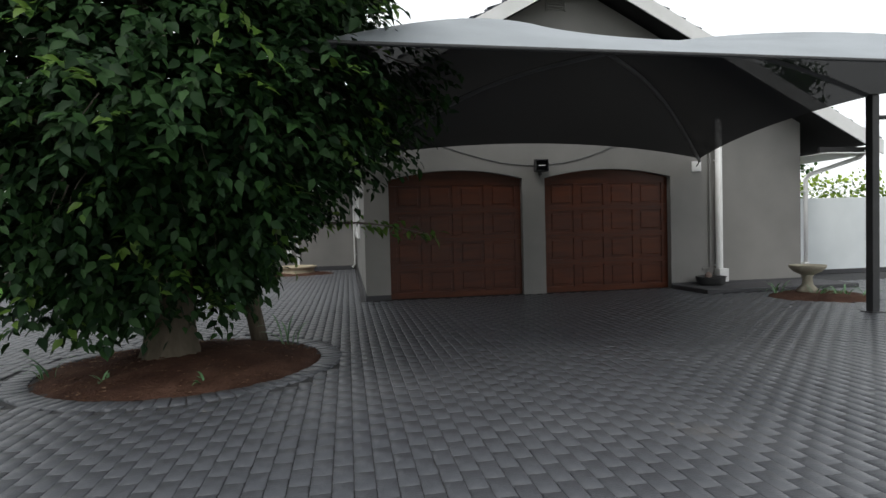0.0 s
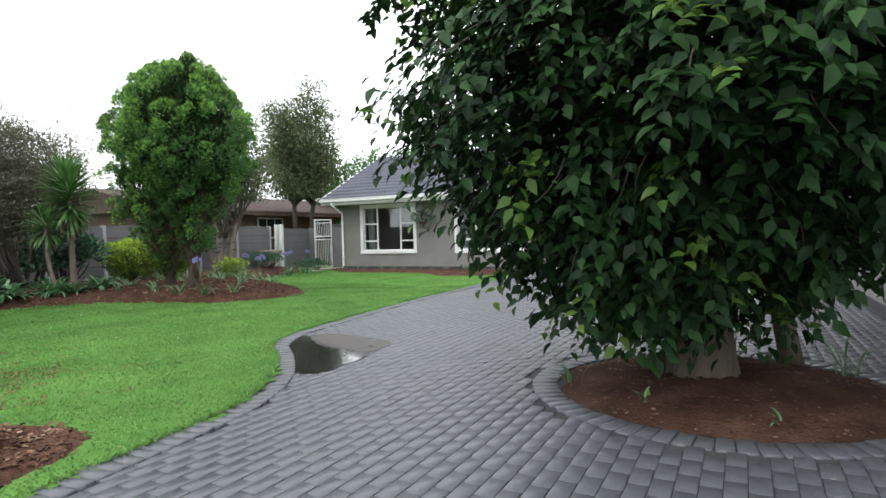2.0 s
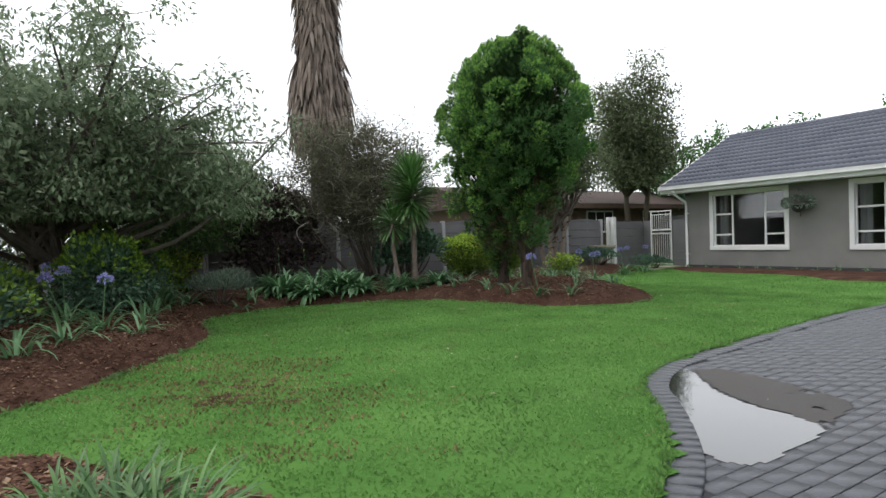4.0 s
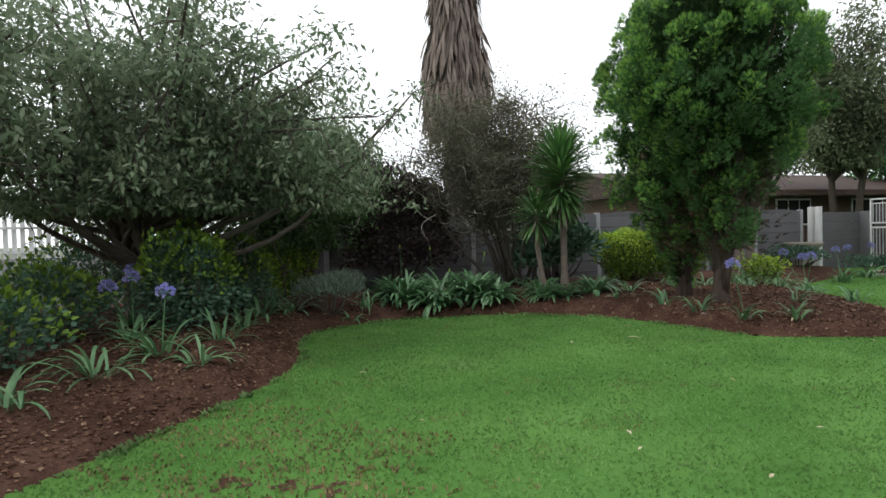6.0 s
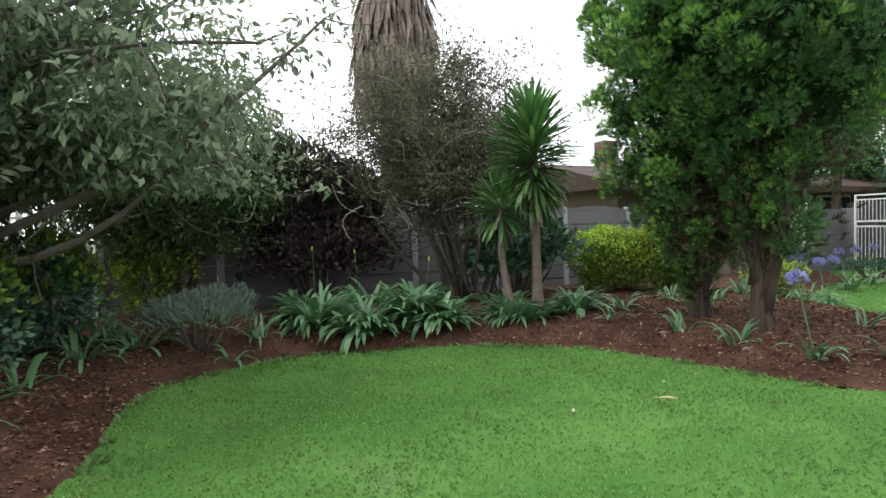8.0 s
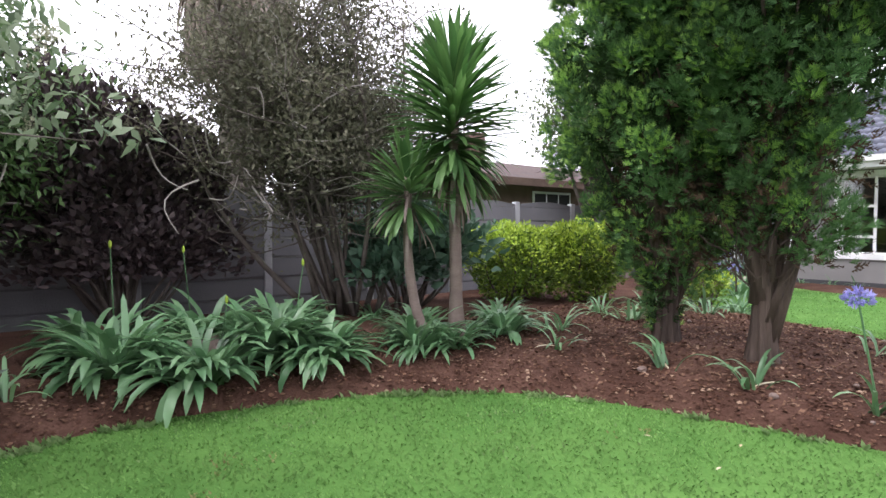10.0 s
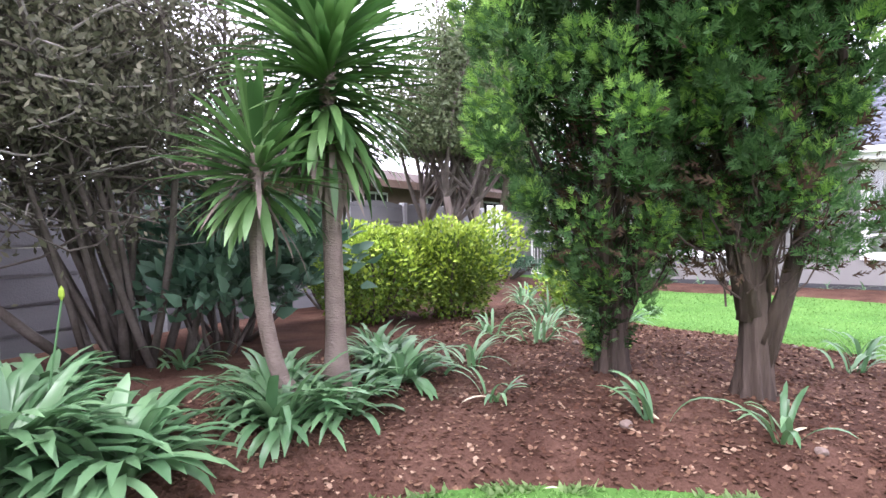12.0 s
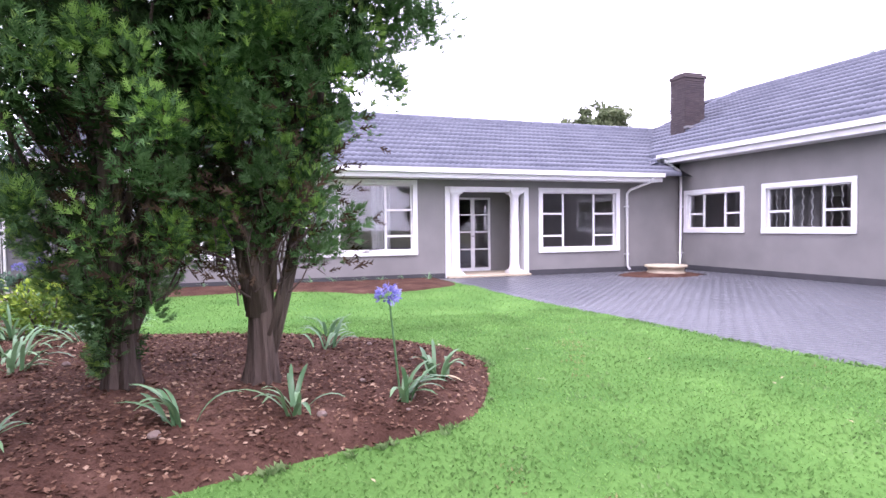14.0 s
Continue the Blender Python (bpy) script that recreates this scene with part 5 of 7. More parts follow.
def conifer(x, y, label, profile, lit, seed, lean=0.0, clumps=330, splits=4, bare=1.7, low=0.38, tufts=()):
    """A cypress: fibrous trunk dividing low into upright stems, crown of feathery sprays in small upright clumps."""
    t = thing("conifer", label, "tree", pose(0, 0, 0), group="pair of cypresses in the mulch bed")
    z0 = bed_z(x, y) - 0.05
    rs = np.random.default_rng(seed)
    PZ, PR = np.array([q[0] for q in profile]), np.array([q[1] for q in profile])
    top = PZ[-1]
    bm = flared_trunk(bmesh.new(), (x, y, z0), 1.05, 0.086, 9, (lean * 0.2, 0), 36, 0.42, 0.24)
    part("trunk", bm, DARKBARK, t, "fibrous red-brown fluted trunk", smooth=True)
    for k in range(splits):
        bm = bmesh.new()
        a = k * 6.28 / splits + seed
        limb(bm, (x + 0.055 * math.cos(a), y + 0.055 * math.sin(a), z0 + rs.uniform(0.2, 0.6)), (x + lean + 0.42 * math.cos(a), y + 0.42 * math.sin(a), rs.uniform(2.8, 3.8)), rs.uniform(0.040, 0.060), 0.015, 0.06, 9, 9)
        part("limb", bm, DARKBARK, t, smooth=True)
    for k in range(26):
        bm = bmesh.new()
        a = rs.uniform(0, 6.28)
        h = rs.uniform(1.5, top - 1.0)
        rr = float(np.interp(h, PZ, PR)) * rs.uniform(0.5, 0.85)
        limb(bm, (x + 0.1 * math.cos(a), y + 0.1 * math.sin(a), max(z0 + 0.7, h - rs.uniform(0.5, 1.1))), (x + lean * 0.5 + rr * math.cos(a), y + rr * math.sin(a), h), rs.uniform(0.016, 0.034), 0.008, 0.08, 6, 6)
        part("limb", bm, DARKBARK, t, smooth=True)
    bm = bmesh.new()
    for k in range(260):
        a = rs.uniform(0, 6.28)
        rr = rs.uniform(0.06, 0.3)
        p = Vector((x + rr * math.cos(a), y + rr * math.sin(a), z0 + rs.uniform(0.6, 2.2)))
        limb(bm, p, p + Vector((0.10 * math.cos(a) + rs.normal(0, .08), 0.10 * math.sin(a) + rs.normal(0, .08), rs.uniform(0.1, 0.5))), 0.008, 0.0025, 0.15, 4, 4)
    tagged(part("twig", bm, DARKBARK, t), kind="stuff")

    def on_crown(count, r0, r1):
        z, az = rs.uniform(PZ[0], top, count), rs.uniform(0, 6.28, count)
        w = np.interp(z, PZ, PR)
        k = rs.uniform(0, PR.max(), count) < w + 0.12
        z, az, w = z[k], az[k], w[k]
        slope = (np.interp(z + 0.15, PZ, PR) - np.interp(z - 0.15, PZ, PR)) / 0.3
        d = unit(np.stack([np.cos(az), np.sin(az), -slope], -1))
        swell = lumps(unit(np.stack([np.cos(az), np.sin(az), (z - 2.8) * 0.9], -1)), 80, 0.26, 60, seed)
        w = w * swell * rs.uniform(r0, r1, len(z))
        return np.stack([x + lean * np.clip(z - 1, 0, 2) / 2 + w * np.cos(az), y + w * np.sin(az), z], -1), d

    # inner sprays carry the shade between clumps in their darker green
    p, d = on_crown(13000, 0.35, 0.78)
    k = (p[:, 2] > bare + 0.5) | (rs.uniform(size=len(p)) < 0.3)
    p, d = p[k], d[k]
    leaves("foliage", p, unit(d * (1, 1, 0.4) + (0, 0, 0.8) + rs.normal(0, 0.35, d.shape)), d + rs.normal(0, 0.5, d.shape), rs.uniform(0.09, 0.16, len(p)), L_CON_SHADE, (FEATHER_V * (1.5, 1, 1), FEATHER_F), parent=t, label="inner sprays coloured dark for the crown's shade")
    # dead brown sprays; their dark colour also deepens the shade inside the crown
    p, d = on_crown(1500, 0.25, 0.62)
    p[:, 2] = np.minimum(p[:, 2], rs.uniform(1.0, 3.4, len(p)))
    leaves("foliage", p, unit(d * (1, 1, 0.2) + (0, 0, 0.3) + rs.normal(0, 0.5, d.shape)), d + rs.normal(0, 0.5, d.shape), rs.uniform(0.08, 0.14, len(p)), L_DEADCON, (FEATHER_V, FEATHER_F), parent=t, label="dead brown sprays, also darkening the crown's inner shade")
    cc, d = on_crown(int(clumps * 1.7), 0.80, 1.02)
    k = (cc[:, 2] > bare) | (rs.uniform(size=len(cc)) < low)
    cc, d = cc[k], d[k]
    for ox, oy, oz, orad, many in tufts:
        e = unit(rs.normal(size=(many, 3)))
        cc = np.concatenate([cc, np.array([x + ox, y + oy, oz]) + e * (1, 1, 1.4) * orad * rs.uniform(0.5, 1.0, (many, 1))])
        d = np.concatenate([d, e])
    cr = rs.uniform(0.09, 0.19, len(cc))
    # bright tips favour upper and west clumps: the lit side painted in
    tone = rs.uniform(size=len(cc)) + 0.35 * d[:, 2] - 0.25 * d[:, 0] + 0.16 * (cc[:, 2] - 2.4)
    for per, material, text, lo, size, bias, keep in ((50, L_CON, "mid-green scale sprays in upright clumps", 0.3, (0.06, 0.105), 0.5, tone > -9), (46, L_CONY, "bright yellow-green spray tips, more on the lit side", 0.7, (0.05, 0.085), 1.0, tone > (0.22 if lit else 0.42))):
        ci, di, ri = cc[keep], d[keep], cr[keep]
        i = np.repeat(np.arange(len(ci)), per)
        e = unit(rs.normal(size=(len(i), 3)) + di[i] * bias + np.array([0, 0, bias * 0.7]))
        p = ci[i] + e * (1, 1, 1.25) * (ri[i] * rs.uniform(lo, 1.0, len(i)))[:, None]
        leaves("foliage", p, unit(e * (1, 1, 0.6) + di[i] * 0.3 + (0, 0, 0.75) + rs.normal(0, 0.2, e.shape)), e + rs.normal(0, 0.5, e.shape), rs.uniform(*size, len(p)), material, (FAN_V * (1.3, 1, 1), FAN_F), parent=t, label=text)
    return t


conifer(-11.39, 9.62, "tall cypress with bright yellow-green sprays and a dark forked trunk", ((0.4, 0.10), (0.7, 0.20), (1.0, 0.36), (1.3, 0.54), (1.8, 0.82), (2.4, 1.08), (3.1, 1.22), (3.8, 1.16), (4.4, 0.92), (4.9, 0.60), (5.2, 0.30), (5.35, 0.06)), True, 5, 0.18, 360, 7, 1.5, 0.6)
conifer(-10.49, 9.50, "cypress with mid-green sprays and a pale fibrous trunk", ((1.2, 0.16), (1.5, 0.32), (1.9, 0.58), (2.4, 0.94), (3.0, 1.30), (3.7, 1.40), (4.3, 1.22), (4.8, 0.80), (5.1, 0.42), (5.3, 0.06)), False, 9, 0.05, 340, 6, 1.9, 0.4, ((0.40, -0.05, 1.42, 0.26, 16), (0.30, 0.1, 1.8, 0.25, 10)))


def shrub(x, y, w, d, h, label, mats, seed, size=(0.04, 0.08), count=2600, flat=0.0, lift=0.0, category="shrub", shape=(LEAF_V, LEAF_F), stems=10, stem_mat=None, group="", lump=0.3, upness=0.5, inner=0.35):
    """A leafy shrub: stems and a lumpy shell of leaves, painted lit on the upper outside and shaded within where mats
    has two.
    """
    t = thing("shrub", label, category, pose(0, 0, 0), group=group)
    rs = np.random.default_rng(seed)
    z0 = bed_z(x, y) - 0.03
    C = np.array([x, y, z0 + lift + (h - lift) * 0.48])
    R = np.array([w / 2, d / 2, (h - lift) * 0.52])
    bm = bmesh.new()
    for k in range(stems):
        a = rs.uniform(0, 6.28)
        e = C + R * (0.7 * math.cos(a), 0.7 * math.sin(a), rs.uniform(-0.1, 0.7))
        limb(bm, (x + 0.12 * math.cos(a), y + 0.12 * math.sin(a), z0), e, 0.018 + 0.006 * h, 0.006, 0.1, 6, 6)
    part("stem", bm, stem_mat or TWIG, t, smooth=True)
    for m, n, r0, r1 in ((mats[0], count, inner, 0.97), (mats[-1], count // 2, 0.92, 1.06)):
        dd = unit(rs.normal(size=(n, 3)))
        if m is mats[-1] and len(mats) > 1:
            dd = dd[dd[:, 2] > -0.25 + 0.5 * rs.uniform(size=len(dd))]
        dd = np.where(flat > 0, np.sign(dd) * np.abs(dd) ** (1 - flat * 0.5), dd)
        p = C + dd * R * (lumps(unit(dd), 30, lump, 22, seed) * rs.uniform(r0, r1, len(dd)))[:, None]
        p = p[p[:, 2] > z0 + 0.05]
        dd = unit(p - C)
        out = unit(dd + (0, 0, upness) + rs.normal(0, 0.5, dd.shape))
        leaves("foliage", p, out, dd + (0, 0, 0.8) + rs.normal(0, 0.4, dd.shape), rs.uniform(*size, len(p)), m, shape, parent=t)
    return t


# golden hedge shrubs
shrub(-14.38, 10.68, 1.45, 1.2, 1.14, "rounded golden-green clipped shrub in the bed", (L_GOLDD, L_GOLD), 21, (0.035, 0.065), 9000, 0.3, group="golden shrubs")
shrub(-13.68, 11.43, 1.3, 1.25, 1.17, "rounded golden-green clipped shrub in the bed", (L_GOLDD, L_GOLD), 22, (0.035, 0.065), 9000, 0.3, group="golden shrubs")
# tree shade on this golden shrub is put into its duller leaf colours
shrub(-11.8, 2.1, 1.35, 1.4, 1.28, "golden-green shrub coloured dull for shade at the lawn's edge", (L_SHRUB, L_GOLDD), 23, (0.045, 0.08), 6200, 0.2, group="golden shrubs")
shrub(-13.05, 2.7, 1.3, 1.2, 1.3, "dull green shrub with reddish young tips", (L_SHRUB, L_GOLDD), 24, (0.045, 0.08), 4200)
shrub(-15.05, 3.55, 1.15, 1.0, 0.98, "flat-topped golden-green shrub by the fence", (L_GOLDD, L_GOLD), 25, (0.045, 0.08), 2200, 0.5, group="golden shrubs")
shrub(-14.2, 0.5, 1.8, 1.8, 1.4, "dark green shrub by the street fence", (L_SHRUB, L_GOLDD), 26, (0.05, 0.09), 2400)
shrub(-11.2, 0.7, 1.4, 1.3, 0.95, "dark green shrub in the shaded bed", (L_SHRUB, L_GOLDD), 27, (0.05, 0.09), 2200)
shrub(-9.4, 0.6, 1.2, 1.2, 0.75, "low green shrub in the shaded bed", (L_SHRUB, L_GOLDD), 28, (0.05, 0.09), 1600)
# silvery bush, broad-leaved shrub, purple shrub
shrub(-12.95, 4.1, 1.25, 1.1, 0.66, "silvery grey-green feathery bush beside the lawn", (L_SILV, L_SILV), 31, (0.06, 0.12), 3000, shape=(SMALL_V * (0.45, 1, 1), SMALL_F), upness=1.0)
shrub(-14.75, 9.15, 2.3, 1.5, 1.45, "blue-green broad-leaved shrub against the fence", (L_SHRUB, L_SHRUB), 32, (0.10, 0.20), 2000, stems=14)
shrub(-14.35, 8.65, 1.3, 1.1, 0.95, "blue-green broad-leaved shrub behind the yuccas", (L_SHRUB, L_SHRUB), 38, (0.09, 0.18), 1500, stems=8)
shrub(-15.5, 11.4, 1.4, 1.2, 1.1, "blue-green leafy shrub against the fence", (L_SHRUB, L_SHRUB), 33, (0.09, 0.16), 1200)
shrub(-16.0, 5.95, 1.4, 2.3, 2.5, "dark purple-leaved shrub hanging over the fence", (L_PURP, L_PURP), 34, (0.07, 0.13), 20000, lift=0.0, stems=16, lump=0.35, flat=0.35)
# low skirt of dark leaves added where the tall shrub's foot lies in shade
shrub(-15.8, 6.0, 1.2, 2.0, 1.35, "purple-leaved skirt added for the dark shade under the purple shrub", (L_PURP, L_PURP), 39, (0.07, 0.12), 9000, 0.3)
shrub(-15.4, 16.9, 1.6, 1.2, 0.55, "low blue-green shrub beside the garden gate", (L_SHRUB, L_SHRUB), 35, (0.06, 0.1), 1200)
shrub(-14.6, 18.7, 1.5, 0.9, 0.5, "low blue-green shrub beside the house corner", (L_SHRUB, L_SHRUB), 36, (0.06, 0.1), 1000)
shrub(-12.6, 12.6, 0.9, 0.8, 0.6, "golden-green small shrub behind the cypresses", (L_GOLDD, L_GOLD), 37, (0.04, 0.07), 1000)


def twiggy_shrub():
    """A tall half-dry shrub: many upright stems, tangled pale twigs and thin brown-green leaves."""
    t = thing("shrub", "tall half-dry twiggy shrub with brownish leaves and pale tangled twigs", "shrub", pose(0, 0, 0))
    rs = np.random.default_rng(41)
    x, y = -14.95, 7.9
    z0 = bed_z(x, y) - 0.05
    bm = bmesh.new()
    tips = []
    for k in range(22):
        a, rr = rs.uniform(0, 6.28), rs.uniform(0.1, 0.55)
        b = (x + 0.2 + 0.7 * rr * math.cos(a), y + 0.3 + rr * 0.7 * math.sin(a), z0)
        e = (x + 1.25 * rr * 1.6 * math.cos(a) + rs.normal(0, .2), y + 2.0 * rr * math.sin(a) * 1.2 + rs.normal(0, .3), rs.uniform(2.5, 4.0))
        tips += limb(bm, b, e, rs.uniform(0.025, 0.05), 0.008, 0.08, 8, 6)[3:]
    part("stem", bm, TWIG, t, "dark upright stems", smooth=True)
    bm, bp = bmesh.new(), bmesh.new()
    ends = []
    for k in range(900):
        p = Vector(tips[rs.integers(len(tips))])
        d = Vector(rs.normal(size=3)) * 0.30
        d.z = abs(d.z) * 0.8 + rs.normal(0, 0.08)
        d.y *= 1.3
        q = limb(bp if k % 5 == 0 else bm, p, p + d * rs.uniform(0.8, 1.9), 0.009, 0.004, 0.22, 5, 4)
        ends += q[2:]
    for k in range(36):
        p = Vector((x + rs.normal(0.4, 0.4), y + rs.normal(-0.4, 0.9), rs.uniform(1.5, 2.8)))
        limb(bp, p, p + Vector((rs.uniform(0.1, .6), rs.normal(0, 0.5), rs.normal(-0.05, 0.25))), 0.010, 0.004, 0.3, 7, 5)
    tagged(part("twig", bm, TWIG, t), kind="stuff")
    tagged(part("twig", bp, PALETWIG, t), kind="stuff")["label"] = "pale lichen-grey twigs"
    ends = np.array(ends)
    i = rs.integers(0, len(ends), 64000)
    p = ends[i] + rs.normal(0, 0.13, (64000, 3))
    p = p[(p[:, 2] > 1.9) | (rs.uniform(size=len(p)) < 0.25)]
    leaves("foliage", p, rs.normal(size=p.shape) + (0, 0, 0.5), rs.normal(size=p.shape), rs.uniform(0.042, 0.085, len(p)), L_BROWN, (SMALL_V * (0.8, 1, 1), SMALL_F), parent=t)


twiggy_shrub()


def airy_tree(x, y, trunk_h, C, R, label, leaf_mat, seed, count=9000, size=(0.04, 0.09), limbs=30, trunk_r=0.12, stems=1, gap=0.35, bark=None, zmin=1.0, name="tree", spread=0.185, wide=1.15, droop=0.15):
    """A loose tree: branching limbs and leaves gathered in clumps at the twig ends, with gaps."""
    t = thing(name, label, "tree", pose(0, 0, 0))
    rs = np.random.default_rng(seed)
    bm = bmesh.new()
    forks = []
    for s in range(stems):
        a = s * 6.28 / stems + 0.4
        o = 0.0 if stems == 1 else 0.22
        q = limb(bm, (x + o * math.cos(a), y + o * math.sin(a), -0.05), (x + 2.4 * o * math.cos(a), y + 2.4 * o * math.sin(a), trunk_h), trunk_r, trunk_r * 0.6, 0.05, 8, 10)
        forks.append(q[-1])
        forks.append(q[-3])
    part("trunk", bm, bark or BARK, t, smooth=True)
    C, R = np.array(C), np.array(R)
    clumps, tw = [], bmesh.new()
    for k in range(limbs):
        bm = bmesh.new()
        d = unit(rs.normal(size=3))
        e = C + d * R * rs.uniform(0.55, 0.98)
        if e[2] < zmin:
            e[2] = zmin + rs.uniform(0, 1.1)
        q = limb(bm, forks[rs.integers(len(forks))], e, trunk_r * 0.45, 0.012, 0.14, 9, 6)
        for w in q[3:]:
            clumps.append(w)
            for b in range(2):
                e2 = np.array(w) + rs.normal(0, 0.42, 3) * (R / R.max()) + (0, 0, -0.05)
                limb(tw, w, e2, 0.009, 0.003, 0.15, 4, 4)
                clumps.append(tuple(e2))
        part("limb", bm, TWIG, t)
    tagged(part("twig", tw, TWIG, t), kind="stuff")
    clumps = np.array(clumps)
    keepc = rs.uniform(size=len(clumps)) > gap
    clumps = clumps[keepc]
    i = rs.integers(0, len(clumps), count)
    p = clumps[i] + rs.normal(0, spread, (count, 3)) * (1.15, 1.15, 0.8)
    ok = p[:, 2] > zmin - 0.2
    p = p[ok]
    out = unit(rs.normal(size=p.shape) + unit(p - clumps[i][ok]) * 0.8) + (0, 0, -droop)
    leaves("foliage", p, out, rs.normal(size=p.shape) * 0.6 + (0, 0, 1), rs.uniform(*size, len(p)), leaf_mat, (SMALL_V * (wide, 1, 1), SMALL_F), parent=t)
    return t


airy_tree(-12.9, 1.3, 1.5, (-13.0, 2.2, 3.15), (3.2, 3.4, 2.35), "spreading grey-green fine-leaved tree leaning over the lawn's edge", L_GREY, 51, 72000, (0.075, 0.14), 70, 0.12, 2, 0.38, zmin=1.95, name="fine_leaved_tree", spread=0.14, wide=0.8, droop=0.5)
# second crown outside the view, added to throw shade on the border
airy_tree(-10.6, -1.2, 1.7, (-9.9, -0.9, 3.5), (2.1, 1.8, 1.6), "unseen grey-green tree added to shade the border", L_GREY, 65, 42000, (0.075, 0.14), 46, 0.10, 2, 0.2, zmin=2.0, name="fine_leaved_tree", spread=0.15, wide=0.8, droop=0.5)
airy_tree(-15.4, 3.7, 1.3, (-15.4, 4.0, 2.55), (1.1, 1.55, 1.25), "bushy privet with cream blossom against the fence", L_PRIVET, 60, 42000, (0.06, 0.12), 40, 0.07, 4, 0.1, zmin=1.3, name="privet", wide=0.8)
airy_tree(-15.8, 15.2, 1.9, (-15.9, 15.5, 4.2), (1.7, 2.2, 1.5), "multi-stemmed olive-green tree by the fence", L_OLIVE, 52, 36000, (0.06, 0.12), 40, 0.10, 4, 0.1, bark=PALEBARK, zmin=2.9, name="olive_tree")
airy_tree(-18.2, 22.6, 4.0, (-18.4, 22.6, 6.1), (2.2, 2.2, 2.7), "tall olive-green tree beside the neighbour's roof", L_OLIVE, 64, 42000, (0.09, 0.17), 44, 0.14, 2, 0.1, zmin=3.4, name="olive_tree", spread=0.22)
airy_tree(-21.5, 12.6, 3.0, (-21.5, 12.6, 4.2), (1.6, 1.8, 1.3), "olive-green tree behind the fence", L_OLIVE, 53, 5000, (0.08, 0.14), 20, 0.12, 1, 0.3, zmin=2.6, name="olive_tree")
airy_tree(-21.0, 30.0, 3.0, (-21.0, 30.0, 5.2), (3.5, 3.0, 2.4), "dark green tree behind the house", L_CON, 54, 9000, (0.14, 0.26), 26, 0.2, 1, 0.2, zmin=3, name="garden_tree")
airy_tree(-15.8, 27.5, 1.6, (-15.8, 27.5, 3.2), (3.0, 1.6, 2.3), "dark leafy tree in the yard behind the gate", L_SHRUB, 66, 18000, (0.14, 0.26), 34, 0.12, 2, 0.1, zmin=1.0, name="garden_tree", spread=0.3)
airy_tree(-13.0, 40.0, 4.0, (-13.0, 40.0, 7.0), (4.5, 4.0, 2.0), "dark green tree beyond the roof", L_CON, 55, 7000, (0.2, 0.35), 24, 0.25, 1, 0.2, zmin=4, name="garden_tree")
airy_tree(21.5, 52.0, 6.0, (21.5, 52.0, 10.4), (3.0, 3.0, 1.7), "umbrella-shaped green tree far beyond the roof", L_OLIVE, 56, 30000, (0.28, 0.5), 30, 0.3, 1, 0.15, zmin=7, name="garden_tree")
airy_tree(-16.5, 34.0, 4.0, (-17.5, 34.0, 5.6), (3.0, 3.0, 1.8), "dark green tree behind the gate", L_CON, 57, 6000, (0.16, 0.3), 20, 0.2, 1, 0.2, zmin=3, name="garden_tree")
airy_tree(30.0, 34.0, 5.0, (30.0, 34.0, 9.0), (3.0, 3.0, 4.5), "tall dark conifer beyond the white wall", L_CON, 58, 6000, (0.25, 0.45), 36, 0.25, 1, 0.4, zmin=3, name="garden_tree")
shrub(22.0, 17.0, 22.0, 2.4, 2.75, "long yellow-green hedge behind the white wall", (L_GOLDD, L_GOLD), 59, (0.10, 0.18), 6000, 0.6, category="hedge", stems=20)


def blossom(x, y, C, R, n, seed):
    """Cream flower panicles standing on the privet."""
    rs = np.random.default_rng(seed)
    for k in range(n):
        d = unit(rs.normal(size=3) + (1.0, -0.3, 0.8))
        p = np.array(C) + d * R
        q = p + rs.normal(0, 1, (170, 3)) * (0.045, 0.045, 0.075)
        ob = leaves("privet_blossom", q, rs.normal(size=q.shape) + (0, 0, 0.6), rs.normal(size=q.shape), rs.uniform(0.018, 0.035, 170), L_CREAM, (SMALL_V * (1.6, 1, 1), SMALL_F))
        ob.parent = x
    return x


blossom([o for o in bpy.data.objects if o.name.startswith("privet")][0], 0, (-15.4, 4.0, 2.55), (1.05, 1.45, 1.2), 26, 63)


def palm():
    """A tall palm trunk wrapped in a skirt of dead fronds."""
    x, y = -19.4, 8.7
    t = thing("palm", "tall palm trunk wrapped in a thick skirt of dead grey-brown fronds", "palm tree", pose(0, 0, 0))
    rs = np.random.default_rng(61)
    part("trunk", flared_trunk(bmesh.new(), (x, y, -0.05), 11.5, 0.34, 9), TWIG, t, smooth=True)
    n = 5200
    a = rs.uniform(0, 6.28, n)
    z = rs.uniform(4.6, 11.2, n)
    w = np.interp(z, [4.4, 5.6, 6.6, 7.4, 8.6, 11.2], [0.85, 1.12, 1.05, 0.75, 0.68, 0.8])
    rr = w * rs.uniform(0.35, 0.86, n)
    p = np.stack([x + rr * np.cos(a), y + rr * np.sin(a), z], -1)
    ah = np.stack([0.22 * np.cos(a), 0.22 * np.sin(a), -np.ones(n)], -1) + rs.normal(0, 0.12, (n, 3))
    up = np.stack([np.cos(a), np.sin(a), 0 * a + 0.2], -1) + rs.normal(0, 0.4, (n, 3))
    leaves("frond_skirt", p, ah, up, rs.uniform(0.5, 1.15, n), THATCH, (SMALL_V * (0.22, 1, 0.6), SMALL_F), parent=t)


palm()


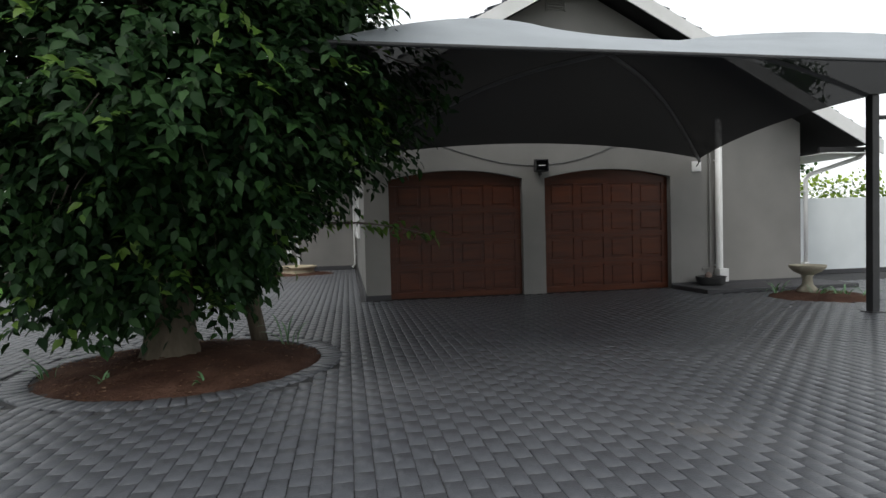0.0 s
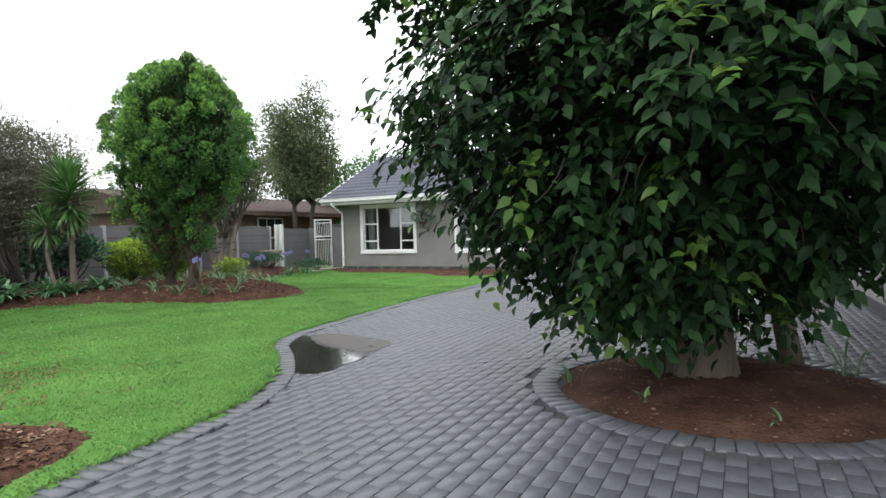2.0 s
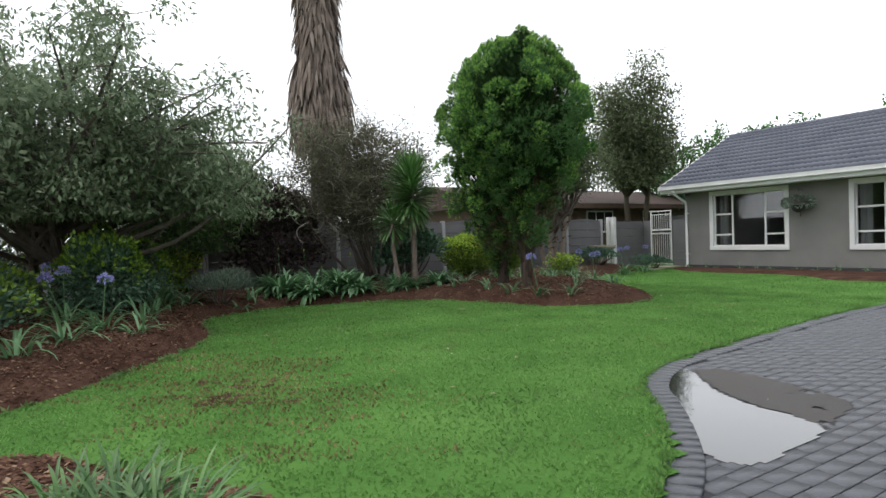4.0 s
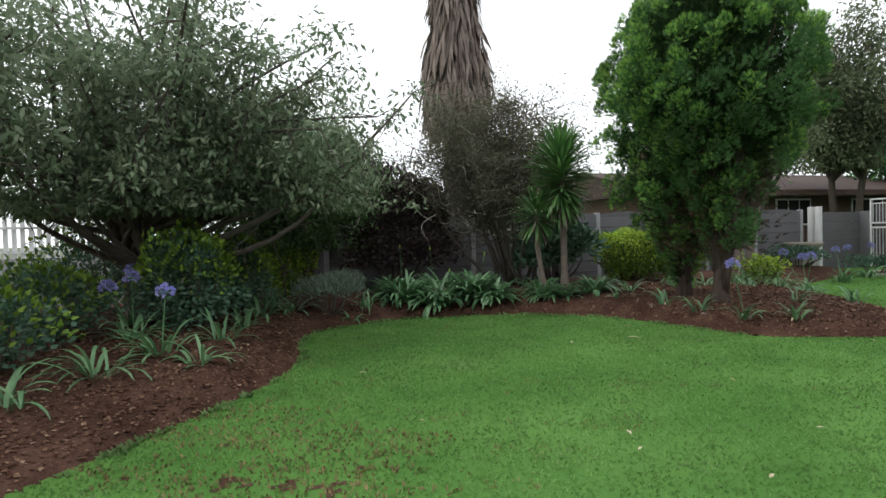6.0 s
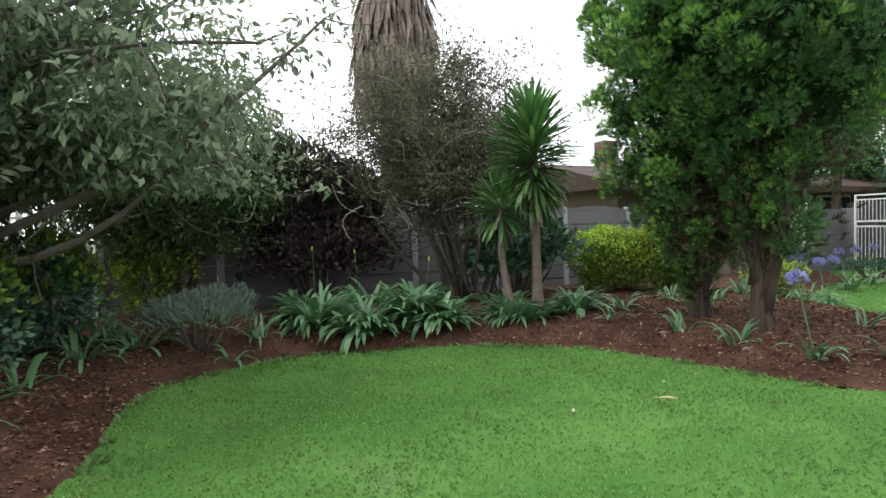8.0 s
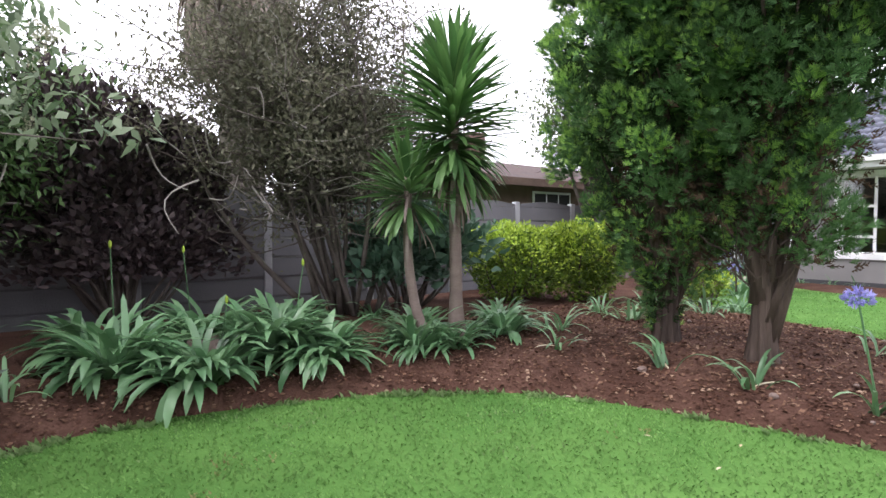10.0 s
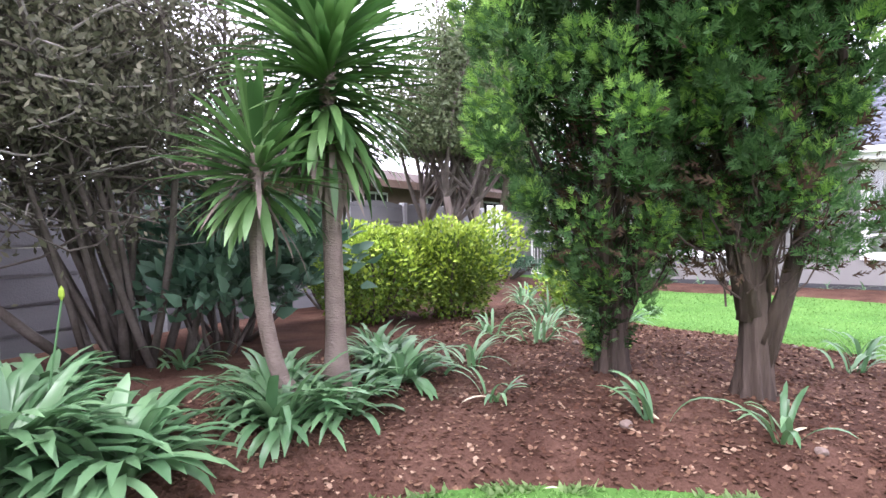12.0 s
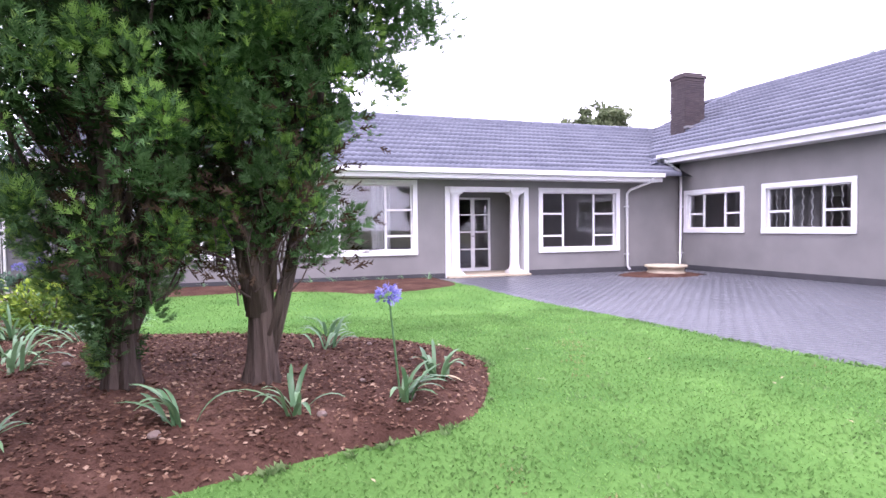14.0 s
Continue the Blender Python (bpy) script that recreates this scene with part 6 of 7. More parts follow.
def yucca(base, pts, r, head, nleaf, length, label, seed):
    """A spineless yucca: ringed stem and a rosette of sword leaves."""
    t = thing("yucca", label, "yucca", pose(0, 0, 0), group="yuccas in the bed")
    rs = np.random.default_rng(seed)
    line = smooth_line(pts, 6)
    k = len(line)
    part("stem", tube(bmesh.new(), line, [r * (1.55 - 0.55 * min(1, i / (k * 0.25))) * (1 - 0.3 * i / k) for i in range(k)], 12), YBARK, t, smooth=True)
    hz = head
    u = rs.uniform(0, 1, nleaf)
    az = rs.uniform(0, 6.28, nleaf)
    tip = np.array(line[-1])
    b = np.stack([tip[0] + 0.05 * np.cos(az), tip[1] + 0.05 * np.sin(az), tip[2] - hz + u * hz * 1.05], -1)
    rise = np.interp(u, [0, 0.3, 0.6, 1.0], [-0.75, -0.05, 0.42, 1.25]) + rs.normal(0, 0.15, nleaf)
    straps("leaf_rosette", b, az, rise, length * rs.uniform(0.75, 1.1, nleaf) * np.interp(u, [0, 0.5, 1], [0.85, 1.1, 0.85]), rs.uniform(0.042, 0.060, nleaf), rs.uniform(0.05, 0.5, nleaf) + 0.35 * (u < 0.25), L_YUC, t, "sword-shaped green leaves")
    n2 = nleaf // 7
    az = rs.uniform(0, 6.28, n2)
    b = np.stack([tip[0] + 0.06 * np.cos(az), tip[1] + 0.06 * np.sin(az), tip[2] - hz + rs.uniform(-0.1, 0.15, n2)], -1)
    straps("dead_leaf", b, az, rs.uniform(-1.3, -0.4, n2), length * rs.uniform(0.5, 0.9, n2), rs.uniform(0.02, 0.04, n2), rs.uniform(0.1, 0.9, n2), THATCH, t, "dry hanging leaves")


yz = bed_z(-13.1, 8.55)
yucca(None, [(-12.70, 8.17, yz - 0.05), (-12.72, 8.18, 0.8), (-12.75, 8.18, 1.8), (-12.75, 8.17, 2.80)], 0.068, 0.95, 520, 0.62, "tall yucca with a single tan stem and a full green head", 71)
yucca(None, [(-12.76, 8.02, yz - 0.05), (-12.86, 7.86, 0.45), (-12.95, 7.80, 0.95), (-12.95, 7.78, 1.45), (-12.92, 7.77, 1.80)], 0.052, 0.32, 120, 0.50, "small yucca on a thin curved stem beside the tall one", 72)


def agapanthus(x, y, radius, n, label, seed, buds=0, width=0.045, mat_=None, group="agapanthus clumps", flower=None, rise=(0.35, 1.35)):
    """A clump of strap leaves arching from the ground, with or without a flower stalk."""
    t = thing("agapanthus", label, "agapanthus", pose(0, 0, 0), group=group)
    rs = np.random.default_rng(seed)
    z0 = bed_z(x, y) - 0.01
    az = rs.uniform(0, 6.28, n)
    br = radius * 0.32 * np.sqrt(rs.uniform(0, 1, n))
    ba = az + rs.normal(0, 0.8, n)
    b = np.stack([x + br * np.cos(ba), y + br * np.sin(ba), np.full(n, z0)], -1)
    straps("leaves", b, az, rs.uniform(*rise, n), radius * rs.uniform(0.85, 1.35, n), width * rs.uniform(0.75, 1.2, n), rs.uniform(0.9, 2.3, n), mat_ or L_AGA, t, seg=6)
    for k in range(buds):
        a = rs.uniform(0, 6.28)
        h = rs.uniform(0.55, 0.95)
        q = (x + 0.3 * radius * math.cos(a), y + 0.3 * radius * math.sin(a), z0)
        e = (q[0] + rs.normal(0, 0.08), q[1] + rs.normal(0, 0.08), z0 + h)
        part("stalk", tube(bmesh.new(), [q, e], [0.006, 0.005], 6), L_AGA, t)
        part("bud", lathe(bmesh.new(), [(0.004, 0), (0.014, 0.02), (0.012, 0.05), (0.002, 0.07)], 8, e), L_GOLD, t, "pale closed bud")
    for h, dx, dy in flower or ():
        e = np.array((x + dx, y + dy, z0 + h))
        part("stalk", tube(bmesh.new(), [(x, y, z0), tuple(e)], [0.008, 0.006], 6), L_AGA, t)
        m = 70
        d = sphere_dirs(m)
        d = d[d[:, 2] > -0.35]
        bm = bmesh.new()
        for v in d[::2]:
            tube(bm, [tuple(e), tuple(e + v * 0.07)], 0.0022, 4, False)
        part("flower_stem", bm, L_AGA, t)
        rep = np.repeat(e + d * 0.065, 5, 0)
        dd = unit(np.repeat(d, 5, 0) + rng.normal(0, 0.55, (len(rep), 3)))
        leaves("flower", rep, dd, rng.normal(size=dd.shape), rng.uniform(0.03, 0.05, len(rep)), L_FLOWER, (SMALL_V * (0.9, 1, 1), SMALL_F), parent=t, label="lilac-blue flower head")
    return t


full = "full green agapanthus clump with broad arching leaves"
for k, (x, y, r, n) in enumerate(((-13.05, 5.95, 0.52, 130), (-13.45, 5.45, 0.52, 120), (-13.3, 6.6, 0.55, 170), (-13.85, 6.25, 0.52, 120), (-12.95, 6.9, 0.45, 120), (-14.0, 5.4, 0.48, 90), (-13.9, 7.0, 0.48, 90))):
    agapanthus(x, y, r, n, full, 100 + k, buds=1 if k in (0, 2, 3, 5) else 0, width=0.068)
for k, (x, y, r, n) in enumerate(((-12.75, 7.75, 0.42, 100), (-12.55, 8.05, 0.34, 65), (-13.05, 8.0, 0.38, 80), (-12.62, 8.72, 0.38, 85), (-12.95, 8.95, 0.30, 55))):
    agapanthus(x, y, r, n, "green agapanthus clump at the foot of the yuccas", 120 + k, width=0.05)
for k, (x, y, r, n) in enumerate(((-13.36, 9.5, 0.30, 18), (-12.41, 9.28, 0.34, 18), (-12.24, 10.34, 0.34, 18), (-12.76, 10.55, 0.32, 16), (-14.2, 8.2, 0.3, 20), (-12.4, 11.0, 0.3, 18), (-12.0, 11.6, 0.34, 22), (-11.9, 12.3, 0.38, 30), (-12.7, 12.0, 0.36, 26), (-13.4, 13.0, 0.35, 24), (-13.9, 14.2, 0.35, 24), (-13.2, 4.7, 0.34, 20), (-12.65, 4.35, 0.24, 12))):
    agapanthus(x, y, r, n, "thin green agapanthus plant in the mulch", 140 + k, width=0.03, group="young agapanthus")
young = "young agapanthus with a few upright leaves and a dry brown one"
for k, (x, y, r, n) in enumerate(((-10.95, 8.88, 0.30, 11), (-10.32, 8.96, 0.30, 12), (-9.2, 9.45, 0.29, 12), (-9.75, 11.3, 0.30, 13), (-9.93, 10.35, 0.28, 10), (-11.9, 8.72, 0.24, 8))):
    a = agapanthus(x, y, r, n, young, 160 + k, width=0.032, group="young agapanthus", rise=(0.8, 1.5))
    az = np.array([rng.uniform(0, 6.28)])
    straps("dead_leaf", np.array([[x, y, bed_z(x, y)]]), az, np.array([0.3]), np.array([0.25]), np.array([0.03]), np.array([0.8]), DEADLEAF, a, "dry straw-coloured leaf")
agapanthus(-9.6, 9.05, 0.32, 13, "young agapanthus with one lilac-blue flower head", 170, width=0.034, group="young agapanthus", rise=(0.7, 1.45), flower=((0.72, -0.1, -0.1),))
agapanthus(-12.3, 13.4, 0.4, 30, "agapanthus with lilac-blue flower heads behind the cypresses", 171, flower=((0.75, 0.1, 0.0), (0.7, -0.25, 0.2), (0.8, -0.4, -0.15)))
agapanthus(-13.5, 16.0, 0.4, 30, "agapanthus with lilac-blue flower heads near the gate", 172, flower=((0.8, 0.1, 0.0), (0.75, -0.35, 0.2)))
agapanthus(-14.1, 17.6, 0.4, 26, "agapanthus with a lilac-blue flower head near the gate", 173, flower=((0.8, 0.1, 0.0),))
# left border
for k, (x, y, r, n, fl) in enumerate(((-12.6, 3.05, 0.40, 26, None), (-11.6, 2.75, 0.34, 16, None), (-10.6, 2.55, 0.38, 18, None), (-9.9, 2.0, 0.42, 24, ((0.62, 0.0, 0.05),)), (-9.5, 2.35, 0.36, 16, None), (-10.9, 1.6, 0.42, 26, ((0.7, 0, 0), (0.62, 0.2, -0.2))), (-9.1, 1.6, 0.4, 22, None), (-8.3, 1.2, 0.4, 20, None), (-13.0, 3.5, 0.42, 28, None), (-13.3, 3.1, 0.5, 30, None), (-8.0, 0.5, 0.4, 24, ((0.7, 0.0, 0.1), (0.66, 0.2, 0.0))), (-12.2, 1.4, 0.4, 24, ((0.72, 0, 0),)))):
    agapanthus(x, y, r, n, "green agapanthus plant in the shaded border" if not fl else "agapanthus with lilac-blue flowers in the shaded border", 180 + k, width=0.036, flower=fl)
# iris-like grass clumps in the near bed and by the tree
for k, (x, y, r, n) in enumerate(((-3.62, 1.92, 0.36, 120), (-3.88, 1.76, 0.36, 120), (-3.45, 1.70, 0.32, 90), (-4.1, 1.58, 0.32, 90), (-4.75, 1.85, 0.2, 14))):
    agapanthus(x, y, r, n, "tuft of upright grassy green leaves in the near bed", 200 + k, width=0.016, mat_=L_YUC, group="grassy tufts", rise=(1.05, 1.55))
for k, (x, y, r, n) in enumerate(((-0.75, 5.2, 0.26, 8), (1.32, 6.15, 0.36, 9), (-0.1, 4.7, 0.16, 5), (0.75, 4.55, 0.12, 4))):
    agapanthus(x, y, r, n, "small spiky plant at the foot of the tree", 210 + k, width=0.022, rise=(0.8, 1.5), group="spiky plants")
for k in range(14):
    x = -13.6 + k * 0.58
    agapanthus(x, 19.25 + 0.2 * math.sin(k * 2.3), 0.2 + 0.05 * math.sin(k), 8, "small seedling in the bed along the house wall", 220 + k, width=0.022, group="seedlings by the wall")
for k, (x, y) in enumerate(((9.35, 8.5), (9.9, 7.75), (10.15, 7.5), (9.6, 7.9))):
    agapanthus(x, y, 0.26, 14, "small spiky green plant round the stone urn", 240 + k, width=0.025, group="plants round the urn", rise=(0.5, 1.4))


# ---------------------------------------------------------------- ornaments and small things
def urn(x, y, s, label, z=0.0):
    u = thing("stone_urn", label, "urn", pose(x, y, z))
    part("pedestal", lathe(bmesh.new(), [(0.20 * s, 0), (0.20 * s, 0.06 * s), (0.16 * s, 0.10 * s), (0.10 * s, 0.16 * s), (0.085 * s, 0.30 * s), (0.12 * s, 0.36 * s)], 24), CONCRETE, u, smooth=True)
    part("bowl", lathe(bmesh.new(), [(0.12 * s, 0.36 * s), (0.24 * s, 0.42 * s), (0.32 * s, 0.50 * s), (0.33 * s, 0.55 * s), (0.30 * s, 0.55 * s), (0.26 * s, 0.49 * s), (0.02, 0.46 * s)], 28), CONCRETE, u, smooth=True)
    return u


bz = grid_sheet("flower_bed", 8.9, 10.6, 7.1, 8.9, 0.06, lambda x, y: np.hypot((x - 9.75) / 0.8, (y - 8.0) / 0.8) < 1, lambda x, y: 0.07 - 0.09 * np.clip(np.hypot((x - 9.75) / 0.8, (y - 8.0) / 0.8), 0, 1) ** 4 + 0.01 * wavy(x, y, 6), SOIL)
tagged(bz, "small round soil bed cut into the paving", "flower bed", kind="structure")
urn(9.62, 8.15, 0.85, "weathered cast-stone bird bath in the small bed", 0.05)
urn(-16.0, 17.75, 1.5, "pale cast-stone urn on a pedestal by the fence", 0.05)
disc_bed = grid_sheet("flower_bed", -1.2, 1.7, 16.9, 19.4, 0.07, lambda x, y: np.hypot((x - 0.3) / 1.25, (y - 18.3) / 0.9) < 1, lambda x, y: 0.06 - 0.08 * np.clip(np.hypot((x - 0.3) / 1.25, (y - 18.3) / 0.9), 0, 1) ** 4 + 0.012 * wavy(x, y, 6), SOIL)
tagged(disc_bed, "dark soil bed in the paving at the house corner", "flower bed", kind="structure")
planter = thing("planter_ring", "low cream cast ring planter lying in the corner bed", "planter", pose(0.45, 18.25, 0.03))
part("ring", lathe(bmesh.new(), [(0.52, 0), (0.50, 0.05), (0.46, 0.09), (0.50, 0.16), (0.56, 0.18), (0.56, 0.23), (0.44, 0.23), (0.42, 0.16), (0.02, 0.15)], 30), TERRA, planter, smooth=True)
basket = thing("hanging_basket", "hanging basket with pale green trailing leaves on the house wall", "hanging basket", pose(-10.15, FACADE - 0.3, 0))
part("bracket", tube(bmesh.new(), [(0, 0.28, 2.35), (0, 0.0, 2.4), (0, 0, 2.3)], 0.01, 6), STEEL, basket)
part("pot", lathe(bmesh.new(), [(0.05, 1.72), (0.16, 1.8), (0.2, 1.93), (0.17, 1.93), (0.02, 1.9)], 18), GREYPOT, basket)
part("chain", tube(bmesh.new(), [(0, 0, 2.3), (0.18, 0, 1.93)], 0.004, 5), STEEL, basket)
d = sphere_dirs(500)
leaves("foliage", np.array((0, 0, 2.02)) + d * (0.42, 0.2, 0.16), d + (0, 0, -0.3), rng.normal(size=d.shape), rng.uniform(0.06, 0.12, 500), L_SILV, (SMALL_V, SMALL_F), parent=basket)
plug = thing("bird_feeder", "small dark stem hanging under the basket", "ornament", pose(-10.1, FACADE - 0.3, 1.6))
part("stem", tube(bmesh.new(), [(0, 0, 0), (0, 0, 0.15)], 0.015, 6), TWIG, plug)


def stone(x, y, s, label, m=ROCK, sx=1.0):
    t = thing("stone", label, "stone", pose(x, y, bed_z(x, y) + s * 0.25, 0, 0, x * 50))
    bm = bmesh.new()
    bmesh.ops.create_icosphere(bm, subdivisions=3, radius=s)
    for v in bm.verts:
        v.co *= 1 + 0.22 * noise.noise(v.co / s * 1.3 + Vector((x, y, 0)))
        v.co.z *= 0.75
        v.co.x *= sx
    part("rock", bm, m, t, smooth=True)


stone(-13.45, 6.12, 0.21, "pinkish field stone among the agapanthus")
stone(-11.1, 8.75, 0.036, "small pinkish stone on the mulch")
for k in range(12):
    x, y = rng.uniform(-12, -9), rng.uniform(8.6, 11.5)
    if inside(np.array([x]), np.array([y]), BEDWEST)[0]:
        stone(x, y, rng.uniform(0.015, 0.035), "small pebble on the mulch")


def fallen(x, y, z, s, k):
    t = thing("fallen_leaf", "dry pale fallen leaf lying flat", "leaf", pose(0, 0, 0), group="fallen leaves")
    a = rng.uniform(0, 6.28)
    leaves("blade", np.array([[x, y, z + 0.012]]), np.array([[math.cos(a), math.sin(a), 0.06]]), np.array([[0.1, 0.1, 1.0]]), s, DEADLEAF, (SMALL_V * (0.6, 1, 1), SMALL_F), parent=t)


fallen(-9.48, 7.32, 0.05, 0.19, 0)
for k in range(26):
    x, y = rng.uniform(-11.5, -4), rng.uniform(3.5, 12)
    if inside(np.array([x]), np.array([y]), KPOLY_W)[0] and not inside(np.array([x]), np.array([y]), BEDWEST)[0]:
        fallen(x, y, 0.04, rng.uniform(0.05, 0.11), k)
for k in range(30):
    fallen(rng.uniform(-4, 5), rng.uniform(1.6, 9), 0.004, rng.uniform(0.02, 0.05), k)

# neighbour's house over the fence
nb = thing("neighbour_house", "low brown brick house with a weathered brown roof behind the fence", "house", pose(0, 0, 0))
part("wall", boxes((-27, -20.0, 15.8, 29.5, 0, 2.75)), FACEBRICK, nb)
for y in (17.4, 21.2, 25.0):
    wn = part("window", boxes((-20.0, -19.95, y, y + 1.7, 1.35, 2.35), bevel=0.01), WHITE, nb, "white framed window")
    for q in range(3):
        part("pane", boxes((-19.95, -19.94, y + 0.06 + q * 0.54, y + 0.54 + q * 0.54, 1.42, 2.28)), BLACK, wn)
bm = bmesh.new()
prof = [(-19.2, 2.62), (-23.5, 3.6), (-27.8, 2.62), (-27.8, 2.5), (-19.2, 2.5)]
vs = [bm.verts.new((x, y, z)) for y in (15.2, 30.2) for x, z in prof]
for i in range(5):
    j = (i + 1) % 5
    bm.faces.new([vs[q] for q in (i, j, 5 + j, 5 + i)])
bm.faces.new(vs[4::-1])
bm.faces.new(vs[5:])
part("roof", bm, BROWNROOF, nb, "weathered brown roof sheeting")
part("fascia", boxes((-19.24, -19.2, 15.2, 30.2, 2.42, 2.62)), FACEBRICK, nb)
part("chimney", boxes((-23.8, -23.2, 18, 18.6, 3.4, 4.5), bevel=0.02), FACEBRICK, nb)

# ---------------------------------------------------------------- paving of single bricks
BL, BW, JT = 0.222, 0.110, 0.006
sheet = grid_sheet("paving_joints", -6.2, 16, -9, 19.9, 0.15, lambda x, y: inside(x, y, KPOLY_E), lambda x, y: -0.011 + 0 * x, JOINT)
paving = thing("paving", "charcoal concrete brick drive laid in straight courses, damp and slightly uneven", "paving", pose(0, 0, 0), kind="structure")
tagged(sheet, "dark sand joints between the drive's bricks", "paving", kind="structure")


def brick_mesh(l, w, name, h=0.02, b=0.0028):
    v = [(-l / 2, -w / 2, -h), (l / 2, -w / 2, -h), (l / 2, w / 2, -h), (-l / 2, w / 2, -h), (-l / 2, -w / 2, -b), (l / 2, -w / 2, -b), (l / 2, w / 2, -b), (-l / 2, w / 2, -b),
         (-l / 2 + b, -w / 2 + b, 0), (l / 2 - b, -w / 2 + b, 0), (l / 2 - b, w / 2 - b, 0), (-l / 2 + b, w / 2 - b, 0)]
    f = [(0, 1, 5, 4), (1, 2, 6, 5), (2, 3, 7, 6), (3, 0, 4, 7), (4, 5, 9, 8), (5, 6, 10, 9), (6, 7, 11, 10), (7, 4, 8, 11), (8, 9, 10, 11)]
    return np.array(v), np.array(f)


bv, bf = brick_mesh(BW - JT, BL - JT, "brick")
xs = np.arange(-6.1, 14.0, BW)
ys = np.arange(-3.0, 19.9, BL)
gx, gy = np.meshgrid(xs, ys)
gy = gy + (np.round((gx + 6.1) / BW).astype(int) % 2) * BL / 2
gx, gy = gx.ravel(), gy.ravel()
ok = inside(gx, gy, KPOLY_E) & (edge_distance(gx, gy, list(KERB) + [(99, 19.8), (99, -9)]) > 0.16)
ok &= np.hypot(gx - RING[0], gy - RING[1]) > RING[2] + 0.27
ok &= ~((gx > WING - 0.05) & (gy > GARAGE - 0.05)) & (gy < FACADE - 0.04) & ~((gx > 8.25) & (gy > 8.9) & (gx < 11.5))
ok &= ~((gx > -5.4) & (gx < -2.86) & (gy > FACADE - 0.28))
ok &= ~(np.hypot((gx - 9.75) / 0.85, (gy - 8.0) / 0.85) < 1) & ~(np.hypot((gx - 0.3) / 1.28, (gy - 18.3) / 0.93) < 1)
gx, gy = gx[ok], gy[ok]
DIP = lambda x, y: np.exp(-(((x + 3.75) / 0.75) ** 2 + ((y - 5.55) / 0.95) ** 2))
gz = 0.003 * wavy(gx, gy, 1.3) + rng.normal(0, 0.0009, len(gx)) - 0.012 * DIP(gx, gy)
tilt = rng.normal(0, 0.0018, (len(gx), 2))
near = (gx > -2.0) & (gx < 0.6) & (gy > 1.6) & (gy < 4.2)
pick = np.nonzero(near)[0]
pick = pick[:: max(1, math.ceil(len(pick) / 300))][:300]
rest = np.ones(len(gx), bool)
rest[pick] = False
p = np.stack([gx, gy, gz], -1)[rest]
tl = tilt[rest]
v = bv[None] + 0 * p[:, None]
v[..., 2] += v[..., 0] * tl[:, None, 0] + v[..., 1] * tl[:, None, 1]
v = v + p[:, None]
f = bf[None] + (np.arange(len(p)) * len(bv))[:, None, None]
tagged(mesh_np("bricks", v.reshape(-1, 3), f.reshape(-1, 4), PAVER, paving), kind="stuff")
one = mesh_np("brick", bv, bf, PAVER, paving)
one_me = one.data
bpy.data.objects.remove(one)
for i in pick:
    b = new("brick", one_me)
    b.parent = paving
    b.matrix_local = pose(gx[i], gy[i], gz[i], math.degrees(tilt[i, 1]), -math.degrees(tilt[i, 0]), 0)

# soldier course along the lawn
kerb = thing("kerb", "soldier course of charcoal bricks edging the lawn", "kerb", pose(0, 0, 0), kind="structure")
kv, kf = brick_mesh(0.215, 0.103, "brick", 0.03, 0.008)
kb = mesh_np("brick", kv, kf, PAVER, kerb)
kme = kb.data
bpy.data.objects.remove(kb)
pts = np.array(KERB)
seg = np.hypot(*np.diff(pts, axis=0).T)
acc = np.concatenate([[0], np.cumsum(seg)])
for s in np.arange(5.0, acc[-1] - 0.2, 0.112):
    x, y = np.interp(s, acc, pts[:, 0]), np.interp(s, acc, pts[:, 1])
    x2, y2 = np.interp(s + 0.05, acc, pts[:, 0]), np.interp(s + 0.05, acc, pts[:, 1])
    b = new("brick", kme)
    b.parent = kerb
    a = math.degrees(math.atan2(y2 - y, x2 - x)) - 90
    b.matrix_local = pose(x + 0.06 * math.cos(math.radians(a)), y + 0.06 * math.sin(math.radians(a)), 0.012 + 0.003 * math.sin(s * 9), rng.normal(0, 1.0), rng.normal(0, 1.2), a + rng.normal(0, 0.8))

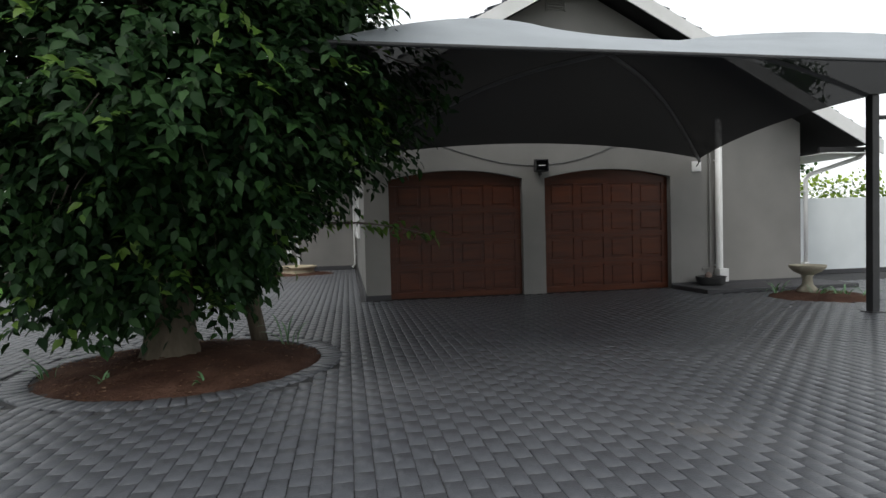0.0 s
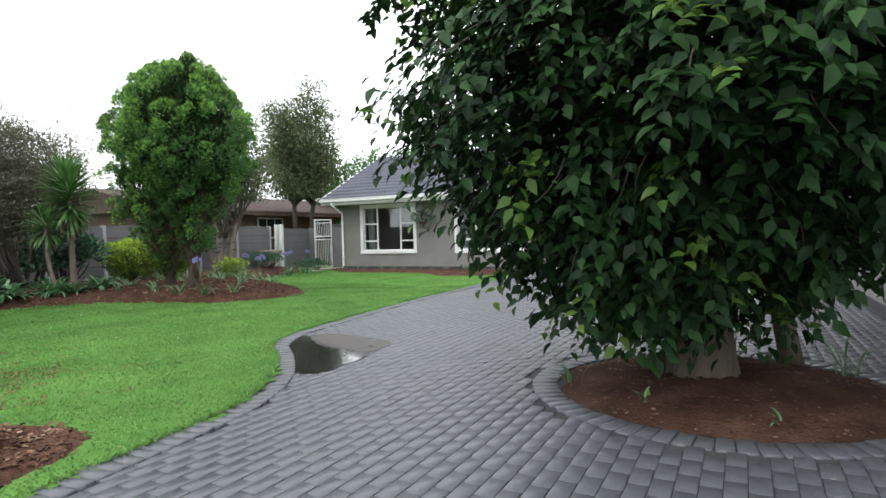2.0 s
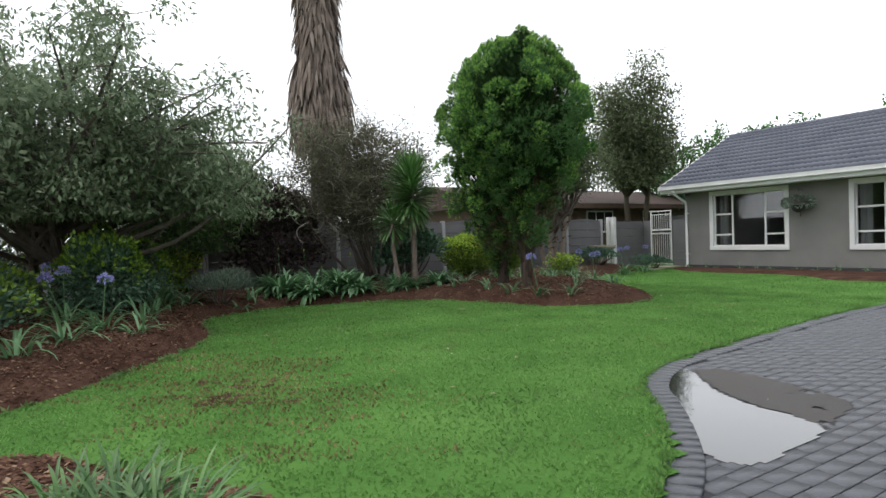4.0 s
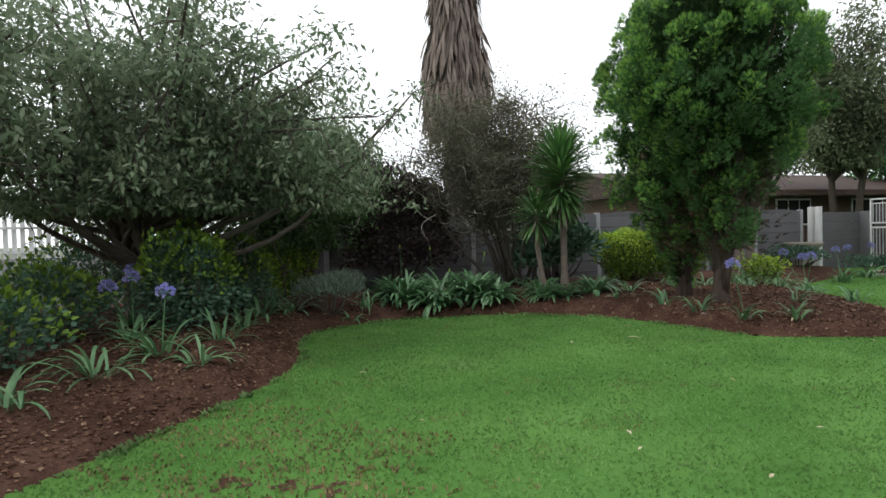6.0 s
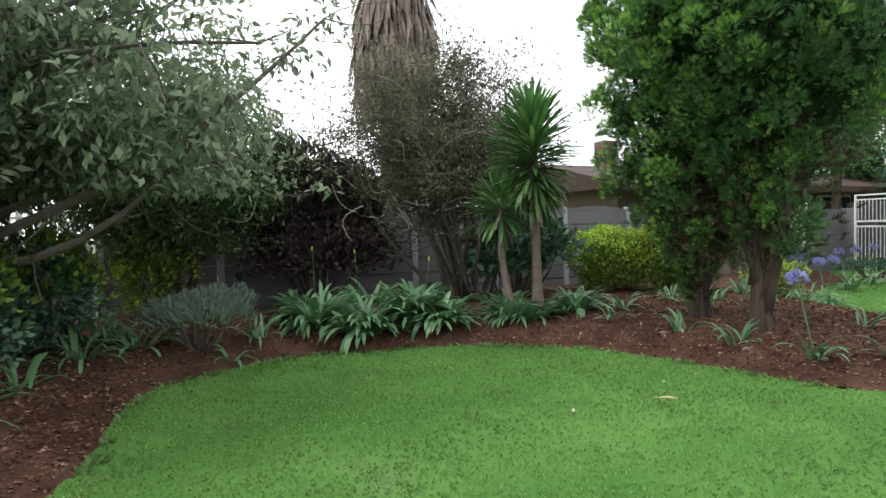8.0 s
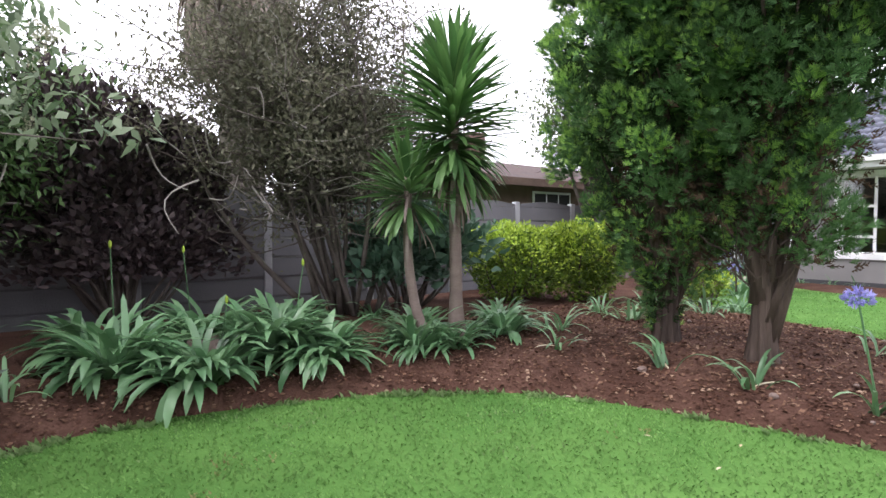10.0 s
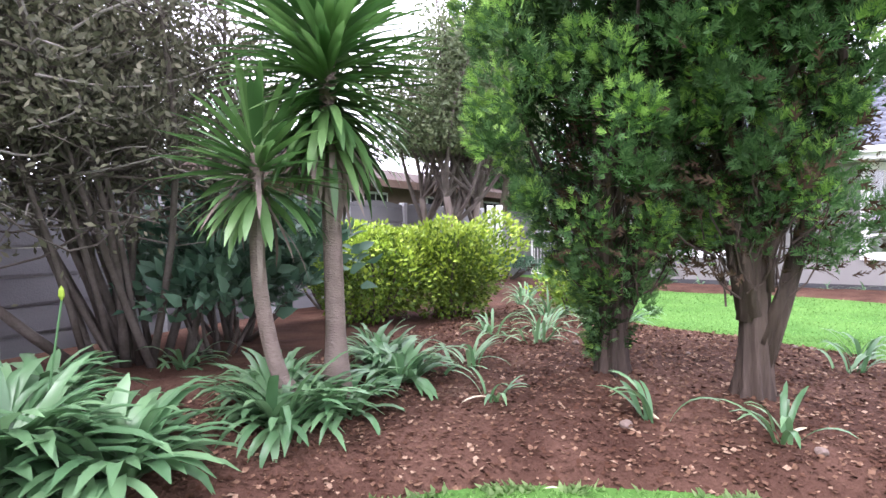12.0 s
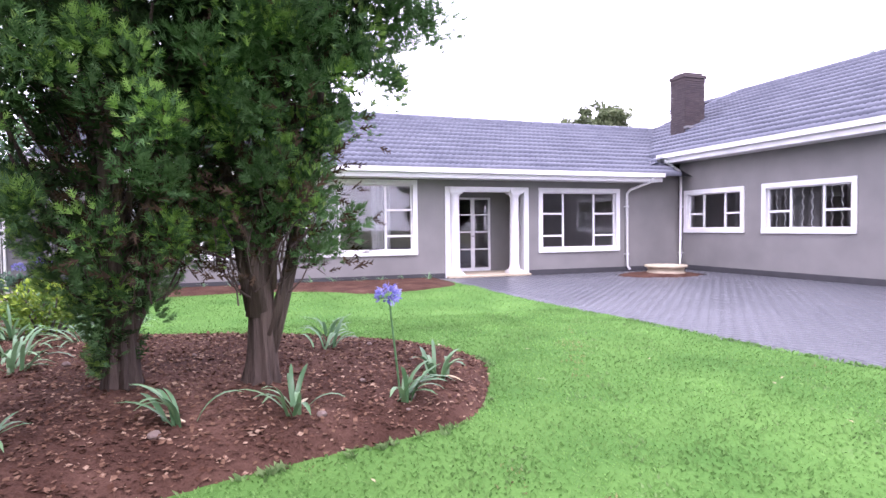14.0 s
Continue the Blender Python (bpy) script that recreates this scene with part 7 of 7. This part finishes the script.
# ring of bricks round the tree bed, and its mulch
ringk = thing("brick_ring", "ring of charcoal bricks on edge round the tree bed", "kerb", pose(RING[0], RING[1], 0), kind="structure")
for n_, rr, ll in ((78, RING[2] + 0.13, 0.0), ):
    for k in range(n_):
        a = k * 360 / n_
        b = new("brick", kme)
        b.parent = ringk
        b.matrix_local = pose(rr * math.cos(math.radians(a)), rr * math.sin(math.radians(a)), 0.006 + 0.003 * math.sin(k * 1.7), rng.normal(0, 1), rng.normal(0, 1.2), a + rng.normal(0, 0.7))
tree_bed = grid_sheet("tree_bed", RING[0] - 1.5, RING[0] + 1.5, RING[1] - 1.5, RING[1] + 1.5, 0.05, lambda x, y: np.hypot(x - RING[0], y - RING[1]) < RING[2] + 0.04, lambda x, y: -0.01 + 0.13 * (1 - np.clip(np.hypot(x - RING[0], y - RING[1]) / RING[2], 0, 1) ** 2) + 0.015 * wavy(x, y, 5, 1) + 0.01 * wavy(x, y, 11, 2), SOIL)
tagged(tree_bed, "round mound of dark red-brown mulch under the tree", "flower bed", kind="structure")
n = 1400
a, r = rng.uniform(0, 6.28, n), RING[2] * np.sqrt(rng.uniform(0, 1, n))
x, y = RING[0] + r * np.cos(a), RING[1] + r * np.sin(a)
z = 0.0 + 0.13 * (1 - (r / RING[2]) ** 2) + 0.015 * wavy(x, y, 5, 1) + 0.01 * wavy(x, y, 11, 2)
tagged(leaves("bark_chips", np.stack([x, y, z], -1), np.stack([np.cos(a * 5), np.sin(a * 5), 0.2 + 0 * a], -1), np.stack([0.2 * np.sin(a), 0.2 * np.cos(a), 1 + 0 * a], -1), rng.uniform(0.015, 0.05, n), CHIP, (SMALL_V * (1.5, 1, 1), SMALL_F)), "loose bark chips on the tree mound", "mulch", kind="stuff")

# rain puddle standing in the dip by the kerb
PUD = smooth_line([(-4.39, 5.54), (-4.65, 5.98), (-4.70, 6.26), (-4.57, 6.34), (-4.08, 5.92), (-3.66, 5.73), (-3.38, 5.70), (-3.11, 5.57), (-3.07, 5.19), (-3.04, 4.78), (-3.15, 4.61), (-3.41, 4.69), (-3.82, 5.05), (-4.39, 5.54)], 6)[:-1]
SILT = smooth_line([(-4.60, 6.40), (-4.39, 6.62), (-3.8, 6.52), (-3.28, 6.31), (-3.18, 5.90), (-3.12, 5.60), (-3.39, 5.73), (-3.66, 5.76), (-4.07, 5.95), (-4.60, 6.40)], 6)[:-1]
silt = grid_sheet("silt_patch", -4.8, -2.9, 4.6, 6.7, 0.03, lambda x, y: inside(x, y, SILT) & (wavy(x, y, 4, 1) > -0.62), lambda x, y: 0.0005 + 0.0006 * wavy(x, y, 9), MUD)
tagged(silt, "wet brown silt left beside the puddle", "mud", kind="structure")
puddle = grid_sheet("puddle", -4.8, -2.9, 4.6, 6.7, 0.03, lambda x, y: inside(x, y, PUD), lambda x, y: 0.0015 + 0 * x, WATER)
tagged(puddle, "shallow rain puddle reflecting the sky beside the kerb", "puddle", kind="structure")
